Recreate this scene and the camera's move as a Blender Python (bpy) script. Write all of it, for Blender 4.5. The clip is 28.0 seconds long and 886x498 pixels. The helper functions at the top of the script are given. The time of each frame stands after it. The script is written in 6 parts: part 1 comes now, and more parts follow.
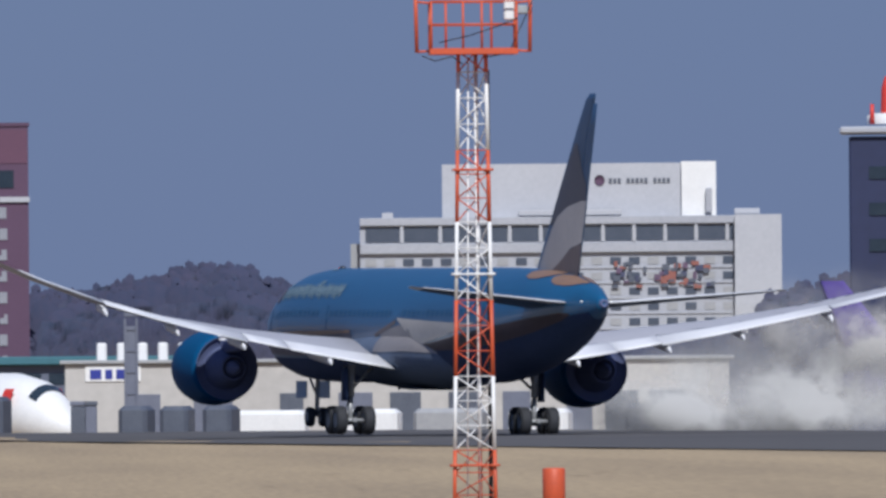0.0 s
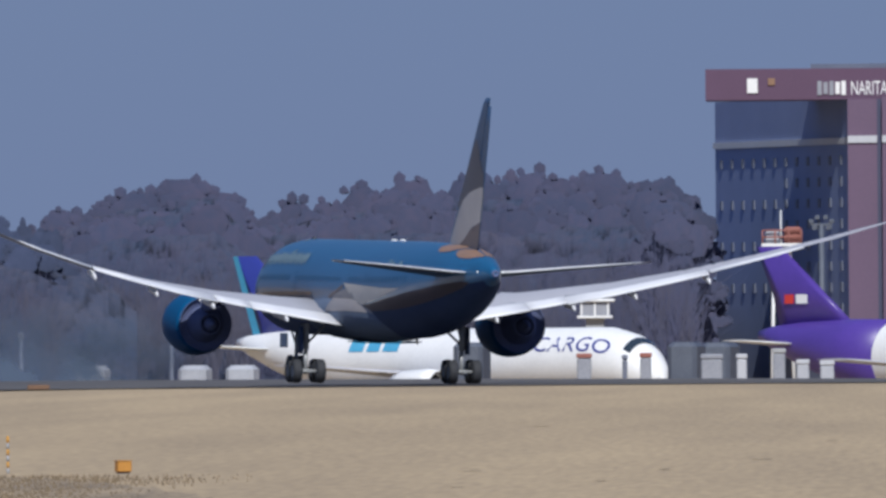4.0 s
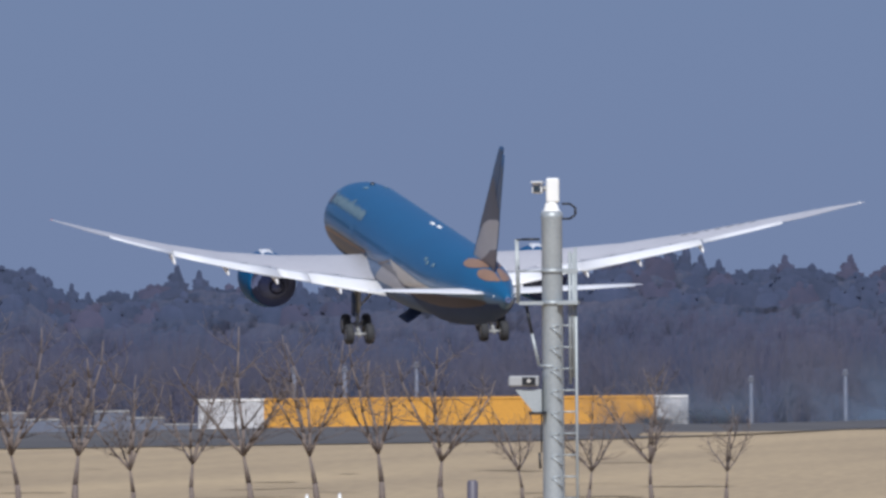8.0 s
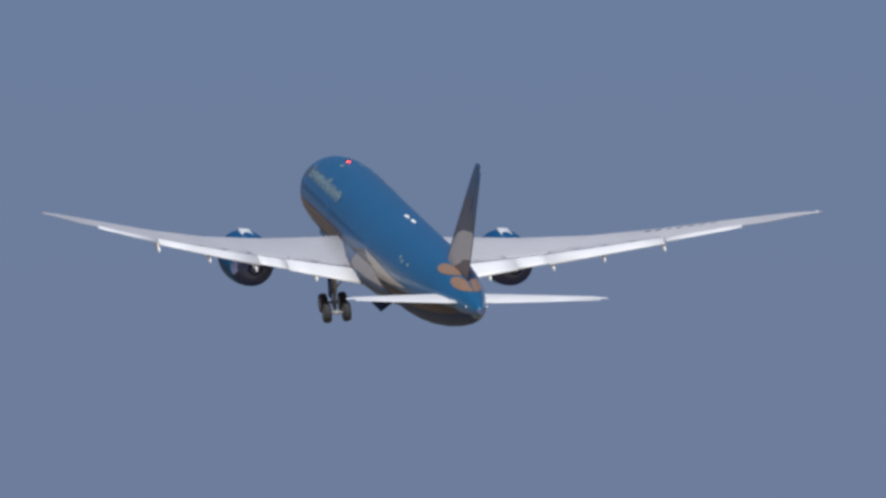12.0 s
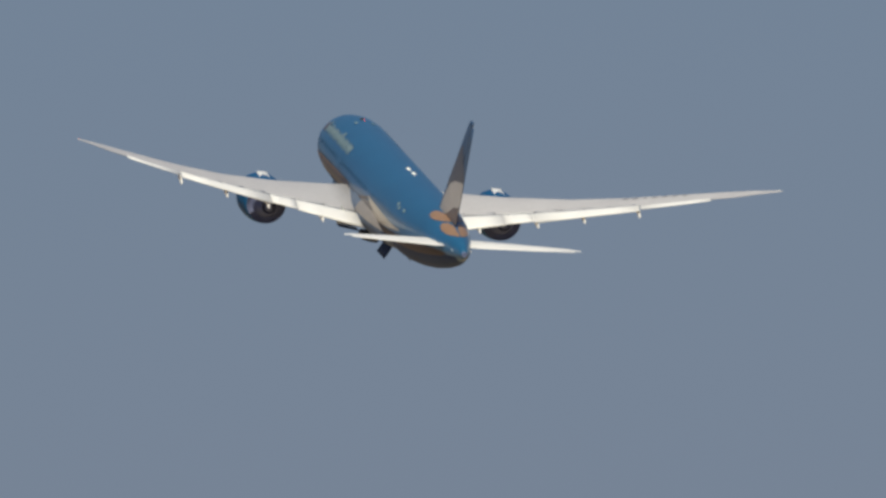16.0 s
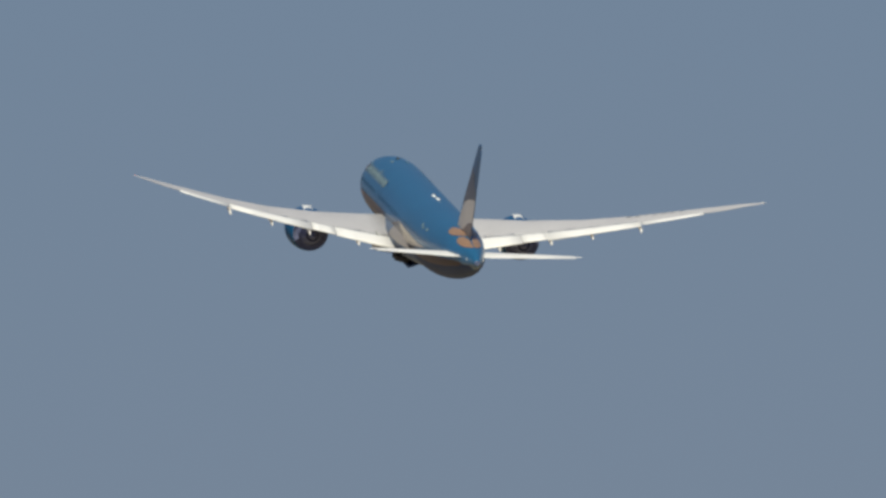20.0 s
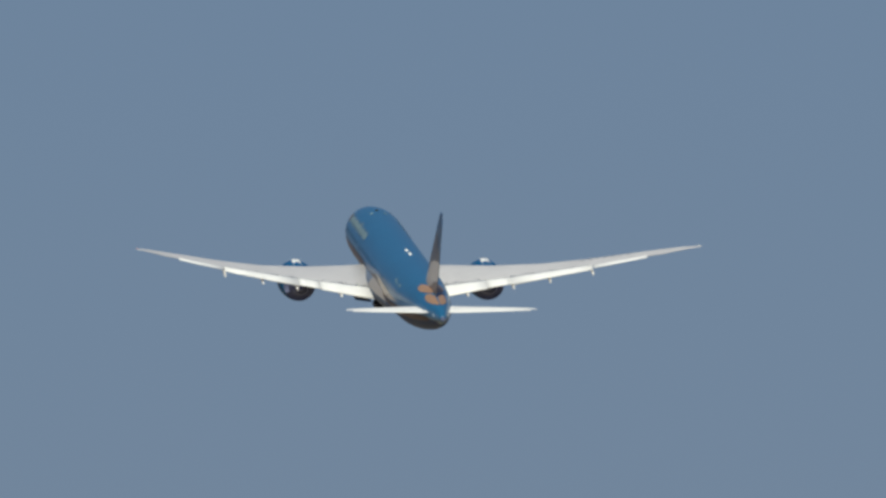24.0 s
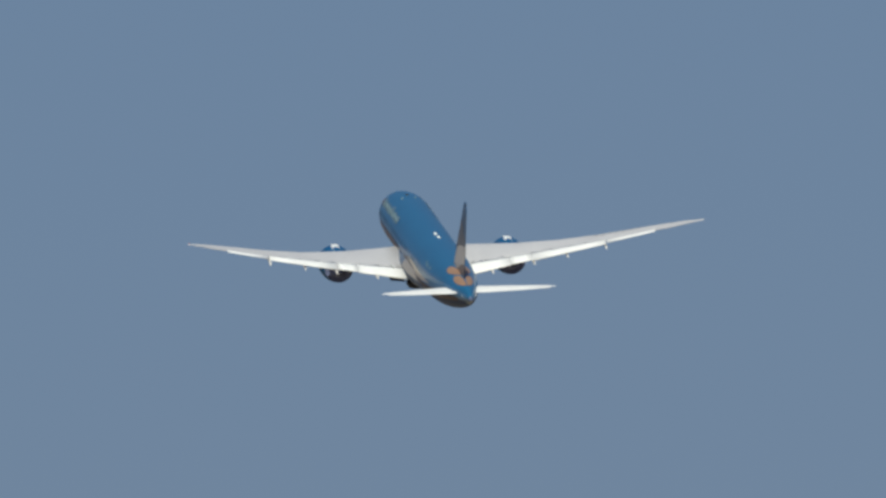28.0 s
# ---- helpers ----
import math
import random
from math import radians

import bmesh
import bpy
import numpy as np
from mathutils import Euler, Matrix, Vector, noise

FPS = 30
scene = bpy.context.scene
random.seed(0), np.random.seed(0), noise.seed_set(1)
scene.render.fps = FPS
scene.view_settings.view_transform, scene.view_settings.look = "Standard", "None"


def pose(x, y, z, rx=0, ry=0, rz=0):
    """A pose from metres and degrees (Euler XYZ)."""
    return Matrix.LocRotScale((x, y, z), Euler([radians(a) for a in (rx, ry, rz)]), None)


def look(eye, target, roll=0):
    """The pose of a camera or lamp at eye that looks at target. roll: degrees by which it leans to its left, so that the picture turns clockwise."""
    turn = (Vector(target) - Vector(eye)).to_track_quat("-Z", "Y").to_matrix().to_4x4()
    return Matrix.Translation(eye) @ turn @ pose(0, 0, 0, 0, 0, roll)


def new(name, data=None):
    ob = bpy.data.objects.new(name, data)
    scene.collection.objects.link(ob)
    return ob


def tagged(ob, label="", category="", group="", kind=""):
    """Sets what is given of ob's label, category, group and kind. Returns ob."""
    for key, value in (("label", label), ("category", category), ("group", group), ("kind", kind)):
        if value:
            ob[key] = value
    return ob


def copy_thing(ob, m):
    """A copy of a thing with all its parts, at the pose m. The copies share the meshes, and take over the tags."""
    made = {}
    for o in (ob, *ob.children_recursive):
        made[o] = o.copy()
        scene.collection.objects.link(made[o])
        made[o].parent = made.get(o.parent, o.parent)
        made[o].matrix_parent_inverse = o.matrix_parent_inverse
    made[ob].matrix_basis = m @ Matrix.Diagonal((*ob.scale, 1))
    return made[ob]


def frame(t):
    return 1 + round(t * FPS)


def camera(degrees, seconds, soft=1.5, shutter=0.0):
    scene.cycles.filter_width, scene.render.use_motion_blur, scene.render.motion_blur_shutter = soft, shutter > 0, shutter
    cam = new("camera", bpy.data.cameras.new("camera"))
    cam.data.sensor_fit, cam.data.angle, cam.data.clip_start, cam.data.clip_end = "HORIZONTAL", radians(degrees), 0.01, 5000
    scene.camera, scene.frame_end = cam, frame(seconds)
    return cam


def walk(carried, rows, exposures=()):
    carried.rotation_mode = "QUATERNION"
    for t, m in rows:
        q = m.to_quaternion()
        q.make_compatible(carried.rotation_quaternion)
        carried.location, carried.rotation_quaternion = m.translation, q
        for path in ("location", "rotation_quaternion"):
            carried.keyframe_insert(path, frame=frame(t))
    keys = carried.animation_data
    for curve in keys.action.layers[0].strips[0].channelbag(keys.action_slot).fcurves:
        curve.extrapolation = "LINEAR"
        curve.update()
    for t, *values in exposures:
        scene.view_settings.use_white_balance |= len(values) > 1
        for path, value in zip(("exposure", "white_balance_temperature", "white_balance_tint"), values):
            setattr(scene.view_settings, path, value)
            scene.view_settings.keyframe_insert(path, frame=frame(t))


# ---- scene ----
# A jet takes off, filmed with a long lens from a low bank beside the runway.
EYE = (0.0, 0.0, 3.5)


def bearing(az, d, z=0.0):
    """A point d metres from the lookout at az degrees to the right of north."""
    return Vector((d * math.sin(radians(az)), d * math.cos(radians(az)), z))


# ---- camera ----
cam = camera(2.0, 28.0, soft=3.0)
AIM = [
    (0, 1.3862, 0.2633), (0.5, 1.0107, 0.2119), (1, 0.6684, 0.1970), (1.5, 0.2859, 0.1439), (2, 0.0000, 0.1269),
    (2.5, -0.2949, 0.0970), (3, -0.5961, 0.0885), (3.5, -0.9092, 0.1661), (5.5, -2.0616, 0.1194), (6, -2.3218, 0.1178),
    (6.5, -2.6519, 0.1245), (7, -2.9251, 0.1641), (7.5, -3.2236, 0.2117), (8, -3.3969, 0.2619), (8.5, -3.5880, 0.3028),
    (9, -3.7893, 0.5213), (9.5, -3.9345, 0.6632), (10, -4.1385, 0.7997), (10.5, -4.3001, 0.8852), (11, -4.5700, 0.9302),
    (11.5, -4.7973, 1.0115), (12, -4.9480, 1.0328), (12.5, -4.9893, 1.2388), (13, -5.0119, 1.2645), (13.5, -5.0663, 1.2417),
    (15.5, -5.5891, 1.5524), (16, -5.7438, 1.6141), (16.5, -5.9091, 1.7352), (17, -6.0158, 1.8406), (17.5, -6.0302, 1.9506),
    (18, -6.1775, 2.0572), (18.5, -6.3048, 2.0753), (19, -6.4569, 2.1042), (19.5, -6.5628, 2.0853), (20, -6.6554, 2.1902),
    (20.5, -6.7197, 2.2942), (21, -6.8150, 2.3609), (21.5, -6.8770, 2.4518), (22, -6.9174, 2.5530), (22.5, -7.0487, 2.6038),
    (24.5, -7.4266, 2.7228), (25, -7.4999, 2.7631), (25.5, -7.5324, 2.8183), (26, -7.5994, 2.8492), (26.5, -7.7377, 2.8456),
    (27, -7.8497, 2.8708), (27.5, -7.8880, 2.9814), (28, -7.9511, 2.9990),
]


def aim_pose(az, el):
    a, e = radians(az), radians(el)
    way = Vector((math.sin(a) * math.cos(e), math.cos(a) * math.cos(e), math.sin(e)))
    return look(EYE, Vector(EYE) + way * 100, -0.5)


EXPOSURES = [(0, -0.15, 5980, 9), (1.5, -0.11, 6000, 9), (2.2, -0.06, 6010, 9), (3, -0.06, 6030, 8), (5.5, -0.01, 6080, 8), (9, 0.01, 6200, 8), (10, -0.17, 6330, 7), (13.4, -0.17, 6430, 6), (15.5, -0.05, 7750, 1), (20, 0.0, 7650, -1), (23, 0.0, 7350, -3), (28, 0.0, 7050, -3)]
walk(cam, [(t, aim_pose(a, e)) for t, a, e in AIM], EXPOSURES)

# ---- light ----
SUN_AZ, SUN_EL = 174.0, 44.0
world = bpy.data.worlds.new("world")
scene.world = world
world.use_nodes = True
wn = world.node_tree.nodes
sky = wn.new("ShaderNodeTexSky")
sky.sky_type = "NISHITA"
sky.sun_disc = False
sky.sun_elevation = radians(SUN_EL)
sky.sun_rotation = radians(SUN_AZ)
sky.altitude = 0
sky.air_density, sky.dust_density, sky.ozone_density = 1.0, 0.2, 4.0
wn["Background"].inputs["Strength"].default_value = 0.08
# a thin blue-grey winter haze lies over the whole sky
haze = wn.new("ShaderNodeMix")
haze.data_type = "RGBA"
haze.inputs["Factor"].default_value = 0.86
haze.inputs["B"].default_value = (1.24, 1.96, 4.25, 1)
world.node_tree.links.new(sky.outputs[0], haze.inputs["A"])
world.node_tree.links.new(haze.outputs["Result"], wn["Background"].inputs["Color"])
sun = new("sun", bpy.data.lights.new("sun", "SUN"))
sun.data.energy, sun.data.angle, sun.data.color = 4.6, radians(0.5), (1.0, 0.95, 0.88)
sun.matrix_basis = look((0, 0, 0), -Vector((math.sin(radians(SUN_AZ)) * math.cos(radians(SUN_EL)), math.cos(radians(SUN_AZ)) * math.cos(radians(SUN_EL)), math.sin(radians(SUN_EL)))))

# ---- materials ----
def mat(name, color, rough=0.6, metal=0.0, other=None, scale=1.0, bump=0.0, fine=None, emit=0.0, coat=0.0, island=0.0, stretch=None, spec=0.5):
    """A surface whose colour drifts between two tones at two scales, with fine relief; stretch draws its grain out."""
    m = bpy.data.materials.new(name)
    m.use_nodes = True
    n, ln = m.node_tree.nodes, m.node_tree.links
    b = n["Principled BSDF"]
    b.inputs["Roughness"].default_value, b.inputs["Metallic"].default_value = rough, metal
    b.inputs["Coat Weight"].default_value, b.inputs["Specular IOR Level"].default_value = coat, spec
    other = other or tuple(c * 0.86 for c in color)
    tc = n.new("ShaderNodeTexCoord")
    big, small = n.new("ShaderNodeTexNoise"), n.new("ShaderNodeTexNoise")
    big.inputs["Scale"].default_value, small.inputs["Scale"].default_value = scale, fine or scale * 9
    big.inputs["Detail"].default_value = small.inputs["Detail"].default_value = 5
    add = n.new("ShaderNodeMath")
    add.operation = "MULTIPLY_ADD"
    add.inputs[1].default_value = 0.5
    half = n.new("ShaderNodeMath")
    half.operation = "MULTIPLY"
    half.inputs[1].default_value = 0.5
    ramp = n.new("ShaderNodeMix")
    ramp.data_type = "RGBA"
    sh = n.new("ShaderNodeMapRange")
    sh.inputs[1].default_value, sh.inputs[2].default_value = 0.35, 0.65
    place = tc.outputs["Object"]
    if stretch:
        mp = n.new("ShaderNodeMapping")
        mp.inputs["Scale"].default_value = stretch
        ln.new(place, mp.inputs["Vector"])
        place = mp.outputs[0]
    for t in (big, small):
        ln.new(place, t.inputs["Vector"])
    ln.new(small.outputs["Fac"], half.inputs[0])
    ln.new(big.outputs["Fac"], add.inputs[0])
    ln.new(half.outputs[0], add.inputs[2])
    ln.new(add.outputs[0], sh.inputs[0])
    ln.new(sh.outputs[0], ramp.inputs["Factor"])
    ramp.inputs["A"].default_value, ramp.inputs["B"].default_value = (*other, 1), (*color, 1)
    shade = ramp
    if island:
        # each clump a little lighter or darker than its neighbour
        geo, rr, shade = n.new("ShaderNodeNewGeometry"), n.new("ShaderNodeMapRange"), n.new("ShaderNodeMix")
        rr.inputs[3].default_value, rr.inputs[4].default_value = 1 - island, 1 + island
        shade.data_type, shade.blend_type = "RGBA", "MULTIPLY"
        shade.inputs["Factor"].default_value = 1.0
        ln.new(geo.outputs["Random Per Island"], rr.inputs[0])
        ln.new(ramp.outputs["Result"], shade.inputs["A"])
        ln.new(rr.outputs[0], shade.inputs["B"])
    ln.new(shade.outputs["Result"], b.inputs["Base Color"])
    if bump:
        bp = n.new("ShaderNodeBump")
        bp.inputs["Strength"].default_value, bp.inputs["Distance"].default_value = bump, 0.5 if island else 0.05
        ln.new(small.outputs["Fac"], bp.inputs["Height"])
        ln.new(bp.outputs[0], b.inputs["Normal"])
    if emit:
        b.inputs["Emission Color"].default_value, b.inputs["Emission Strength"].default_value = (*color, 1), emit
    return m


BLUE = mat("blue_paint", (0.010, 0.098, 0.218), 0.36, 0, (0.010, 0.086, 0.196), 0.25, coat=0.25)
COWLBLUE = mat("blue_cowl_paint", (0.007, 0.080, 0.200), 0.5, 0, (0.006, 0.068, 0.176), 0.3, spec=0.06)
GOLD = mat("gold_paint", (0.274, 0.165, 0.107), 0.42, 0, (0.230, 0.137, 0.086), 0.5)
SAND = mat("pale_gold_paint", (0.60, 0.55, 0.48), 0.4, 0, (0.52, 0.47, 0.41), 0.4)
# belly blue holds underside shade and haze; the fairing is lightened for haze
BELLY = mat("shade_toned_belly_paint", (0.046, 0.070, 0.146), 0.6, 0, (0.036, 0.056, 0.118), 0.3, spec=0.05)
FAIRBELLY = mat("haze_lifted_fairing_paint", (0.137, 0.176, 0.253), 0.6, 0, (0.109, 0.142, 0.207), 0.3, spec=0.05)
HULLBROWN = mat("brown_hull_stripe", (0.076, 0.057, 0.066), 0.5, 0, (0.060, 0.046, 0.054), 0.4, spec=0.15)
FAIRGREY = mat("warm_grey_fairing_paint", (0.264, 0.242, 0.235), 0.45, 0, (0.219, 0.202, 0.199), 0.4)
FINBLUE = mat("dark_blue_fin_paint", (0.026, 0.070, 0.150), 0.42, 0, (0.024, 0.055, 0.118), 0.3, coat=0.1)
TAUPE = mat("taupe_fin_paint", (0.084, 0.078, 0.092), 0.45, 0, (0.068, 0.065, 0.080), 0.4)
FINSAND = mat("pale_fin_paint", (0.470, 0.428, 0.403), 0.42, 0, (0.403, 0.370, 0.353), 0.4)
UMBER = mat("brown_fin_paint", (0.155, 0.115, 0.105), 0.45, 0, (0.125, 0.094, 0.088), 0.4)
# nozzle tone is raised towards blue, lifting its shadows as haze would
AFTCOWL = mat("hazed_nozzle_paint", (0.137, 0.160, 0.289), 0.8, 0, (0.118, 0.140, 0.254), 0.6, spec=0.05)
# stucco whites are dulled and cooled with the haze in their colour
HOTELWHITE = mat("hazed_white_stucco", (0.470, 0.479, 0.517), 0.85, 0, (0.414, 0.423, 0.461), 0.06, 0.2, fine=1.5)
HOTELGREY = mat("hazed_pale_stucco", (0.42, 0.432, 0.475), 0.85, 0, (0.35, 0.362, 0.405), 0.06, 0.2, fine=1.5)
WING = mat("pale_grey_wing_paint", (0.47, 0.465, 0.50), 0.45, 0, (0.41, 0.405, 0.44), 0.35)
FLAP = mat("white_flap_paint", (0.786, 0.786, 0.806), 0.4, 0, (0.708, 0.708, 0.737), 0.6)
LETTER = mat("pale_gold_grey_lettering", (0.22, 0.30, 0.34), 0.5, 0, (0.15, 0.24, 0.29), 1.0)
PANEBLUE = mat("blue_tinted_cabin_glass", (0.008, 0.078, 0.172), 0.3, 0, (0.007, 0.068, 0.152), 0.5)
NOSEGREY = mat("taupe_grey_paint", (0.123, 0.112, 0.144), 0.5, 0, (0.095, 0.090, 0.117), 0.4)
WHITE = mat("white_paint", (0.80, 0.80, 0.80), 0.5, 0, (0.72, 0.72, 0.72), 0.4)
ALLOY = mat("bare_alloy", (0.55, 0.56, 0.58), 0.38, 0.85, (0.45, 0.46, 0.48), 2.0)
# exhaust metal and tyres are lightened towards blue for haze too
HAZEMETAL = mat("hazed_exhaust_metal", (0.125, 0.148, 0.263), 0.9, 0.0, (0.103, 0.122, 0.219), 1.5, spec=0.05)
RUBBER = mat("hazed_black_rubber", (0.033, 0.035, 0.043), 0.8, 0, (0.022, 0.024, 0.029), 4)
STEEL = mat("painted_gear_steel", (0.36, 0.37, 0.39), 0.45, 0.2, (0.28, 0.29, 0.30), 3)
REDGLOW = mat("red_beacon_glass", (1.0, 0.06, 0.04), 0.3, emit=6.0)
LAMPGLOW = mat("white_lamp_glass", (1.0, 0.98, 0.92), 0.3, emit=0.7)
GRASS = mat("dry_grass", (0.455, 0.342, 0.202), 0.95, 0, (0.295, 0.222, 0.138), 0.16, 0.6, fine=4.0, stretch=(1, 0.035, 1))
TUFT = mat("rough_dry_grass", (0.40, 0.305, 0.190), 0.95, 0, (0.155, 0.118, 0.080), 0.55, 0.8, fine=4.5, stretch=(1, 0.055, 1))
STALKS = mat("brown_grass_stalks", (0.27, 0.205, 0.13), 0.95, 0, (0.155, 0.118, 0.078), 0.8, fine=8)
WORN = mat("worn_grass", (0.36, 0.272, 0.165), 0.95, 0, (0.28, 0.212, 0.132), 0.3, fine=6)
OCHRE = mat("ochre_paint", (0.50, 0.235, 0.04), 0.6, 0, (0.40, 0.185, 0.035), 2)
CARD = mat("faded_tan_paint", (0.46, 0.37, 0.27), 0.7, 0, (0.36, 0.29, 0.21), 3)
ASPHALT = mat("asphalt", (0.112, 0.104, 0.100), 0.9, 0, (0.068, 0.064, 0.062), 0.02, 0.3, fine=0.5)
ORANGE = mat("orange_red_paint", (0.62, 0.10, 0.035), 0.5, 0, (0.50, 0.085, 0.035), 1.5)
GALV = mat("galvanised_steel", (0.42, 0.45, 0.47), 0.5, 0.35, (0.33, 0.36, 0.385), 3)
DARK = mat("dark_metal", (0.03, 0.032, 0.038), 0.35, 0.3, (0.02, 0.021, 0.025), 3)
YELLOW = mat("yellow_paint", (0.56, 0.285, 0.04), 0.6, 0, (0.47, 0.235, 0.035), 0.35)
# brick reds are pushed towards violet to carry the haze before the hotel
BRICK = mat("hazed_red_brick", (0.109, 0.062, 0.110), 0.85, 0, (0.094, 0.054, 0.094), 0.12, 0.2, fine=3)
BRICKRED = mat("hazed_bright_brick", (0.135, 0.064, 0.106), 0.85, 0, (0.116, 0.057, 0.094), 0.12, 0.2, fine=3)
BRICKSOFT = mat("hazed_soft_brick", (0.132, 0.088, 0.143), 0.85, 0, (0.114, 0.078, 0.127), 0.12, 0.2, fine=3)
# the turned wing's tile is lifted to blue for haze over its shade
WINGTILE = mat("hazed_wing_tile", (0.220, 0.271, 0.439), 0.8, 0, (0.190, 0.234, 0.383), 0.12, 0.2, fine=3)
# a darker brick copy with the shade of the hotel's recesses in its colour
BRICKSHADE = mat("shade_toned_brick", (0.065, 0.072, 0.130), 0.8, 0, (0.054, 0.060, 0.110), 0.12, 0.2, fine=3)
CONCRETE = mat("pale_concrete", (0.56, 0.565, 0.58), 0.85, 0, (0.49, 0.495, 0.51), 0.08, 0.2, fine=2)
GREYWALL = mat("grey_wall_panel", (0.36, 0.365, 0.38), 0.8, 0, (0.30, 0.305, 0.32), 0.08, fine=2)
CREAM = mat("cream_wall_panel", (0.496, 0.478, 0.458), 0.8, 0, (0.413, 0.395, 0.378), 0.08, fine=1)
# grey-blue carries the haze over the storage boxes and hotel roof screen
PALEBOX = mat("grey_blue_sheet_metal", (0.120, 0.138, 0.195), 0.6, 0, (0.095, 0.112, 0.165), 0.2, fine=2)
DARKCONC = mat("weathered_dark_concrete", (0.124, 0.114, 0.114), 0.9, 0, (0.081, 0.075, 0.076), 1.2, 0.3)
DIMORANGE = mat("dim_orange_paint", (0.21, 0.115, 0.065), 0.8, 0, (0.15, 0.088, 0.056), 1.0)
TEAL = mat("teal_roof", (0.05, 0.16, 0.20), 0.6, 0, (0.04, 0.13, 0.17), 0.1)
GLASS = mat("dark_window_glass", (0.03, 0.045, 0.065), 0.12, 0, (0.02, 0.03, 0.045), 0.4)
# hotel panes are lightened to grey-blue for haze
HOTELGLASS = mat("grey_blue_window_glass", (0.085, 0.10, 0.135), 0.3, 0, (0.065, 0.08, 0.11), 0.4)
BLIND = mat("pale_window_blind", (0.30, 0.31, 0.35), 0.7, 0, (0.22, 0.23, 0.27), 0.6)
SLATE = mat("slate_paint", (0.10, 0.115, 0.15), 0.6, 0, (0.07, 0.08, 0.11), 0.7)
MINT = mat("mint_curtain", (0.34, 0.46, 0.42), 0.7, 0, (0.26, 0.37, 0.34), 0.5)
PURPLE = mat("purple_paint", (0.085, 0.045, 0.30), 0.4, 0, (0.07, 0.038, 0.25), 0.3)
NAVY = mat("navy_paint", (0.036, 0.050, 0.29), 0.4, 0, (0.030, 0.042, 0.25), 0.3)
CYAN = mat("light_blue_paint", (0.06, 0.28, 0.44), 0.4, 0, (0.05, 0.24, 0.39), 0.3)
SKYBLUE = mat("light_sky_blue_paint", (0.09, 0.38, 0.60), 0.5, 0, (0.08, 0.33, 0.53), 0.3)
REDPAINT = mat("red_paint", (0.62, 0.045, 0.035), 0.5, 0, (0.52, 0.04, 0.03), 1)
BARK = mat("grey_brown_bark", (0.196, 0.157, 0.142), 0.9, 0, (0.138, 0.112, 0.104), 3, 0.5)
# foliage colours are shifted to blue and violet to hold the distance haze
CEDAR = mat("hazed_evergreen_leaves", (0.038, 0.048, 0.091), 0.95, 0, (0.024, 0.035, 0.071), 0.08, 0, fine=0.9, island=0.16)
BARE = mat("hazed_winter_twigs", (0.050, 0.047, 0.082), 0.95, 0, (0.032, 0.038, 0.074), 0.08, 0, fine=0.9, island=0.16)
SCRUB = mat("hazed_dry_scrub", (0.061, 0.058, 0.082), 0.95, 0, (0.043, 0.043, 0.070), 0.05, 0, fine=0.5, island=0.14)
# the farthest woods get their own lighter, bluer haze tint
FARWOOD = mat("hazed_far_twigs", (0.054, 0.052, 0.093), 0.95, 0, (0.036, 0.045, 0.088), 0.06, 0, fine=0.8, island=0.10)
CANOPY = mat("hazed_leafless_canopy", (0.060, 0.061, 0.092), 0.95, 0, (0.026, 0.040, 0.080), 0.09, 0, fine=0.9, stretch=(1, 0.3, 0.4))
FARCANOPY = mat("hazed_far_canopy", (0.057, 0.056, 0.091), 0.95, 0, (0.031, 0.046, 0.088), 0.07, 0, fine=0.7, stretch=(1, 0.3, 0.4))
OCHRERED = mat("dull_red_paint", (0.30, 0.11, 0.085), 0.7, 0, (0.24, 0.10, 0.085), 1.0)
# mast grey is paled towards blue, with the haze in its colour
MASTGREY = mat("hazy_grey_mast_paint", (0.15, 0.165, 0.22), 0.6, 0, (0.12, 0.132, 0.18), 1.0)
NAVYTOWER = mat("dark_blue_cladding", (0.022, 0.030, 0.085), 0.5, 0, (0.018, 0.025, 0.07), 0.1)


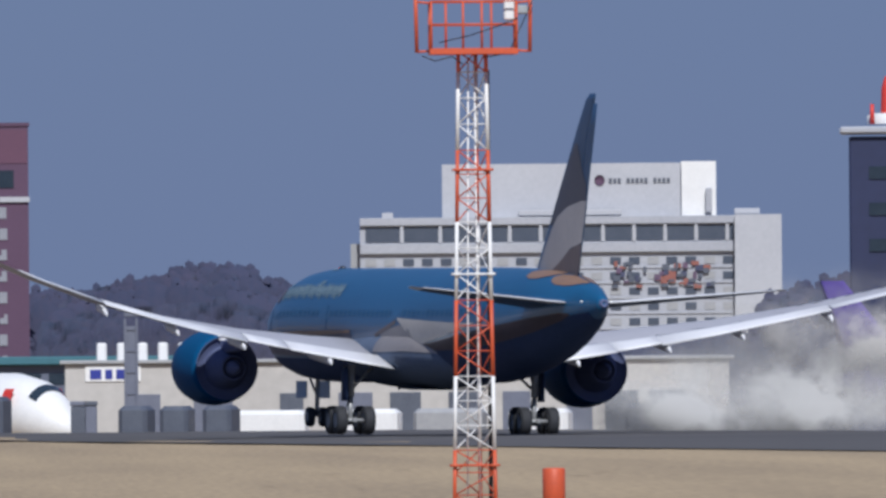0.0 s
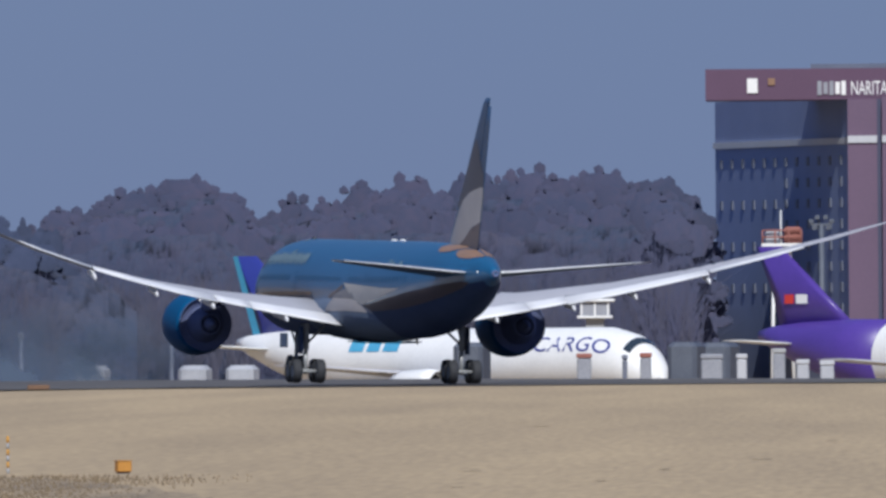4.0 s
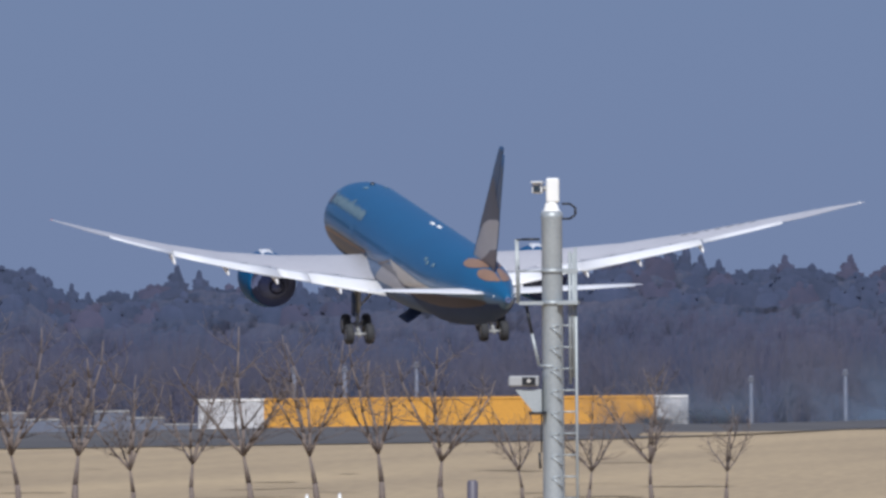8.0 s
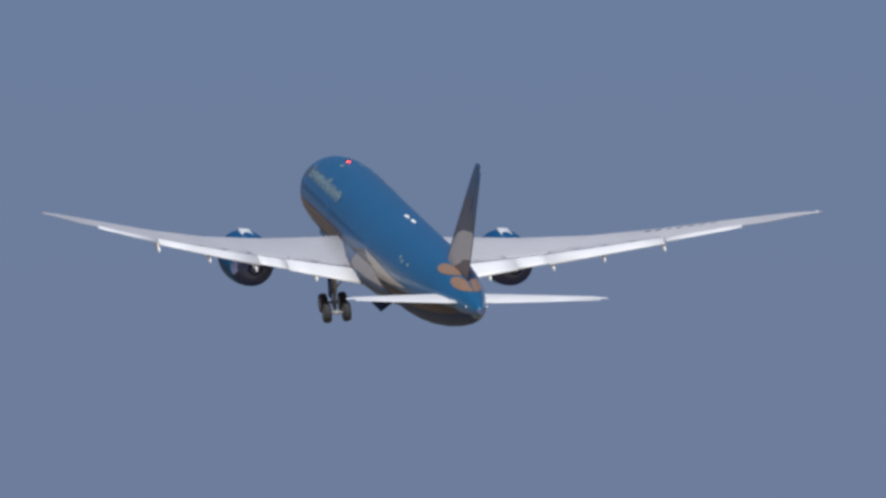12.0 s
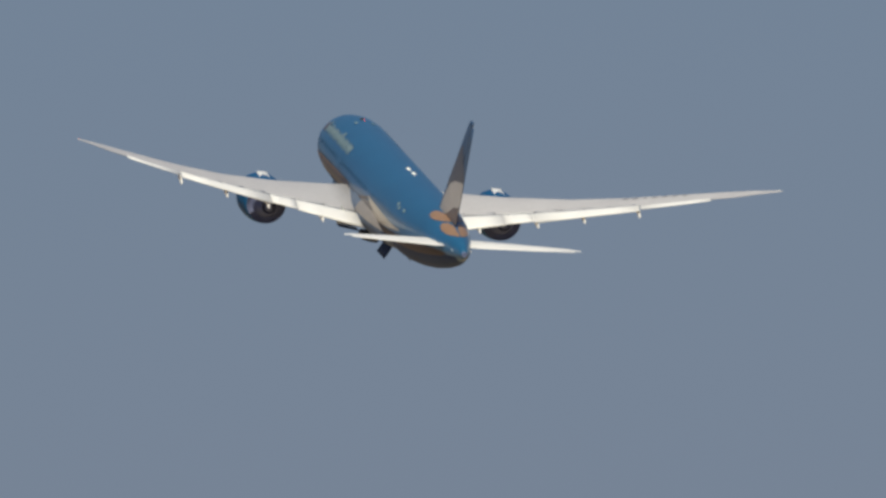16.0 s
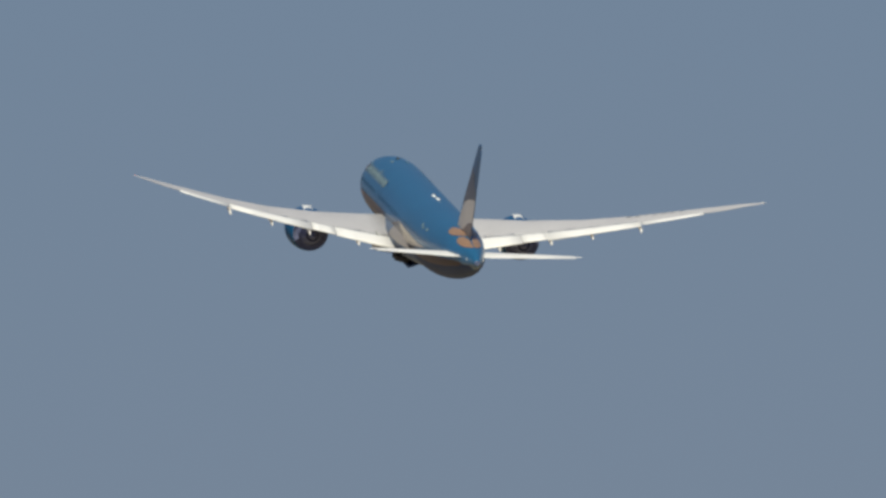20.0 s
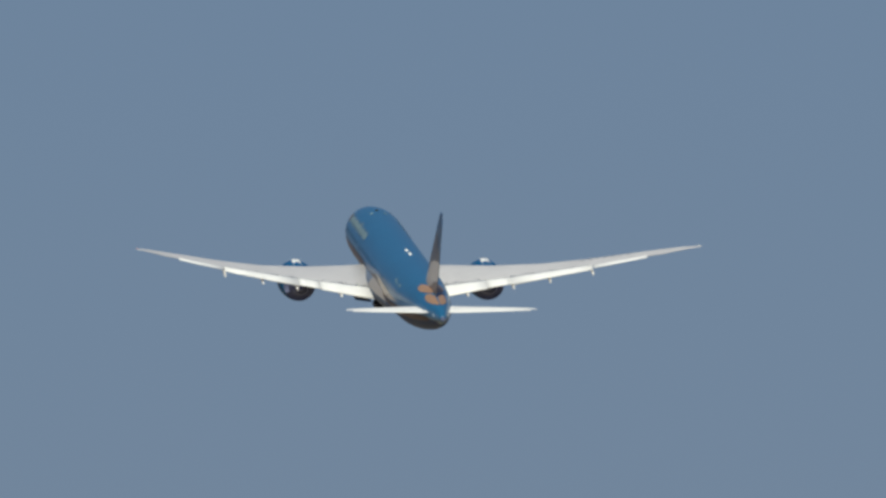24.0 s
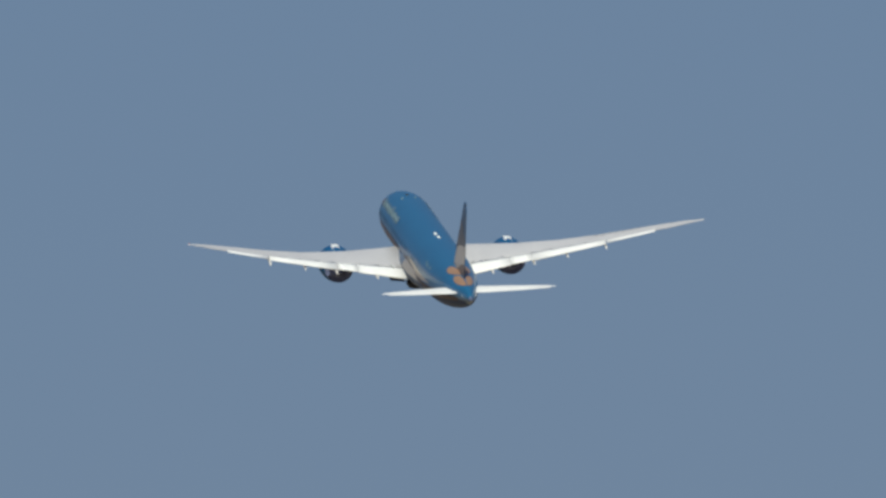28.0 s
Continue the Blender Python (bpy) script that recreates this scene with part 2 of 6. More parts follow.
# ---- mesh tools ----
class Geo:
    """Vertices and faces that grow shape by shape into one mesh."""

    def __init__(self):
        self.v, self.f, self.sm = [], [], []

    def add(self, vs, fs, smooth=False):
        k = len(self.v)
        self.v += [tuple(p) for p in vs]
        self.f += [tuple(i + k for i in f) for f in fs]
        self.sm += [smooth] * len(fs)
        return self

    def box(self, c, s, m=None, bev=0.0):
        """A box round c of full size s; bev chamfers its upright and level edges."""
        hx, hy, hz = (a / 2 for a in s)
        if bev <= 0:
            vs = [(x, y, z) for z in (-hz, hz) for y in (-hy, hy) for x in (-hx, hx)]
            fs = [(0, 2, 3, 1), (4, 5, 7, 6), (0, 1, 5, 4), (2, 6, 7, 3), (0, 4, 6, 2), (1, 3, 7, 5)]
        else:
            b = min(bev, hx * 0.9, hy * 0.9, hz * 0.9)
            vs, fs = [], []
            for z, k in ((-hz, b), (-hz + b, 0), (hz - b, 0), (hz, b)):
                ax, ay = hx - k, hy - k
                vs += [(-ax + b, -ay, z), (ax - b, -ay, z), (ax, -ay + b, z), (ax, ay - b, z), (ax - b, ay, z), (-ax + b, ay, z), (-ax, ay - b, z), (-ax, -ay + b, z)]
            for r in range(3):
                fs += [(r * 8 + i, r * 8 + (i + 1) % 8, r * 8 + 8 + (i + 1) % 8, r * 8 + 8 + i) for i in range(8)]
            fs += [tuple(range(7, -1, -1)), tuple(range(24, 32))]
        vs = [Vector(p) + Vector(c) for p in vs]
        if m is not None:
            vs = [m @ p for p in vs]
        return self.add(vs, fs)

    def tube(self, a, b, r, r2=None, n=8, smooth=True):
        a, b = Vector(a), Vector(b)
        q = (b - a).to_track_quat("Z", "Y")
        r2 = r if r2 is None else r2
        vs = []
        for p, k in ((a, r), (b, r2)):
            vs += [p + q @ Vector((k * math.cos(2 * math.pi * i / n), k * math.sin(2 * math.pi * i / n), 0)) for i in range(n)]
        self.add(vs, [(i, (i + 1) % n, n + (i + 1) % n, n + i) for i in range(n)], smooth)
        k = len(self.v) - 2 * n
        self.f += [tuple(range(k + n - 1, k - 1, -1)), tuple(range(k + n, k + 2 * n))]
        self.sm += [False, False]
        return self

    def loft(self, rings, closed=True, caps=True, smooth=True):
        n = len(rings[0])
        vs = [p for r in rings for p in r]
        m = n if closed else n - 1
        fs = [(j * n + i, j * n + (i + 1) % n, (j + 1) * n + (i + 1) % n, (j + 1) * n + i) for j in range(len(rings) - 1) for i in range(m)]
        self.add(vs, fs, smooth)
        if caps and closed:
            k = len(self.v) - len(vs)
            self.f += [tuple(range(k + n - 1, k - 1, -1)), tuple(range(k + len(vs) - n, k + len(vs)))]
            self.sm += [False, False]
        return self

    def lathe(self, c, prof, n=32, axis="Y"):
        """Turns a profile of (along, radius) round an axis through c."""
        rings = []
        for a, r in prof:
            ring = []
            for i in range(n):
                u, w = r * math.cos(2 * math.pi * i / n), r * math.sin(2 * math.pi * i / n)
                ring.append(Vector(c) + (Vector((u, a, w)) if axis == "Y" else Vector((u, w, a)) if axis == "Z" else Vector((a, u, w))))
            rings.append(ring)
        return self.loft(rings, caps=False)

    def mesh(self, name, *mats):
        me = bpy.data.meshes.new(name)
        me.from_pydata([tuple(p) for p in self.v], [], self.f)
        me.polygons.foreach_set("use_smooth", self.sm)
        for m in mats:
            me.materials.append(m)
        b = bmesh.new()
        b.from_mesh(me)
        bmesh.ops.recalc_face_normals(b, faces=b.faces)
        b.to_mesh(me)
        b.free()
        return me


def thing(name, at=(0, 0, 0), rz=0.0, label="", category="", group="", kind=""):
    ob = new(name)
    ob.empty_display_size = 0.2
    ob.matrix_basis = pose(*at, 0, 0, rz)
    return tagged(ob, label, category, group, kind)


def part(name, geo, material, parent, label="", m=None):
    """One mesh object under a thing or a part, placed in the parent's space."""
    me = geo.mesh(name, material) if isinstance(geo, Geo) else geo
    ob = new(name, me)
    ob.parent = parent
    if m is not None:
        ob.matrix_basis = m
    return tagged(ob, label)


def solo(name, geo, material, label, category="", group="", kind="", m=None):
    ob = new(name, geo.mesh(name, material))
    if m is not None:
        ob.matrix_basis = m
    return tagged(ob, label, category, group, kind)


def along(table, x):
    """Straight-line reading of a table of (x, y), x falling or rising."""
    t = sorted(table)
    return float(np.interp(x, [a for a, _ in t], [b for _, b in t]))


# ---- ground ----
EDGE = [(8, 760), (3, 940), (2.4, 985), (1.4, 1095), (0.4, 1225), (0.1, 1325), (-0.6, 1340), (-1.9, 1340), (-2.4, 1330), (-2.7, 1230), (-3.1, 1150), (-4.4, 1100), (-6, 1060), (-12, 1000)]
CREST = [(8, 1050), (3, 1250), (1.4, 1440), (0, 1560), (-1.6, 1760), (-2.3, 1820), (-2.8, 1560), (-4.4, 1390), (-6, 1350), (-12, 1300)]


FALL = [(8, 0), (1.6, 0.1), (1.2, 0.15), (0.67, 0.27), (0.0, 0.4), (-0.7, 0.4), (-2.2, 0.62), (-2.5, 0.55), (-3.0, 0.15), (-3.6, 0), (-12, 0)]


def ground_z(az, d):
    """The field is level up to the runway; the runway's slight dip and the fall to the apron and the woods are shaped
    to fit the camera's view.
    """
    c, e = along(CREST, az), along(EDGE, az)
    u = min(max((d - e) / 110.0, 0.0), 1.0)
    z = -along(FALL, az) * u * u * (3 - 2 * u)
    if d > c:
        u = min((d - c) / 250.0, 1.0)
        z -= 3.2 * u * u * (3 - 2 * u) + 0.0028 * (d - c)
    return z


def stand(az, d, lift=0.0):
    """A point of the ground at that bearing."""
    return bearing(az, d, ground_z(az, d) + lift)


azs = [-180 + 12 * i for i in range(14)] + [-14 + 0.5 * i for i in range(53)] + [16 + 12 * i for i in range(14)]
azs = sorted(set(azs))
rings = [2, 40, 120, 250, 350, 420, 480, 520, 560, 600, 640, 700, 780, 860, 940, 1020, 1100, 1180, 1225, 1250, 1275, 1300, 1325, 1350, 1375, 1420, 1500, 1580, 1660, 1740, 1820, 1900, 1980, 2080, 2200, 2400, 2700, 3100, 3600, 4200, 4950]
g = Geo()
rows = [[bearing(a, d, ground_z(a, d) + (noise.noise(Vector((a * 3, d * 0.01, 0))) * 0.05 if d < 1000 else 0)) for a in azs] for d in rings]
g.v = [tuple(p) for r in rows for p in r]
na = len(azs)
g.f = [(j * na + i, j * na + (i + 1) % na, (j + 1) * na + (i + 1) % na, (j + 1) * na + i) for j in range(len(rings) - 1) for i in range(na)]
g.f.append(tuple(range(na)))
g.sm = [True] * len(g.f)
ground = solo("ground", g, GRASS, "wide field of short dry tan winter grass", "ground", kind="structure")

g = Geo()
strip = [-12 + 0.25 * i for i in range(81)]
cols = []
for a in strip:
    e, c = along(EDGE, a), along(CREST, a)
    cols.append([bearing(a, d, ground_z(a, d) + 0.04) for d in np.linspace(e, c + 60, 10)])
g.loft(cols, closed=False, caps=False)
runway = solo("runway", g, ASPHALT, "dark grey asphalt runway strip beyond the dry grass", "runway", kind="structure")

# ---- the airliner ----
BODY = [(32.4, 4.55, 0.06, 0.06), (32.0, 4.6, 0.62, 0.6), (31.2, 4.68, 1.08, 1.08), (29.8, 4.86, 1.66, 1.68), (27.9, 5.06, 2.2, 2.24), (25.9, 5.22, 2.55, 2.62),
        (23.4, 5.34, 2.78, 2.86), (20.4, 5.4, 2.88, 2.97), (10, 5.4, 2.88, 2.97), (0, 5.4, 2.88, 2.97), (-8, 5.4, 2.88, 2.97), (-12, 5.43, 2.87, 2.94), (-15, 5.52, 2.77, 2.83),
        (-18, 5.67, 2.58, 2.65), (-21, 5.86, 2.3, 2.4), (-24, 6.08, 1.88, 2.06), (-27, 6.29, 1.36, 1.60), (-29.3, 6.42, 0.86, 1.10), (-30.7, 6.47, 0.52, 0.68), (-31.3, 6.5, 0.33, 0.42), (-31.7, 6.52, 0.2, 0.24)]


def body_at(y, deg, out=0.0):
    """A point of the fuselage skin: deg from the top, positive to the right side."""
    ys = [b[0] for b in BODY][::-1]
    zc, rw, rh = (float(np.interp(y, ys, [b[k] for b in BODY][::-1])) for k in (1, 2, 3))
    return Vector(((rw + out) * math.sin(radians(deg)), y, zc + (rh + out) * math.cos(radians(deg))))


def skin_patch(name, outline, material, parent, label="", out=0.02, ny=10):
    """Paint laid on the fuselage: outline gives, for each y, the lowest and highest angle."""
    ge = Geo()
    n = max(6, int(max(abs(a1 - a0) for _, a0, a1 in outline) / 3.5))
    ys = sorted({y for y, _, _ in outline} | {b[0] for b in BODY if min(o[0] for o in outline) < b[0] < max(o[0] for o in outline)}, reverse=True)
    lo, hi = [(y, a) for y, a, _ in outline], [(y, a) for y, _, a in outline]
    cols = [[body_at(y, along(lo, y) + (along(hi, y) - along(lo, y)) * k / n, out) for k in range(n + 1)] for y in ys]
    ge.loft(cols, closed=False, caps=False)
    return part(name, ge, material, parent, label)


def airfoil(le, te, th, n=7):
    """A closed section between a leading and a trailing edge point, th thick."""
    le, te = Vector(le), Vector(te)
    up, low = [], []
    for k in range(n + 1):
        u = k / n
        h = th * (1.48 * math.sqrt(u) - 0.63 * u - 1.76 * u * u + 1.42 * u ** 3 - 0.51 * u ** 4) * 1.0
        p = le + (te - le) * u
        up.append(p + Vector((0, 0, h * 0.62)))
        low.append(p - Vector((0, 0, h * 0.38)))
    return up + low[1:-1][::-1]


plane = thing("airliner", label="blue twin-engine jet airliner with white wings taking off", category="airliner")
g = Geo()
rings = [[body_at(y, 360 * i / 48) for i in range(48)] for y in [b[0] for b in BODY]]
g.loft(rings)
body = part("fuselage", g, BLUE, plane, "glossy blue fuselage")
skin_patch("belly", [(y, a, 360 - a) for y, a in ((30.6, 130), (26, 126), (22, 126), (14, 126), (8, 122), (2, 116), (-4, 112), (-10, 111), (-15, 110), (-20, 110), (-25, 110), (-29.0, 112), (-30.6, 120))], BELLY, body, "lower fuselage toned dark blue for shade and haze")
for s in (1, -1):
    skin_patch("gold_stripe", [(y, s * a, s * b) for y, a, b in ((28.9, 112, 122), (26, 102, 121), (22, 99, 123), (16, 98, 123), (12, 98, 121), (8, 99, 118))], NOSEGREY, body, "grey-brown lower stripe", 0.03)
    skin_patch("gold_line", [(y, s * a, s * b) for y, a, b in ((28.4, 108, 110), (26, 101, 105), (22, 97, 101.5), (16, 96, 100.5), (12, 95.5, 99.5), (8, 95, 98))], GOLD, body, "thin tan line above the grey stripe", 0.034)
    skin_patch("hull_stripe", [(y, s * a, s * b) for y, a, b in ((-6, 110, 114), (-9, 106.5, 116), (-13, 101.5, 116), (-18, 98.5, 118), (-24, 98.5, 120), (-27.5, 101, 118), (-28.6, 107, 111))], HULLBROWN, body, "dark brown stripe along the rear hull", 0.034)
    skin_patch("pale_swoosh", [(y, s * a, s * b) for y, a, b in ((-1.6, 83, 84), (-3.2, 84, 95), (-4.8, 84.6, 106), (-6.0, 85, 109), (-8, 86, 105.5), (-11, 87.5, 100.5), (-14, 89.5, 95.5), (-16.5, 91.2, 91.5))], SAND, body, "pale sand-coloured swoosh", 0.03)
    skin_patch("petal", [(y, s * a, s * b) for y, a, b in ((-20.8, 20, 22), (-21.2, 14, 33), (-22.0, 8, 37), (-23.0, 5, 36), (-24.0, 4, 30), (-24.7, 4, 21), (-25.1, 4, 10))], GOLD, body, "muted gold petal", 0.03)
    skin_patch("petal", [(y, s * a, s * b) for y, a, b in ((-25.0, 26, 32), (-25.4, 15, 40), (-26.2, 8, 45), (-27.2, 4, 45), (-28.1, 3, 38), (-28.7, 2, 26), (-29.1, 2, 14))], GOLD, body, "muted gold petal", 0.03)
    # the airline's name, as a row of plain bars, with a small emblem before it
    skin_patch("emblem", [(y, s * a, s * b) for y, a, b in ((25.6, 50, 56), (25.2, 44, 62), (24.6, 43, 64), (24.2, 48, 58))], NOSEGREY, body, "small brown flower emblem", 0.03)
    y = 23.9
    for k in range(32):
        top = (44, 47, 45, 48, 44, 46)[k % 6] if k not in (0, 1, 17, 18) else 39
        low = (60, 63, 58, 61)[k % 4]
        skin_patch("lettering_bar", [(y, s * (top + 1.5), s * low), (y - 0.14, s * top, s * (low + 0.5)), (y - 0.26, s * (top + 1), s * low)], LETTER, body, "", 0.03)
        if k % 3 != 1:
            skin_patch("lettering_bar", [(y - 0.2, s * (low - 7 - k % 2 * 5), s * (low - 4 - k % 2 * 5)), (y - 0.42, s * (low - 7 - k % 2 * 5), s * (low - 4 - k % 2 * 5))], LETTER, body, "", 0.032)
        y -= 0.39
    for k, (yy, dg) in enumerate([(19.4, 12), (-12.5, 52), (-13.4, 56), (-15.2, 55)]):
        skin_patch("skin_mark", [(yy, s * dg, s * (dg + 6)), (yy - 0.6, s * dg, s * (dg + 5))], LETTER, body, "", 0.03)
for y0, x0 in ((-2.0, 0.05), (-4.0, 0.15)):
    g = Geo()
    g.loft([[Vector((x0 + 0.18 * w * math.cos(a), y0 - y, 8.35 + 0.11 * w * max(math.sin(a), -0.5))) for a in [2 * math.pi * i / 12 for i in range(12)]] for y, w in ((0.0, 0.3), (0.2, 0.85), (0.6, 1.0), (1.0, 0.8), (1.25, 0.2))])
    part("antenna_dome", g, WHITE, body, "white antenna dome")
g = Geo()
g.lathe((0, 0, 0), [(0, 0.2), (0.14, 0.2), (0.22, 0.13), (0.25, 0.02)], 12, "Z")
beacon = part("beacon", g, DARK, body, "turning red beacon", Matrix.Translation((0, 20.6, 8.25)))
g = Geo()
g.loft([[Vector((0.215 * k * math.sin(a), -0.215 * k * math.cos(a), z)) for a in [radians(-50 + 12.5 * i) for i in range(9)]] for z, k in ((0.02, 1), (0.10, 1), (0.16, 0.96))], closed=False, caps=False)
part("beacon_lens", g, REDGLOW, beacon, "lit red lens")
for y in (9.0, -9.5):
    g = Geo()
    g.loft([[Vector((0.03 * sx, y + dy, 2.45 - 0.0)) for sx, dy in ((1, 0.3), (1, -0.3), (-1, -0.3), (-1, 0.3))], [Vector((0.02 * sx, y + dy - 0.2, 2.05)) for sx, dy in ((1, 0.16), (1, -0.16), (-1, -0.16), (-1, 0.16))]])
    part("blade_antenna", g, DARK, body)
g = Geo()
g.lathe((0, -31.66, 6.52), [(0.02, 0.245), (-0.1, 0.2), (-0.12, 0.16), (-0.08, 0.1), (0.0, 0.02)], 16)
part("exhaust_nozzle", g, HAZEMETAL, body, "blue-grey tail exhaust")
for s in (1, -1):
    g = Geo()
    g.lathe((s * 0.78, -30.25, 6.62), [(0.1, 0.038), (-0.06, 0.034), (-0.1, 0.008)], 10)
    part("tail_lamp", g, LAMPGLOW, body, "lit white tail lamp")
for s in (1, -1):
    for k in range(46):
        y = 24.6 - k * 0.93
        if k in (11, 12, 27, 28):
            continue
        skin_patch("window", [(y, s * 75.5, s * 81.5), (y - 0.28, s * 74.8, s * 82.2), (y - 0.46, s * 75.5, s * 81.5)], PANEBLUE, body, "", 0.015)
    for y in (26.6, 14.0, -6.5, -16.5):
        skin_patch("cabin_door", [(y, s * 70, s * 98), (y - 1.05, s * 70, s * 98)], BLUE, body, "", 0.012)
# wing-to-body fairing
g = Geo()
fr = [(13, 0.25, 2.75), (11, 0.7, 2.45), (8, 0.95, 2.2), (4, 1.0, 2.1), (0, 1.0, 2.1), (-4, 0.97, 2.2), (-8, 0.8, 2.4), (-11, 0.5, 2.65), (-13, 0.2, 2.9)]
g.loft([[Vector((3.35 * w * math.cos(a), y, z0 + (1.75 * w + 0.2) * (1 + math.sin(a)) * 0.9)) for a in [2 * math.pi * i / 28 for i in range(28)]] for y, w, z0 in fr])
fairing = part("belly_fairing", g, FAIRBELLY, plane, "wing-to-body fairing lightened for haze")
for s in (1, -1):
    def flank(a0, a1, out, rows, name, material, label):
        """Paint on the upper flank of the fairing between two angles."""
        ge = Geo()
        ge.loft([[Vector((s * (3.35 * w + out) * math.cos(a), y, z0 + (1.75 * w + 0.2) * (1 + math.sin(a)) * 0.9 + out)) for a in [radians(a0 + (a1 - a0) * i / 10) for i in range(11)]] for y, w, z0 in rows], closed=False, caps=False)
        part(name, ge, material, fairing, label)

    flank(4, 62, 0.022, ((1.5, 1.0, 2.1), (0, 1.0, 2.1), (-4, 0.97, 2.2), (-8, 0.8, 2.4), (-11, 0.5, 2.65)), "fairing_tail", FAIRGREY, "warm grey tail of the fairing")
    skin_patch("grey_streak", [(y, s * a, s * b) for y, a, b in ((1.8, 99, 104), (0, 94, 107), (-2, 90, 110), (-4, 94, 112), (-6, 103, 114), (-7.5, 109, 113))], FAIRGREY, body, "warm grey streak beneath the swoosh", 0.024)
    skin_patch("brown_edge", [(y, s * a, s * b) for y, a, b in ((3.0, 99, 103), (1.8, 95, 99), (0.2, 90, 94), (-1.4, 84.5, 89))], UMBER, body, "thin brown edge before the swoosh", 0.028)

# wings: x, leading edge y, trailing edge y, height, thickness
WINGS = [(2.4, 11.0, -2.0, 3.55, 1.65), (5, 9.1, -2.1, 3.95, 1.35), (9.8, 5.6, -2.4, 4.75, 1.0), (14.7, 2.1, -3.5, 5.75, 0.68), (19, -0.9, -5.25, 6.85, 0.5), (23, -4.1, -7.6, 8.1, 0.34),
         (26, -7.2, -9.7, 9.15, 0.22), (27.8, -9.6, -11.2, 9.85, 0.14), (28.9, -11.5, -12.4, 10.3, 0.08), (29.5, -12.7, -12.95, 10.55, 0.04)]


def thick(u):
    return 1.48 * math.sqrt(u) - 0.63 * u - 1.76 * u * u + 1.42 * u ** 3 - 0.51 * u ** 4


def wing_at(x, k):
    return float(np.interp(x, [w[0] for w in WINGS], [w[k] for w in WINGS]))


def build_wing(s):
    w = part("wing", Geo().box((0, 0, 0), (0.01, 0.01, 0.01)), WING, plane, "pale grey upswept wing")
    base = Vector((s * 2.4, 0, 3.55))
    w.matrix_basis = Matrix.Translation(base)
    ge = Geo()
    cut = {x: 0.765 if x < 24.5 else 1.0 for x, *_ in WINGS}
    rings = []
    for x, le, te, z, th in WINGS:
        f = cut[x]
        camber = 0.005 * (le - te)
        rings.append([p - base for p in airfoil((s * x, le, z + (0.068 - 0.0018 * x) * (le - te)), (s * x, le + (te - le) * f, z + camber), th)])
    ge.loft(rings)
    w.data = ge.mesh("wing", WING)

    def slab(name, x0, x1, f0, f1, drop, material, label, th=0.22, lift=0.0):
        gg = Geo()
        rr = []
        for x in np.linspace(x0, x1, 4):
            le, te, z = wing_at(x, 1), wing_at(x, 2), wing_at(x, 3)
            c = le - te
            zz = z + 0.005 * c + lift
            t2 = th * (0.5 + 0.5 * min(1.0, c / 8))
            rr.append([p - base for p in airfoil((s * x, le - c * f0, zz), (s * x, le - c * f1, zz - drop * c * (f1 - f0)), t2, 5)])
        gg.loft(rr)
        part(name, gg, material, w, label)

    slab("flap", 2.9, 8.68, 0.745, 1.02, 0.21, FLAP, "white inboard flap, lowered", 0.36, 0.14)
    slab("flaperon", 8.7, 10.98, 0.745, 1.01, 0.20, FLAP, "", 0.32, 0.13)
    slab("flap", 11.0, 19.2, 0.735, 1.03, 0.22, FLAP, "white outboard flap, lowered", 0.30, 0.12)
    slab("aileron", 19.3, 24.4, 0.745, 1.0, 0.13, FLAP, "", 0.2, 0.07)
    for x0, x1 in ((3.6, 5.9), (6.0, 8.3), (11.3, 13.2), (13.3, 15.2), (15.3, 17.2), (17.3, 19.0)):
        slab("spoiler", x0, x1, 0.62, 0.742, 0.03, WING, "", 0.1, 0.19 - 0.004 * x0)
    for x in (6.6, 11.3, 15.0, 19.2):
        le, te, z = wing_at(x, 1), wing_at(x, 2), wing_at(x, 3)
        c = le - te
        gg = Geo()
        r0 = 0.24 if x < 12 else 0.21
        sec = ((0.50, 0.1, -0.30), (0.62, 0.8, -0.52), (0.78, 1.0, -0.64), (0.93, 0.95, -0.86), (1.02, 0.75, -1.06), (1.08 if x > 7 else 1.05, 0.08, -1.30))
        gg.loft([[Vector((s * x + r0 * 0.6 * k * math.cos(a), le - c * f, z + 0.005 * c + dz * (0.50 + 0.012 * c) + r0 * k * math.sin(a))) - base for a in [2 * math.pi * i / 10 for i in range(10)]] for f, k, dz in sec])
        part("flap_fairing", gg, FLAP, w, "pointed flap-track fairing")
    if s > 0:
        # the registration on the right wing, as plain bars
        for k, wd in enumerate((0.5, 0.5, 0.25, 0.5, 0.5, 0.45, 0.45)):
            x = 18.6 + 0.72 * k
            le, te, z, th = (wing_at(x, q) for q in (1, 2, 3, 4))
            c = le - te
            rows = []
            for u in (0.22, 0.24, 0.26):
                lift = 0.62 * th * thick(u) + (1 - u / 0.765) * (0.068 - 0.0018 * x) * c + (u / 0.765) * 0.005 * c + 0.03
                rows.append([Vector((xx, le - c * u, z + lift + (xx - x) * 0.26)) - base for xx in (x - wd / 2, x + wd / 2)])
            part("registration_bar", Geo().loft(rows, closed=False, caps=False), SLATE, w)
    gg = Geo()
    gg.tube(Vector((s * 29.2, -11.9, 10.42)) - base, Vector((s * 29.3, -12.4, 10.47)) - base, 0.05, n=6)
    part("wingtip_lamp", gg, WHITE if s > 0 else REDPAINT, w)
    return w


wing_r, wing_l = build_wing(1), build_wing(-1)


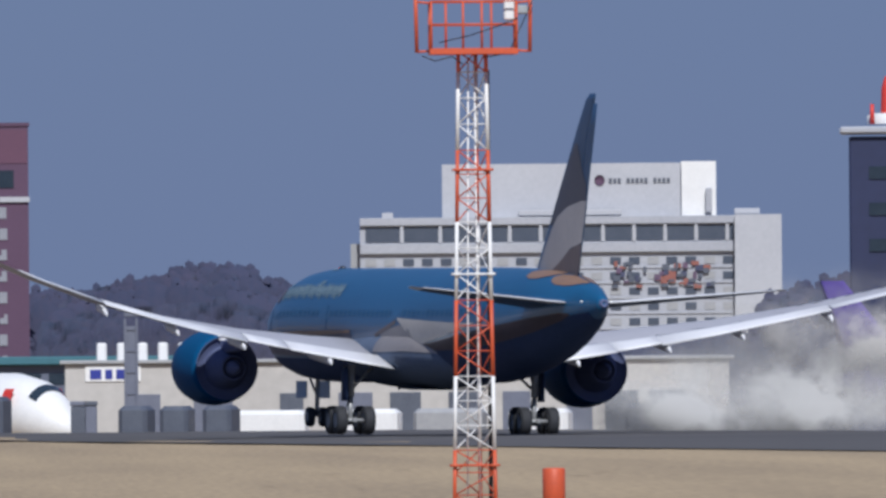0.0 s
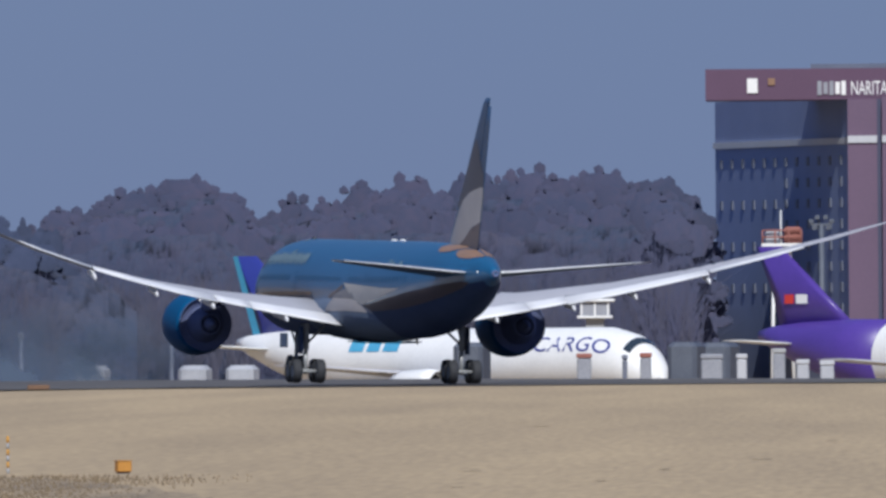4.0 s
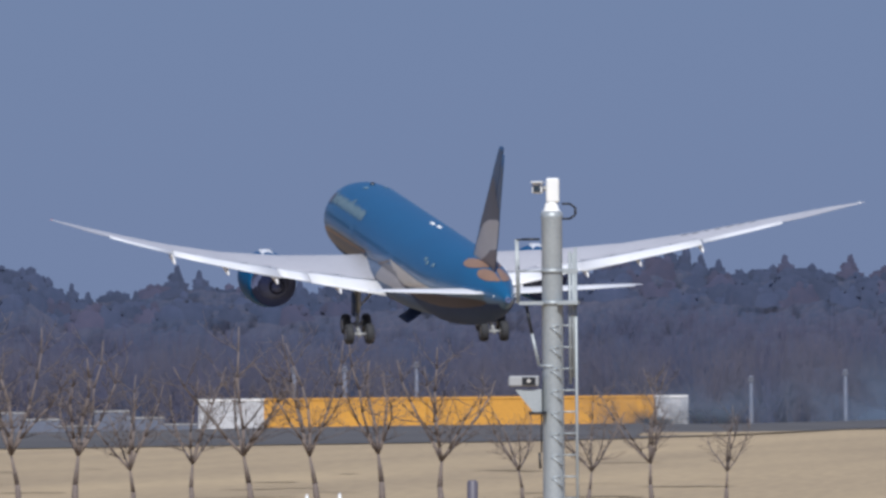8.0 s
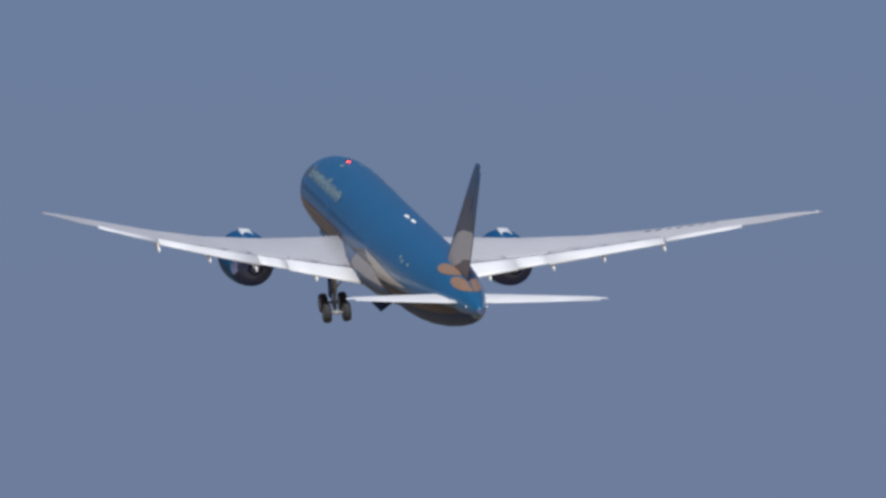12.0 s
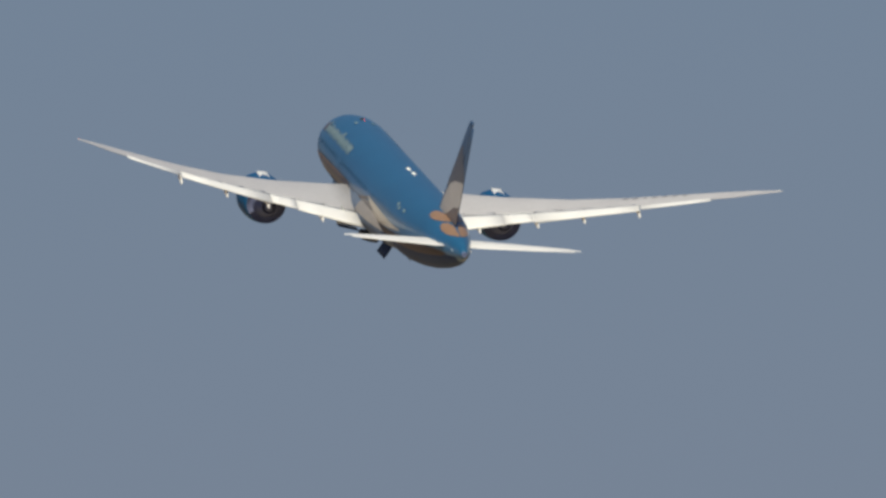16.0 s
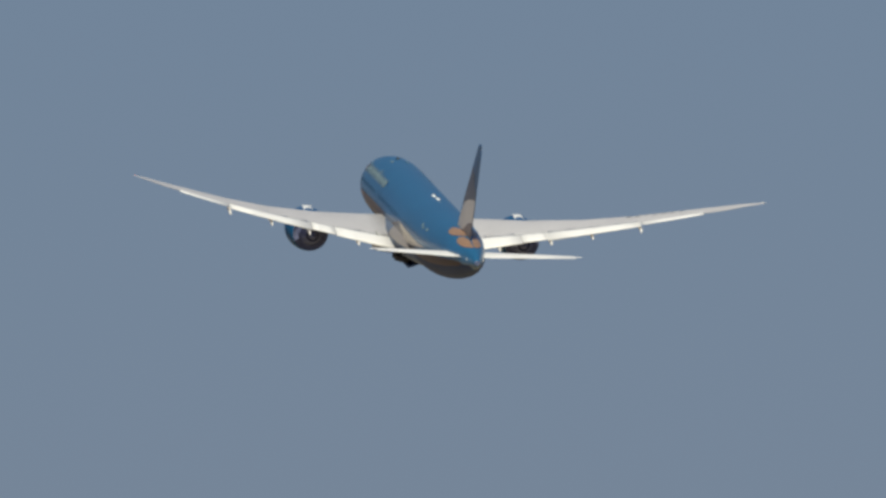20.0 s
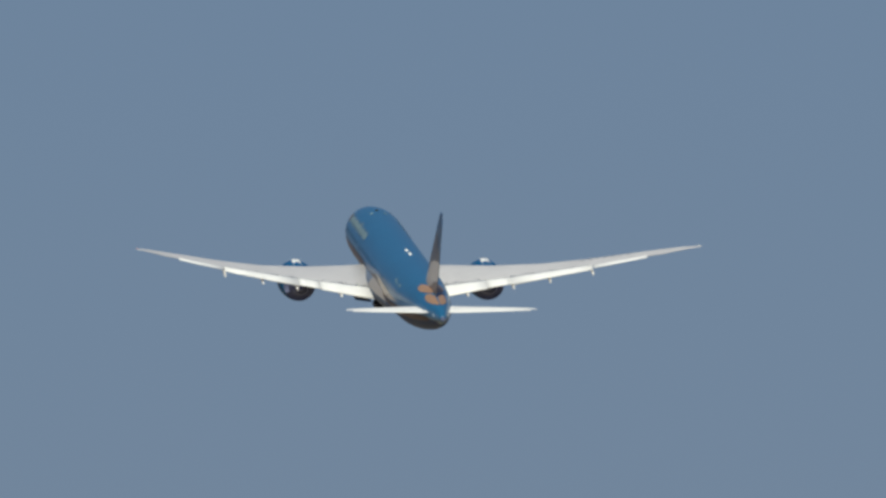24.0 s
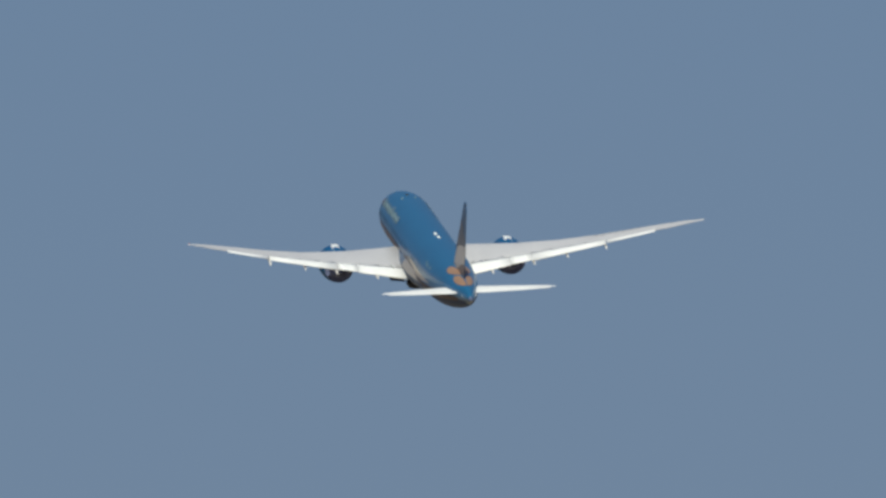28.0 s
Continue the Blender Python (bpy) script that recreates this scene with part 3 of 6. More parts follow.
def build_engine(s):
    c = (s * 9.9, -1.3, 3.12)
    e = part("engine", Geo().lathe(c, [(8.9, 1.50), (7.6, 1.36)], 8), HAZEMETAL, plane, "turbofan engine in a blue cowl")
    ge = Geo()
    ge.lathe(c, [(12.3, 1.40), (12.6, 1.52), (12.55, 1.62), (12.1, 1.80), (11.1, 1.93), (10.2, 1.95), (9.2, 1.90), (8.2, 1.78), (7.5, 1.66), (7.5, 1.62), (8.6, 1.66), (10.5, 1.60), (11.8, 1.40), (12.3, 1.40)], 40)
    part("cowl", ge, COWLBLUE, e, "blue engine cowl")
    ge = Geo()
    ge.lathe(c, [(7.47, 1.655), (7.47, 1.60), (7.66, 1.60), (7.72, 0.9)], 40)
    part("bypass_duct", ge, AFTCOWL, e, "dark bypass duct")
    ge = Geo()
    ge.lathe(c, [(12.3, 1.40), (12.61, 1.525), (12.56, 1.63), (12.2, 1.73)], 40)
    for p in range(len(ge.v)):
        x, y, z = ge.v[p]
        dx, dz = x - c[0], z - c[2]
        ge.v[p] = (c[0] + dx * 1.006, y + 0.01, c[2] + dz * 1.006)
    part("inlet_lip", ge, ALLOY, e, "bare metal inlet lip")
    ge = Geo()
    ge.lathe(c, [(8.1, 1.22), (7.6, 1.12), (6.9, 0.88), (6.3, 0.70), (6.0, 0.62), (6.0, 0.56), (6.4, 0.58), (6.45, 0.3)], 32)
    e.data = ge.mesh("engine", HAZEMETAL)
    ge = Geo()
    ge.lathe(c, [(7.0, 0.5), (6.0, 0.42), (5.2, 0.2), (4.9, 0.02)], 20)
    part("exhaust_plug", ge, HAZEMETAL, e, "blue-grey exhaust cone")
    ge = Geo()
    ge.lathe(c, [(11.5, 1.46), (11.48, 0.4), (12.0, 0.05)], 32)
    part("fan", ge, DARK, e, "dark fan face")
    # chevrons round the nozzle
    ge = Geo()
    for k in range(18):
        a0, a1 = (2 * math.pi * (k + j) / 18 for j in (0.04, 0.96))
        am = (a0 + a1) / 2
        q = [Vector((c[0] + r * math.cos(a), y, c[2] + r * math.sin(a))) for a, r, y in ((a0, 1.665, 7.52), (a1, 1.665, 7.52), (am, 1.61, 7.14), (a0, 1.63, 7.52), (a1, 1.63, 7.52), (am, 1.59, 7.14))]
        ge.add(q, [(0, 1, 2), (3, 5, 4), (0, 2, 5, 3), (1, 4, 5, 2), (0, 3, 4, 1)])
    part("chevron_ring", ge, AFTCOWL, e)
    for name, rows, material, label in (("pylon", ((11.2, 4.98, 0.1, 0.4), (10.0, 5.16, 0.22, 0.95), (8.5, 5.02, 0.25, 1), (6.2, 4.8, 0.25, 1)), FLAP, "white engine pylon"), ("pylon_strut", ((10.4, 4.99, 0.35, 0.7), (8.5, 4.75, 0.7, 0.7), (6.2, 4.54, 0.7, 0.7), (4.0, 4.4, 0.4, 0.6), (1.8, 4.25, 0.1, 0.3)), AFTCOWL, "dark pylon strut")):
        ge = Geo()
        ge.loft([[Vector((c[0] + sx * 0.42 * k, y, z + dz)) for sx, dz in ((1, 0), (-1, 0), (-1, -h), (1, -h))] for y, z, h, k in rows])
        part(name, ge, material, e, label)
    return e


build_engine(1), build_engine(-1)

# tail
FIN = [(7.4, -17.2, -26.6, 0.9), (8.3, -18.6, -27.0, 0.85), (10.5, -21.0, -27.85, 0.7), (13, -23.7, -28.8, 0.52), (15.5, -26.4, -29.75, 0.36), (16.8, -27.9, -30.2, 0.24), (17.12, -28.7, -30.3, 0.1)]


def fin_row(z, k):
    return float(np.interp(z, [r[0] for r in FIN], [r[k] for r in FIN]))


def fin_section(z, u0, u1, n=7):
    le, te, th = fin_row(z, 1), fin_row(z, 2), fin_row(z, 3)
    us = [u0 + (u1 - u0) * k / n for k in range(n + 1)]
    one = [Vector((0.5 * th * thick(u) + 0.004, le + (te - le) * u, z)) for u in us]
    return one + [Vector((-p.x, p.y, p.z)) for p in one[::-1]]


fin = part("fin", Geo().loft([fin_section(r[0], 0.0, 0.72) for r in FIN]), FINBLUE, plane, "dark blue tail fin with pale and brown petals")
part("rudder", Geo().loft([fin_section(z, 0.725, 1.0, 4) for z in (7.9, 9.5, 11.5, 13.5, 15.5, 16.6)]), FINBLUE, plane, "dark blue rudder")


def fin_petal(name, outline, parent, material, out, label=""):
    """Paint on both flanks of the fin: for each height the foremost and rearmost y."""
    for s in (1, -1):
        ge = Geo()
        cols = []
        for z, y0, y1 in outline:
            le, te, th = fin_row(z, 1), fin_row(z, 2), fin_row(z, 3)
            row = []
            for k in range(9):
                y = y0 + (y1 - y0) * k / 8
                u = min(max((y - le) / (te - le), 0.02), 1.0)
                row.append(Vector((s * (0.5 * th * thick(u) + out), y, z)))
            cols.append(row)
        ge.loft(cols, closed=False, caps=False)
        part(name, ge, material, parent, label)


fin_petal("fin_flower", [(8.0, -19.6, -21.7), (8.6, -20.1, -23.7), (9.3, -20.9, -25.5), (9.6, -21.3, -27.4), (10.3, -22.2, -27.7), (10.9, -23.2, -27.95), (11.4, -25.0, -28.12), (11.7, -27.4, -28.2)], fin, FINSAND, 0.03, "pale gold flower petals")
fin_petal("fin_flower_base", [(7.6, -21.4, -26.2), (8.0, -22.0, -26.7), (8.6, -23.6, -27.0), (9.2, -25.3, -27.25), (9.5, -26.6, -27.35)], fin, UMBER, 0.025, "brown lower petals")
fin_petal("fin_flower_tip", [(10.5, -21.6, -22.1), (11.3, -22.4, -24.8), (11.72, -22.9, -28.2), (12.4, -23.6, -28.3), (13.2, -24.6, -27.6), (14.0, -25.5, -27.2), (14.6, -26.3, -26.8)], fin, TAUPE, 0.025, "taupe upper petals")
for s in (1, -1):
    g = Geo()
    g.loft([airfoil((s * x, le, z - 0.085 * (le - te)), (s * x, te, z), th) for x, le, te, z, th in ((0.5, -22.3, -26.8, 6.52, 0.44), (1.6, -23.2, -27.3, 6.6, 0.38), (5.5, -26.2, -28.9, 6.95, 0.26), (9.0, -28.9, -30.4, 7.25, 0.14), (9.7, -29.8, -30.75, 7.3, 0.1), (9.85, -30.4, -30.85, 7.31, 0.04))])
    stab = part("tailplane", g, FLAP, plane, "white horizontal tailplane")
    # a dark blue skin puts the underside's shade into the colour
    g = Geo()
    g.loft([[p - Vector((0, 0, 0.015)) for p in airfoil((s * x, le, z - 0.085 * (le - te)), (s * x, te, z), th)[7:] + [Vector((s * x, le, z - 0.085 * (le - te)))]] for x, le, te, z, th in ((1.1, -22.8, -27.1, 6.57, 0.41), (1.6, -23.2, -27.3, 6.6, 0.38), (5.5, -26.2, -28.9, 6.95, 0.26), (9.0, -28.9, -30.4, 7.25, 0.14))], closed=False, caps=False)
    part("tailplane_shade_skin", g, FINBLUE, stab, "underside skin coloured dark for shade")
    g = Geo()
    g.loft([airfoil((s * x, le, z), (s * x, te, z), th, 5) for x, le, te, z, th in ((0.75, -27.0, -28.25, 6.54, 0.32), (1.9, -27.45, -28.7, 6.61, 0.3), (5.5, -28.95, -30.0, 6.94, 0.22), (9.2, -30.5, -31.1, 7.25, 0.12))])
    part("elevator", g, FLAP, stab)


# landing gear
def wheel_geo(r, w):
    return Geo().lathe((0, 0, 0), [(-w / 2, r * 0.55), (-w / 2, r * 0.88), (-w * 0.36, r * 0.97), (-w * 0.15, r), (w * 0.15, r), (w * 0.36, r * 0.97), (w / 2, r * 0.88), (w / 2, r * 0.55), (w * 0.3, r * 0.5)], 24, "X")


def hub_geo(r, w):
    ge = Geo().lathe((0, 0, 0), [(-w * 0.35, 0.02), (-w * 0.35, r * 0.3), (-w * 0.48, r * 0.56), (w * 0.48, r * 0.56), (w * 0.35, r * 0.3), (w * 0.35, 0.02)], 16, "X")
    return ge


TYRE, HUB = wheel_geo(0.74, 0.54).mesh("tyre", RUBBER), hub_geo(0.72, 0.54).mesh("rim", STEEL)
NTYRE, NHUB = wheel_geo(0.52, 0.38).mesh("tyre", RUBBER), hub_geo(0.52, 0.38).mesh("rim", STEEL)
GEAR_PIVOT = {1: Vector((4.9, -0.2, 3.25)), -1: Vector((-4.9, -0.2, 3.25))}


def build_main_gear(s):
    p = GEAR_PIVOT[s]
    ge = Geo()
    ge.tube((0, 0, 0.1), (0, 0.15, -1.5), 0.2, 0.19, 12).tube((0, 0.15, -1.5), (0, 0.2, -3.0), 0.13, 0.13, 12)
    ge.tube((0, 0.2, -1.2), (-s * 1.25, 0.5, 0.0), 0.08, 0.08, 8).tube((0, 0.2, -1.0), (0, 1.5, 0.05), 0.08, 0.08, 8)
    ge.tube((0, 0.32, -1.4), (0, 0.75, -2.0), 0.06, 0.06).tube((0, 0.75, -2.0), (0, 0.3, -2.6), 0.06, 0.06)
    leg = part("main_gear_leg", ge, STEEL, plane, "main landing gear leg", Matrix.Translation(p))
    ge = Geo()
    ge.loft([[Vector((s * (0.32 + b), y, z)) for b, y in ((0, 0.75), (0.04, 0.75), (0.04, -0.55), (0, -0.55))] for z in (-0.05, -0.9, -1.75)] )
    part("leg_door", ge, BELLY, leg, "dark blue gear-leg door")
    ge = Geo()
    ge.box((0, 0, 0), (0.24, 2.0, 0.26), bev=0.05)
    for y in (-0.74, 0.74):
        ge.tube((-0.6, y, 0), (0.6, y, 0), 0.1, n=10)
    truck = part("main_gear_truck", ge, STEEL, plane, "four-wheel landing gear truck", Matrix.Translation(p + Vector((0, 0.2, -2.72))))
    for y in (-0.74, 0.74):
        for x in (-0.74, 0.74):
            m = Matrix.Translation((x, y, 0))
            part("tyre", TYRE, RUBBER, truck, "", m)
            part("rim", HUB, STEEL, truck, "", m)
    return leg, truck


(leg_r, truck_r), (leg_l, truck_l) = build_main_gear(1), build_main_gear(-1)


def build_belly_door(s):
    """The large door that covers a stowed main gear, hinged near the keel."""
    ge = Geo()
    pts = []
    for y in (1.8, 0.9, 0, -0.9, -1.8):
        pts.append([Vector((s * u, y, -0.10 * (u / 2.2) ** 2 + 0.32 * (u / 2.2) ** 3 + dz)) for u, dz in ((0, 0), (0.5, 0), (1.0, 0), (1.6, 0), (1.6, 0.06), (1.0, 0.06), (0.5, 0.06), (0, 0.06))])
    ge.loft(pts)
    return part("belly_door", ge, BELLY, plane, "dark blue belly gear door", Matrix.Translation((s * 0.35, -0.3, 2.06)))


door_r, door_l = build_belly_door(1), build_belly_door(-1)
g = Geo()
g.tube((0, 0, 0), (0, 0.2, -1.9), 0.13, 0.12, 12).tube((0, 0.1, -0.9), (0, 1.6, 0.0), 0.07, 0.07).tube((-0.5, 0.2, -1.9), (0.5, 0.2, -1.9), 0.07)
g.tube((0, 0.14, -1.3), (0, -0.3, -1.55), 0.05).tube((0, -0.3, -1.55), (0, 0.16, -1.8), 0.05)
nose_leg = part("nose_gear_leg", g, STEEL, plane, "nose landing gear leg with two wheels", Matrix.Translation((0, 25.6, 2.55)))
for x in (-0.36, 0.36):
    part("tyre", NTYRE, RUBBER, nose_leg, "", Matrix.Translation((x, 0.2, -1.98)))
    part("rim", NHUB, STEEL, nose_leg, "", Matrix.Translation((x, 0.2, -1.98)))
for s in (1, -1):
    g = Geo()
    g.box((s * 0.62, 26.6, 2.0), (0.05, 2.2, 0.9), bev=0.02)
    part("nose_gear_door", g, BLUE, plane, "")

# ---- near field: masts, lamps, markers, young trees ----
def tower():
    """A three-legged lattice mast in red and white bands with a railed platform."""
    d, az = 584.0, 1.458
    t = thing("lattice_mast", bearing(az, d), 0, "red and white banded steel lattice mast with a railed platform", "mast")
    bands = [(0.0, 1.55, ORANGE), (1.55, 3.25, WHITE), (3.25, 5.0, ORANGE), (5.0, 6.8, WHITE), (6.8, 8.45, ORANGE), (8.45, 10.25, WHITE), (10.25, 10.72, ORANGE)]

    def legs(z):
        w = 0.56 - 0.018 * z
        return [Vector((w * math.cos(a), w * math.sin(a), z)) for a in (radians(200), radians(320), radians(80))]

    for z0, z1, mt in bands:
        for k in range(3):
            part("leg", Geo().tube(legs(z0)[k], legs(z1)[k], 0.046, n=8), mt, t)
        n = max(1, round((z1 - z0) / 0.58))
        for k in range(3):
            for j in range(n):
                za, zb = z0 + (z1 - z0) * j / n, z0 + (z1 - z0) * (j + 1) / n
                a, b = (k, (k + 1) % 3) if j % 2 else ((k + 1) % 3, k)
                part("brace", Geo().tube(legs(za)[a], legs(zb)[b], 0.018, n=5), mt, t)
                part("cross_bar", Geo().tube(legs(zb)[a], legs(zb)[b], 0.014, n=5), mt, t)
    for z in (1.2, 5.6, 8.0):
        ge = Geo()
        for k in range(3):
            ge.lathe(legs(z)[k], [(-0.03, 0.06), (-0.03, 0.12), (0.03, 0.12), (0.03, 0.06)], 10, "Z")
            ge.tube(legs(z)[k], legs(z)[(k + 1) % 3], 0.03, n=6)
        part("flange", ge, WHITE if z > 5 and z < 6.8 else ORANGE, t)
    part("cable_tray", Geo().box((0.33, 0.2, 5.2), (0.09, 0.06, 10.2)), DARK, t, "dark cable tray")
    part("ladder", Geo().tube((-0.22, -0.1, 0), (-0.12, -0.1, 10.6), 0.02).tube((0.08, -0.1, 0), (0.02, -0.1, 10.6), 0.02), WHITE, t)
    z = 10.72
    ge = Geo()
    for s in (-1, 1):
        ge.box((0, s * 0.95, z), (2.0, 0.07, 0.13)).box((s * 0.98, 0, z), (0.07, 1.95, 0.13)).box((s * 0.3, 0, z - 0.02), (0.07, 1.9, 0.1))
    ge.box((0, 0, z + 0.06), (1.9, 1.8, 0.03))
    part("platform", ge, ORANGE, t, "orange-red platform frame")
    for x, y in ((-0.98, -0.95), (0.98, -0.95), (-0.98, 0.95), (0.98, 0.95), (-0.25, -0.95), (0.18, -0.95), (-0.6, 0.95), (0.45, 0.95)):
        part("rail_post", Geo().tube((x, y, z), (x, y, z + 1.15), 0.028, n=6), ORANGE, t)
    for s in (-1, 1):
        part("outer_post", Geo().tube((s * 1.3, -0.2, z - 0.02), (s * 1.33, -0.2, z + 1.75), 0.05, n=6).tube((s * 0.98, -0.2, z + 0.02), (s * 1.3, -0.2, z), 0.03, n=6).tube((s * 0.98, -0.2, z + 1.12), (s * 1.3, -0.2, z + 1.15), 0.03, n=6), ORANGE, t)
    for h in (0.62, 1.15):
        ge = Geo()
        for s in (-1, 1):
            ge.tube((-0.98, s * 0.95, z + h), (0.98, s * 0.95, z + h), 0.022, n=6).tube((s * 0.98, -0.95, z + h), (s * 0.98, 0.95, z + h), 0.022, n=6)
        part("rail", ge, ORANGE, t)
    part("equipment_box", Geo().box((0.82, -0.6, z + 0.95), (0.24, 0.3, 0.48), bev=0.03), WHITE, t, "white equipment box")
    part("equipment_box", Geo().box((1.12, -0.6, z + 0.95), (0.26, 0.2, 0.2), bev=0.03), GALV, t, "small pale box")
    ge = Geo()
    cab = [(-1.2, -0.9, z - 0.1), (-0.9, -0.95, z - 0.22), (-0.5, -0.95, z - 0.12), (-0.25, -0.6, z - 0.3)]
    cab2 = [(-0.8, -0.98, z + 0.2), (-0.1, -0.98, z + 0.36), (0.5, -0.98, z + 0.55), (1.0, -0.98, z + 0.75)]
    cab3 = [(0.2, -0.9, z - 0.15), (0.5, -0.9, z - 0.1), (0.8, -0.9, z - 0.04), (1.25, -0.6, z + 0.9), (1.4, -0.5, z + 1.3)]
    for c in (cab, cab2, cab3):
        for a, b in zip(c, c[1:]):
            ge.tube(a, b, 0.014, n=5)
    part("cable", ge, DARK, t, "loose dark cables")


tower()


def camera_pole(az, d, full=True):
    t = thing("camera_pole", bearing(az, d), 0, "thick galvanised steel pole with a surveillance camera and ladder", "pole", "surveillance poles")
    part("pole", Geo().lathe((0, 0, 0), [(0, 0.165), (5.62, 0.152), (5.66, 0.162), (5.74, 0.162), (5.75, 0.02)], 24, "Z"), GALV, t, "grey galvanised pole")
    part("collar", Geo().lathe((0, 0, 0), [(5.75, 0.15), (5.76, 0.12), (5.88, 0.085), (5.89, 0.01)], 16, "Z"), WHITE, t, "white cap")
    part("pan_head", Geo().box((0.02, 0, 6.06), (0.19, 0.17, 0.36), bev=0.02), WHITE, t, "white pan head")
    c = part("camera_housing", Geo().box((-0.2, -0.05, 6.09), (0.15, 0.42, 0.15), bev=0.02), WHITE, t, "white camera housing")
    part("lens_window", Geo().box((-0.2, -0.262, 6.08), (0.105, 0.012, 0.095)), GLASS, c, "dark lens window")
    part("sun_hood", Geo().box((-0.2, -0.09, 6.18), (0.18, 0.46, 0.02), bev=0.005), WHITE, c)
    part("neck", Geo().tube((-0.13, 0, 6.09), (-0.06, 0, 6.09), 0.035, n=8), STEEL, t)
    ge = Geo()
    pts = [(0.15, 0, 5.86), (0.27, 0, 5.86), (0.35, 0, 5.8), (0.35, 0, 5.7), (0.27, 0, 5.64), (0.15, 0, 5.64)]
    for a, b in zip(pts, pts[1:]):
        ge.tube(a, b, 0.018, n=6)
    part("cable_loop", ge, DARK, t, "black cable loop")
    # work stage: a small railed step on brackets
    ge = Geo()
    ge.box((-0.3, 0, 4.40), (0.36, 0.5, 0.05)).box((0.24, 0, 4.40), (0.3, 0.5, 0.05))
    part("step_plate", ge, GALV, t)
    ge = Geo()
    for y in (-0.22, 0.22):
        ge.tube((-0.50, y, 4.4), (-0.52, y, 5.34), 0.02, n=6)
        ge.tube((-0.50, y, 4.87), (-0.15, y, 4.87), 0.016, n=6)
    ge.tube((-0.52, -0.22, 4.42), (-0.52, 0.22, 4.42), 0.02, n=6)
    part("guard_rail", ge, GALV, t)
    part("rail_grip", Geo().tube((-0.42, -0.22, 5.34), (-0.17, -0.22, 5.34), 0.02, n=6).tube((-0.52, -0.22, 5.33), (-0.42, -0.22, 5.34), 0.016, n=6), DARK, t)
    part("strut", Geo().tube((-0.38, -0.1, 4.36), (-0.3, -0.1, 3.95), 0.026, n=6), DARK, t)
    part("strut", Geo().tube((-0.3, -0.1, 3.95), (-0.2, -0.1, 3.48), 0.026, n=6).tube((-0.2, -0.1, 3.48), (0.02, -0.16, 3.46), 0.02, n=6), GALV, t)
    ge = Geo()
    for x, z0, z1 in ((0.26, 3.2, 5.16), (0.35, 0.0, 5.22), (0.31, 3.3, 5.14)):
        ge.tube((x, -0.05, z0), (x, -0.05, z1), 0.022, n=6)
    part("ladder_rail", ge, GALV, t)
    k = 0
    z = 0.25
    while z < 4.1:
        ge = Geo().tube((0.1, -0.05, z), (0.35, -0.05, z), 0.013, n=5)
        ge.tube((-0.02, -0.17, z - 0.02), (0.14, -0.14, z - 0.16), 0.014, n=5).tube((-0.02, -0.17, z - 0.02), (0.1, -0.14, z), 0.012, n=5)
        part("rung", ge, GALV, t)
        z += 0.318
    for z in (4.4, 4.87):
        part("clamp", Geo().box((0.2, -0.03, z), (0.36, 0.08, 0.07)), GALV, t)
        part("band", Geo().lathe((0, 0, z), [(-0.03, 0.16), (-0.03, 0.172), (0.03, 0.172), (0.03, 0.16)], 20, "Z"), GALV, t)
    if full:
        s = part("loudspeaker", Geo().box((-0.42, -0.12, 3.25), (0.44, 0.4, 0.16), bev=0.02), GREYWALL, t, "grey horn loudspeaker")
        part("horn_mouth", Geo().box((-0.34, -0.325, 3.25), (0.2, 0.012, 0.12)), DARK, s)
        part("horn_core", Geo().tube((-0.34, -0.345, 3.255), (-0.34, -0.32, 3.255), 0.03, n=8), CREAM, s)
        ge = Geo().add([Vector(p) for p in ((-0.55, -0.25, 3.13), (-0.16, -0.25, 3.13), (-0.16, -0.25, 2.79), (-0.28, -0.25, 2.79), (-0.55, 0.1, 3.13), (-0.16, 0.1, 3.13), (-0.16, 0.1, 2.79), (-0.28, 0.1, 2.79))], [(0, 1, 2, 3), (4, 7, 6, 5), (0, 3, 7, 4), (1, 5, 6, 2), (0, 4, 5, 1), (3, 2, 6, 7)])
        part("bracket_box", ge, GALV, t, "grey bracket box")
        part("foot_plate", Geo().box((-0.22, -0.1, 2.78), (0.26, 0.3, 0.05)), DARK, t)
        part("dangling_cable", Geo().tube((-0.2, -0.15, 2.2), (-0.19, -0.15, 1.96), 0.02, n=6).tube((-0.17, -0.15, 2.9), (-0.17, -0.17, 2.2), 0.012, n=5), DARK, t)
    return t


pole_a = camera_pole(-3.151, 374.0)
pole_b = copy_thing(pole_a, Matrix.Translation(bearing(-5.366, 350.0)))
part("rod", Geo().tube((-0.52, 0, 4.6), (-0.52, 0, 5.75), 0.03, n=6), GALV, pole_b)


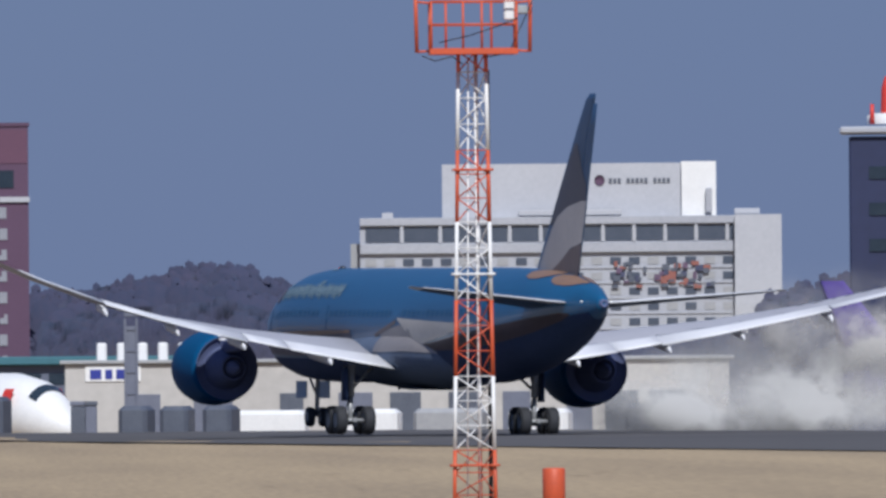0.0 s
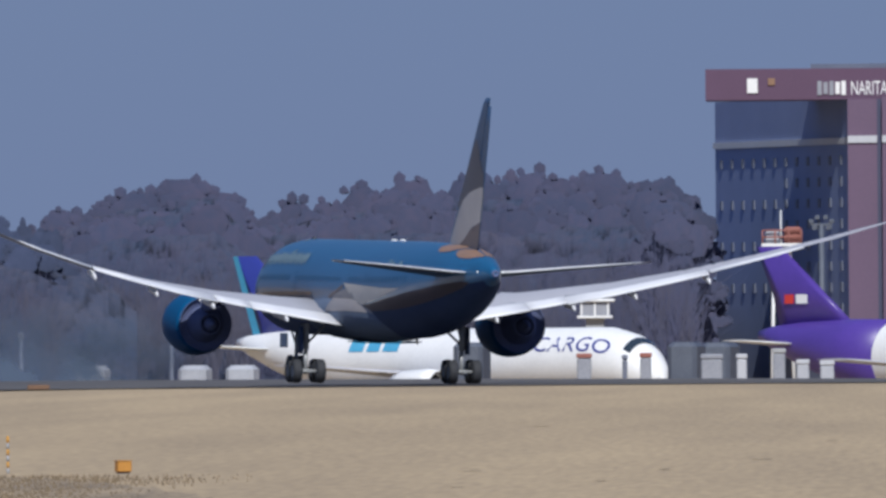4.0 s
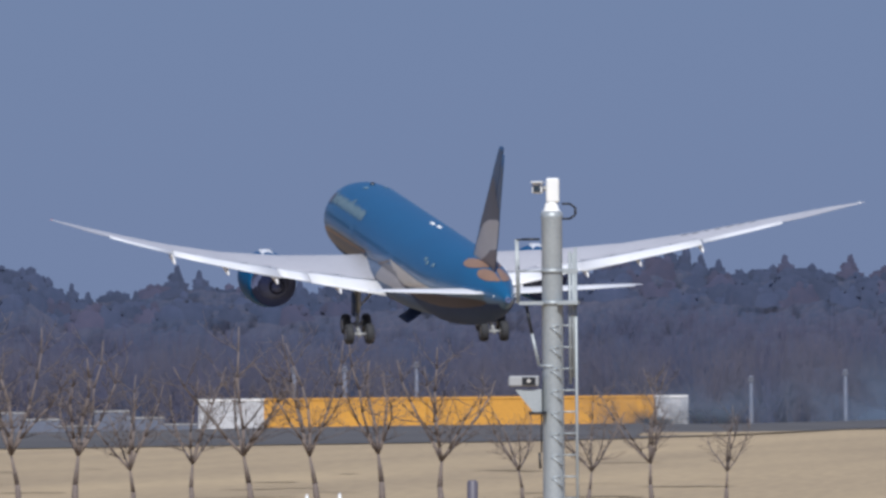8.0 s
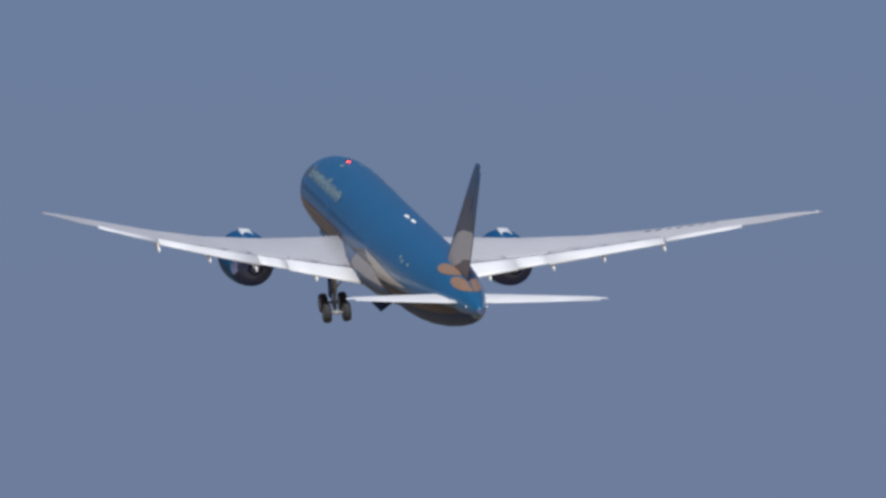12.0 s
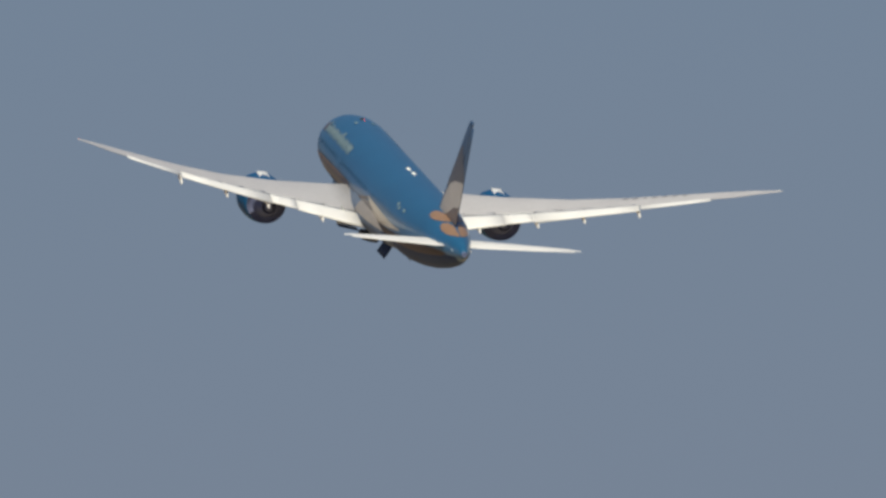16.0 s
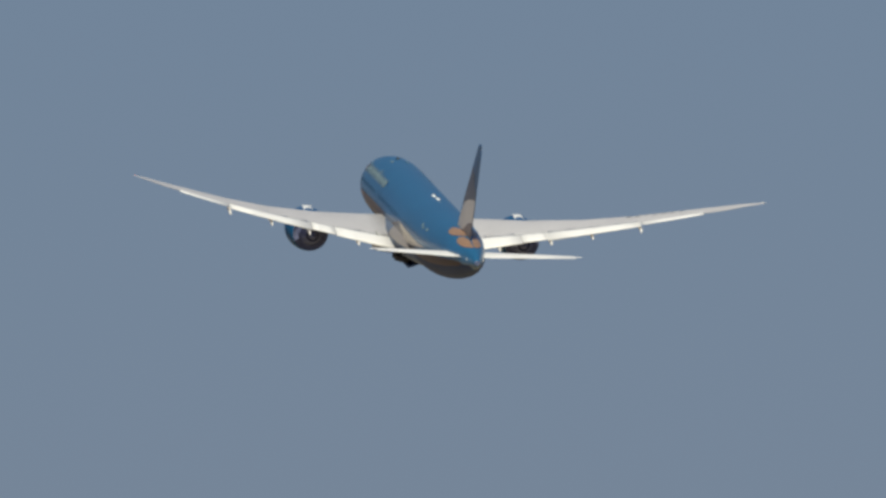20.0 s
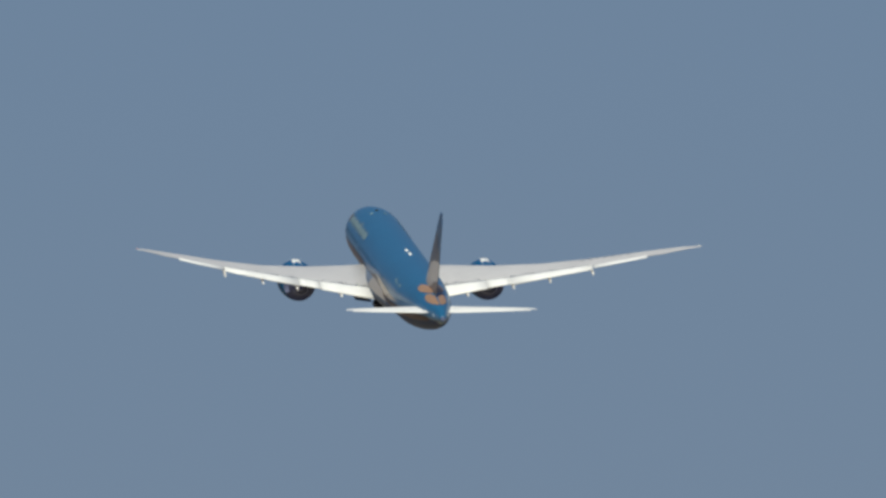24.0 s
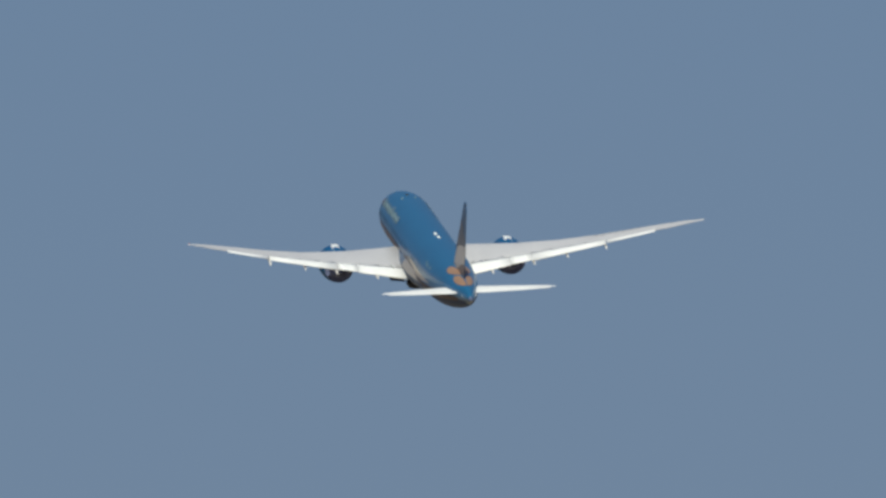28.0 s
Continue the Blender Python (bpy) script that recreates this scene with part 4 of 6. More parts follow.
def searchlights():
    b = bearing(-3.335, 378.0)
    t = thing("field_lamp_post", b, 0, "short concrete post carrying two round dark floodlights", "floodlight")
    part("post", Geo().lathe((0, 0, 0), [(0, 0.085), (1.75, 0.08), (1.78, 0.06), (1.78, 0.005)], 14, "Z"), NOSEGREY, t, "grey-brown concrete post")
    for x, y, r, turn in ((-0.28, -0.1, 0.285, -42), (0.2, -0.35, 0.29, 8)):
        m = Matrix.Translation((x, y, 1.15)) @ pose(0, 0, 0, 0, 0, turn)
        ge = Geo().lathe((0, 0, 0), [(0.34, 0.04), (0.28, 0.17), (0.12, 0.27), (0.0, r), (-0.05, r), (-0.05, r * 0.93), (-0.02, r * 0.9)], 28)
        h = part("lamp_housing", ge, DARK, t, "round dark lamp housing", m)
        if turn < 0:
            part("reflector", Geo().lathe((0.03, -0.03, 0.02), [(-0.06, r * 0.62), (-0.10, r * 0.4), (-0.11, 0.01)], 24), ALLOY, h, "bright reflector")
        else:
            part("hood", Geo().loft([[Vector((r * 1.04 * math.cos(radians(q)), y, r * 1.04 * math.sin(radians(q)))) for q in range(15, 166, 10)] for y in (-0.02, -0.22)], closed=False, caps=False), DARK, h, "dark curved hood")
        part("lamp_glass", Geo().lathe((0, 0, 0), [(-0.02, r * 0.9), (-0.07, r * 0.6), (-0.09, 0.01)], 28), GLASS, h, "dark glass front")
        part("rim_ring", Geo().lathe((0, 0, 0), [(-0.03, r * 1.0), (-0.06, r * 1.02), (-0.07, r * 0.97), (-0.04, r * 0.95)], 28), ALLOY, h, "bright rim")
        for k in (-1, 0, 1):
            part("louvre", Geo().box((0, -0.085, k * 0.09), (r * 1.6, 0.05, 0.015)), DARK, h)
        part("tip", Geo().tube((0, 0.05, r), (0, 0.05, r + 0.07), 0.012, n=6), DARK, h)
    part("yoke", Geo().tube((-0.28, 0.05, 1.15), (0.2, -0.1, 1.15), 0.03, n=8), DARK, t)


searchlights()


def marker_box(az, d, w, material, label, face=None):
    t = thing("marker_box", bearing(az, d), 20, label, "marker", "marker boxes in the grass")
    part("box", Geo().box((0, 0, 0.16), (w, w * 0.8, 0.25), bev=0.02), material, t)
    part("lid", Geo().box((0, 0, 0.295), (w * 1.04, w * 0.84, 0.02), bev=0.006), material, t)
    part("foot", Geo().box((0, 0, 0.02), (w * 0.8, w * 0.6, 0.04)), DARK, t)


marker_box(-0.152, 592, 0.3, CARD, "small faded tan marker box standing in dry grass")
marker_box(-0.074, 592, 0.34, OCHRE, "small ochre marker box standing in dry grass")
marker_box(-1.947, 590, 0.34, OCHRE, "small ochre marker box standing in dry grass")

g = Geo()
g.lathe((0, 0, 0), [(0.16, 0.02), (0.16, 0.16), (0.22, 0.24), (0.24, 0.26), (1.12, 0.26), (1.15, 0.24), (1.16, 0.02)], 24, "Z")
drum = thing("orange_drum", bearing(1.632, 577), 0, "upright orange drum on a short foot in dry grass", "beacon")
part("shell", g, ORANGE, drum)
part("foot", Geo().tube((0, 0, 0), (0, 0, 0.18), 0.13, 0.1, 12), ORANGE, drum)

for k, az in enumerate((-2.366, -2.207)):
    t = thing("striped_post", bearing(az, 597 - 6 * k), 0, "thin yellow and black striped marker post", "marker post", "striped posts")
    for j in range(6):
        part("band", Geo().tube((0, 0, j * 0.145), (0, 0, (j + 1) * 0.145), 0.032, n=10), (DARK if j == 4 else YELLOW) if k == 0 else (YELLOW if j % 2 else GREYWALL), t)
    part("cap", Geo().tube((0, 0, 0.87), (0, 0, 0.89), 0.036, 0.02, 10), YELLOW, t)
for k, az in enumerate((-3.709, -3.635)):
    t = thing("white_post", bearing(az, 588 + 4 * k), 0, "short white plastic marker post in the grass", "marker post", "white posts")
    part("stake", Geo().tube((0, 0, 0), (0, 0, 0.5), 0.038, n=10), WHITE, t)
    part("cap", Geo().tube((0, 0, 0.5), (0, 0, 0.53), 0.042, 0.03, 10), WHITE, t)
for az, d, hh in ((0.97, 574, 0.2), (1.27, 590, 0.24), (1.20, 575, 0.18)):
    t = thing("small_stake", bearing(az, d), 0, "small red-tipped stake in the grass", "marker post", "small stakes")
    part("stake", Geo().tube((0, 0, 0), (0, 0, hh * 0.6), 0.035, n=8), WHITE, t)
    part("tip", Geo().tube((0, 0, hh * 0.6), (0, 0, hh), 0.035, n=8), REDPAINT, t)

# the mound with a drain hole
g = Geo()
rr = []
rnd = random.Random(4)
for k in range(7):
    f = k / 6
    rr.append([Vector((2.55 * (1 - f * f * 0.75) * math.cos(a) * (1 + 0.06 * math.sin(3 * a + k)), 1.5 * (1 - f * f * 0.8) * math.sin(a), 0.36 * (1 - (1 - f) ** 2) + 0.02 * math.sin(5 * a + 2 * k))) for a in [2 * math.pi * i / 36 for i in range(36)]])
g.loft(rr)
mound = thing("drain_mound", bearing(0.883, 580), 0, "low earth mound of rough dry grass round a drain opening", "mound")
part("bank", g, STALKS, mound, "brown grassy bank")
part("drain_mouth", Geo().box((-0.7, -1.3, 0.17), (0.5, 0.5, 0.2), bev=0.05), DARK, mound, "dark drain opening")

# grey concrete coping in the foreground
coping = thing("concrete_coping", bearing(-2.85, 452), 3, "long low grey concrete coping above the grass bank", "coping")
part("wall", Geo().box((0, 0, 0.07), (4.7, 0.5, 0.16), bev=0.03), DARKCONC, coping)
part("top_course", Geo().box((0, 0, 0.175), (4.72, 0.52, 0.05), bev=0.015), DARKCONC, coping)


def young_tree(seed, h):
    """A bare young tree: a leaning trunk, forking limbs and fine twigs."""
    r = random.Random(seed)
    trunk, twigs = Geo(), Geo()

    def limb(p, way, length, rad, depth):
        """One bending limb with side shoots, thinner and shorter at each fork."""
        n = (2, 5, 4, 3)[depth]
        w, q = way.copy(), p
        for k in range(n):
            w = (w + Vector((r.uniform(-1, 1), r.uniform(-1, 1), r.uniform(-0.1, 0.8))) * 0.22).normalized()
            q2 = q + w * length / n
            r0, r1 = rad * (1 - 0.7 * k / n), rad * (1 - 0.7 * (k + 1) / n)
            (trunk if depth < 2 else twigs).tube(q, q2, max(r0, 0.005), max(r1, 0.004), 6 if depth < 2 else 3)
            q = q2
            if 0 < depth < 3 and k < n - 1:
                for _ in range(1 + (r.random() < (0.95 if depth == 1 else 0.75))):
                    side = Vector((r.uniform(-1, 1), r.uniform(-1, 1), r.uniform(-0.3, 0.6))).normalized()
                    limb(q, (w * 0.6 + side).normalized(), length * r.uniform(0.3, 0.55) * (1 - 0.35 * k / n), rad * 0.36 * (1 - 0.4 * k / n), depth + 1)
        return q, w

    top, w = limb(Vector((0, 0, 0)), Vector((r.uniform(-0.1, 0.1), r.uniform(-0.1, 0.1), 1)).normalized(), h * r.uniform(0.2, 0.32), 0.09, 0)
    m = r.choice((4, 5, 5))
    limb(top, (w + Vector((r.uniform(-0.1, 0.1), r.uniform(-0.1, 0.1), 0.6))).normalized(), h * r.uniform(0.5, 0.66), 0.042, 1)
    for j in range(m):
        a = 2 * math.pi * (j + r.uniform(-0.25, 0.25)) / m
        out = r.uniform(0.45, 1.15)
        limb(top, Vector((out * math.cos(a), out * math.sin(a), 1)).normalized(), h * r.uniform(0.42, 0.68), 0.036, 1)
    return trunk, twigs


protos = [young_tree(11 + k, 3.9 + 0.15 * k) for k in range(5)]
protos = [(a.mesh("trunk", BARK), b.mesh("twig_crown", BARK)) for a, b in protos]
rnd = random.Random(8)
for k, xm in enumerate((-4410, -4270, -4150, -4030, -3920, -3815, -3712, -3612, -3516, -3416, -3319, -3216, -3109, -3004, -2888, -2774, -2668, -2526, -2411, -2296, -2166)):
    t = thing("young_tree", bearing(xm / 784, (622 if xm > -2600 else 606) + rnd.uniform(-10, 10)), rnd.uniform(0, 360), "bare leafless young tree in the dry grass", "tree", "row of young trees")
    a, b = protos[k % 5]
    sc = rnd.uniform(0.82, 1.05) * (0.8 if xm > -2600 else 1.15)
    for nm, me in (("trunk", a), ("twig_crown", b)):
        o = part(nm, me, BARK, t)
        o.scale = (sc, sc, sc)


# rough grass on the near bank
def tufts(n, a0, spread, d0, deep, size, seed):
    """Tufts strewn thickest round one bearing and distance."""
    r = np.random.RandomState(seed)
    az = np.radians(a0 + 2.0 * spread * (2 * r.beta(3, 3, n) - 1))
    d = np.minimum(r.normal(d0, deep, n), d0 + 1.8 * deep)
    base = np.stack([d * np.sin(az), d * np.cos(az), np.zeros(n)], 1)
    vs, fs = [], []
    for p in base:
        for _ in range(3):
            w, hgt, tx, ty = size * r.uniform(0.3, 0.8), size * r.uniform(0.4, 1.2), r.uniform(-0.5, 0.5) * size, r.uniform(-0.5, 0.5) * size
            k = len(vs)
            ang = r.uniform(0, 3.14)
            ux, uy = math.cos(ang) * w, math.sin(ang) * w
            vs += [(p[0] - ux, p[1] - uy, 0.01), (p[0] + ux, p[1] + uy, 0.01), (p[0] + tx, p[1] + ty, hgt + 0.05)]
            fs.append((k, k + 1, k + 2))
    return vs, fs


ge = Geo()
cols = []
for i in range(161):
    a = -3.5 + 1.92 * i / 160
    far = 430 + 146 * (1 - abs((i - 80) / 80.0) ** 3) + 26 * noise.noise(Vector((i * 0.06, 0, 3))) + 11 * noise.noise(Vector((i * 0.3, 4, 3))) + 7 * noise.noise(Vector((i * 1.1, 9, 3)))
    cols.append([bearing(a, 430 + (far - 430) * j / 8, 0.045 + 0.02 * noise.noise(Vector((i * 0.2, j, 1)))) for j in range(9)])
ge.loft(cols, closed=False, caps=False)
solo("rough_bank", ge, TUFT, "near bank of rough brown winter grass", "grass", kind="structure")
ge = Geo()
for spec in ((5000, -2.5, 0.34, 520, 30, 0.05, 1), (2500, -2.9, 0.3, 550, 9, 0.022, 2), (2500, -2.4, 0.4, 558, 10, 0.03, 5), (900, 0.883, 0.09, 580, 1.2, 0.06, 3)):
    ge.add(*tufts(*spec))
solo("grass_tufts", ge, STALKS, "tufts of rough dry brown grass", "grass", kind="stuff")

ge = Geo()
rnd = random.Random(3)
for k in range(46):
    az, d = rnd.uniform(-5.0, -2.7), rnd.uniform(610, 900)
    c = bearing(az, d)
    w, l = rnd.uniform(0.4, 2.2), rnd.uniform(0.6, 3.5)
    n = 9
    ge.add([c + Vector((w * math.cos(2 * math.pi * i / n) * rnd.uniform(0.6, 1), l * math.sin(2 * math.pi * i / n) * rnd.uniform(0.6, 1), 0.02)) for i in range(n)] + [c + Vector((0, 0, 0.024))], [(i, (i + 1) % n, n) for i in range(n)])
for k in range(70):
    az, d = rnd.uniform(-2.0, 2.2), rnd.uniform(500, 900)
    c = bearing(az, d)
    w, l = rnd.uniform(0.06, 0.35) * d / 600, rnd.uniform(0.5, 1.6)
    n = 7
    ge.add([c + Vector((w * math.cos(2 * math.pi * i / n) * rnd.uniform(0.6, 1), l * math.sin(2 * math.pi * i / n) * rnd.uniform(0.6, 1), 0.052)) for i in range(n)] + [c + Vector((0, 0, 0.056))], [(i, (i + 1) % n, n) for i in range(n)])
solo("bare_patches", ge, WORN, "brown worn patches in the dry grass", "grass", kind="stuff")


# ---- apron ----
def parked_jet(nose, tail, fin_mat, label, rad=2.9, fin_h=8.6, rear=None, stripes=(), body_z=-0.12):
    """A white freighter at rest, from its nose and tail points in plan."""
    nose, tail = Vector((nose[0], nose[1], 0)), Vector((tail[0], tail[1], 0))
    mid = (nose + tail) / 2
    L = (nose - tail).length
    way = (nose - tail).normalized()
    rz = math.degrees(math.atan2(-way.x, way.y))
    azm, dm = math.degrees(math.atan2(mid.x, mid.y)), mid.length
    gz = ground_z(azm, dm)
    t = thing("parked_freighter", (mid.x, mid.y, gz), rz, label, "aircraft", "parked freighters")
    zc = body_z - gz
    prof = [(0.5, 0.03, -0.5), (0.49, 0.35, -0.4), (0.465, 0.66, -0.25), (0.43, 0.88, -0.08), (0.38, 1, 0), (0.1, 1, 0), (-0.2, 1, 0), (-0.3, 0.9, 0.12), (-0.4, 0.6, 0.36), (-0.47, 0.3, 0.55), (-0.5, 0.12, 0.62)]

    def ring(f, k, up, n=28, out=0.0):
        return [Vector(((rad * k + out) * math.sin(2 * math.pi * i / n), f * L, zc + rad * up + (rad * k + out) * math.cos(2 * math.pi * i / n))) for i in range(n)]

    b = part("fuselage", Geo().loft([ring(*p) for p in prof]), WHITE, t, "white fuselage")
    if rear:
        part("painted_tail_cone", Geo().loft([ring(f, k, up, 28, 0.04) for f, k, up in prof[6:]]), rear, b, "coloured tail cone")
    ge = Geo()
    z0 = zc + rad * 0.55
    ge.loft([[Vector((p.z - zz, p.y, zz)) for p in airfoil((0, le * L, zz), (0, te * L, zz), th)] for zz, le, te, th in ((z0, -0.27, -0.455, 0.9), (z0 + fin_h * 0.5, -0.362, -0.475, 0.6), (z0 + fin_h, -0.455, -0.51, 0.35))])
    f = part("fin", ge, fin_mat, t, "painted tail fin")
    for s in (1, -1):
        ge = Geo()
        ge.loft([airfoil((s * x, le * L, z), (s * x, te * L, z), th) for x, le, te, z, th in ((1, -0.38, -0.47, zc + 1.2, 0.5), (5.5, -0.435, -0.485, zc + 1.6, 0.25))])
        part("tailplane", ge, WHITE, t)
        ge = Geo()
        ge.loft([airfoil((s * x, le * L, z), (s * x, te * L, z), th) for x, le, te, z, th in ((2, 0.14, -0.06, zc - 1.3, 1.3), (9, 0.04, -0.065, zc - 0.7, 0.8), (15, -0.03, -0.10, zc - 0.1, 0.4))])
        part("wing", ge, WING, t)
        e = part("engine", Geo().lathe((s * 8.6, 0.08 * L, zc - 2.0), [(4.2, 1.25), (4.5, 1.4), (3, 1.55), (0, 1.4), (-1.5, 1.0), (-1.5, 0.9), (3.8, 1.15)], 20), WHITE, t, "white engine cowl")
        part("fan", Geo().lathe((s * 8.6, 0.08 * L, zc - 2.0), [(3.4, 1.25), (3.4, 0.02)], 20), DARK, e)
        leg = part("main_gear_leg", Geo().tube((s * 4.6, -0.02 * L, 1.0), (s * 4.6, -0.02 * L, zc - 1.4), 0.2), STEEL, t)
        for dx in (-0.5, 0.5):
            part("tyre", wheel_geo(0.6, 0.45), RUBBER, leg, "", Matrix.Translation((s * 4.6 + dx, -0.02 * L, 0.6)))
    part("nose_gear_leg", Geo().tube((0, 0.38 * L, 0.5), (0, 0.38 * L, zc - rad + 0.3), 0.14).box((0, 0.38 * L, 0.5), (0.9, 1.0, 1.0), bev=0.3), DARK, t)
    ge = Geo()
    ge.loft([[Vector(((rad * k + 0.03) * math.sin(radians(a)), f2 * L, zc + rad * up + (rad * k + 0.03) * math.cos(radians(a)))) for a in range(-52, 53, 8)] for f2, k, up in ((0.455, 0.74, -0.2), (0.443, 0.82, -0.13))], closed=False, caps=False)
    part("windscreen", ge, GLASS, b)
    for name, f0, f1, a0, a1, m2 in stripes:
        for s in (1, -1):
            ge = Geo()
            ge.loft([[Vector((s * (rad + 0.03) * math.sin(radians(a0 + (a1 - a0) * k / 4)), f * L, zc + (rad + 0.03) * math.cos(radians(a0 + (a1 - a0) * k / 4)))) for k in range(5)] for f in (f0, f1)], closed=False, caps=False)
            part(name, ge, m2, b)
    return t, f, zc, L, rad


def bars(name, f0, widths, gap, a0, a1, m2):
    out, f = [], f0
    for w in widths:
        out.append((name, f, f - w, a0, a1, m2))
        f -= w + gap
    return out


_, fin_a, zc, L, _ = parked_jet(bearing(432 / 784, 2180), bearing(-395 / 784, 2226), PURPLE, "white freighter with a purple tail parked on the apron", 3.3, 8.0, PURPLE,
    bars("red_letter_bar", 0.424, (0.02,), 0.006, 54, 80, REDPAINT) + bars("purple_letter_bar", 0.376, (0.022, 0.02, 0.024), 0.006, 46, 84, PURPLE))
for s in (1, -1):
    part("tail_lettering", Geo().box((s * 0.36, -0.405 * L, zc + 5.2), (0.04, 1.5, 0.8)), WHITE, fin_a, "white lettering bar")
    part("tail_lettering", Geo().box((s * 0.36, -0.432 * L, zc + 5.2), (0.04, 1.2, 0.8)), REDPAINT, fin_a, "red lettering bar")
jet_b, fin_b, zc, L, rd = parked_jet(bearing(-566 / 784, 2120), bearing(-1320 / 784, 2162), NAVY, "white freighter with a navy and light blue tail", 2.9, 7.6, None,
    bars("light_blue_letter_bar", -0.065, (0.036, 0.03, 0.034), 0.008, 40, 70, SKYBLUE))
for s in (1, -1):
    for k, (f, z) in enumerate(((-0.418, 11.7), (-0.385, 10.4), (-0.350, 9.1))):
        m = Matrix.Translation((s * (0.42 - 0.05 * (2 - k)), f * L, z)) @ pose(0, 0, 0, 38)
        part("tail_letter_bar", Geo().box((0, 0, 0), (0.05, 1.25, 1.8), bev=0.02), HOTELWHITE, fin_b, "white tail lettering bar", m)
    z0 = zc + rd * 0.55
    ge = Geo()
    ge.loft([[Vector((s * (0.30 - 0.02 * k), y, z0 + 7.6 * k / 6)) for y in ((-0.455 - 0.055 * k / 6) * L + 0.1, (-0.455 - 0.055 * k / 6) * L + 1.15 - 0.07 * k)] for k in range(7)], closed=False, caps=False)
    part("fin_band", ge, CYAN, fin_b, "light blue band along the fin's rear edge")


parked_jet(bearing(2560 / 784, 2240), bearing(1760 / 784, 2290), PURPLE, "white freighter with a purple tail beyond the halls", 3.0, 9.3, PURPLE)


def lettering(word, f0, f1, deg0, deg1, fus, length, rad, z, material):
    """A painted word that wraps the right flank of a fuselage, from f0 aft to f1 forward."""
    cu = bpy.data.curves.new("word", "FONT")
    cu.body = word
    cu.resolution_u = 3
    ob = bpy.data.objects.new("word", cu)
    me = bpy.data.meshes.new_from_object(ob)
    bpy.data.objects.remove(ob)
    xs, ys = [v.co.x for v in me.vertices], [v.co.y for v in me.vertices]
    x0, x1, y0, y1 = min(xs), max(xs), min(ys), max(ys)
    for v in me.vertices:
        f = f0 + (f1 - f0) * (v.co.x - x0) / (x1 - x0)
        a = radians(deg0 + (deg1 - deg0) * (v.co.y - y0) / (y1 - y0))
        k, up = np.interp(f, (0.38, 0.43, 0.465), (1.0, 0.88, 0.66)), np.interp(f, (0.38, 0.43, 0.465), (0.0, -0.08, -0.25))
        v.co = Vector(((rad * k + 0.03) * math.sin(a), f * length, z + rad * up + (rad * k + 0.03) * math.cos(a)))
    me.materials.append(material)
    part("lettering", me, material, fus, "navy lettering")


lettering("CARGO", 0.25, 0.42, 72, 44, [c for c in jet_b.children if c.name.startswith("fuselage")][0], L, rd, zc, NAVY)


def block(name, az0, az1, d, z1, depth, material, label, category="building"):
    """A plain hall that faces the lookout between two bearings, up to height z1."""
    a, b = bearing(az0, d), bearing(az1, d)
    mid = (a + b) / 2
    gz = ground_z((az0 + az1) / 2, d)
    t = thing(name, (mid.x, mid.y, gz), -(az0 + az1) / 2, label, category)
    w = (b - a).length
    part("wall", Geo().box((0, depth / 2, (z1 - gz) / 2), (w, depth, z1 - gz), bev=0.1), material, t)
    return t, w, z1 - gz


wh, w, h = block("cargo_hall", 0.53, 2.03, 2420, 3.9, 30, CREAM, "long cream cargo hall with grey-blue panels on the apron")
part("roof", Geo().box((0, 15, h + 0.2), (w + 1, 31, 0.4), bev=0.1), GREYWALL, wh)
part("sign_board", Geo().box((-w / 2 + 4.6, -0.08, h - 0.85), (5.3, 0.12, 1.6), bev=0.03), WHITE, wh, "white sign board")
for x, ww in ((2.95, 1.1), (4.2, 0.7), (5.55, 1.3)):
    part("sign_letter_bar", Geo().box((-w / 2 + x, -0.17, h - 0.95), (ww, 0.06, 0.9)), NAVY, wh)
x = -w / 2 + 7.5
rnd = random.Random(5)
while x < w / 2 - 4:
    # flat wall panels are added in place of vehicles parked before the hall
    dw = rnd.uniform(2.2, 3.8)
    part("vehicle_panel", Geo().box((x, -0.05, h - 5.2), (dw, 0.14, 4.6)), SLATE if rnd.random() < 0.5 else MASTGREY, wh, "grey-blue panel standing in for a vehicle")
    x += dw + rnd.uniform(1.2, 4.0)
for k in range(5):
    part("roof_vent", Geo().box((-w / 2 + 3.5 + k * 1.95, 3, h + 1.05), (0.95, 1.1, 2.0), bev=0.16), WHITE, wh, "white roof vent")
th, w, h = block("teal_roofed_hall", 0.37, 0.79, 2520, 3.9, 40, PALEBOX, "long blue-grey hall with a teal roof edge behind the apron")
part("roof", Geo().box((0, 20, h + 0.42), (w + 1, 42, 0.85), bev=0.12), TEAL, th, "teal roof")
for k in range(4):
    part("window_strip", Geo().box((-w / 2 + 3 + k * (w - 6) / 3, -0.04, h - 1.4), (3.4, 0.1, 1.1)), GLASS, th)

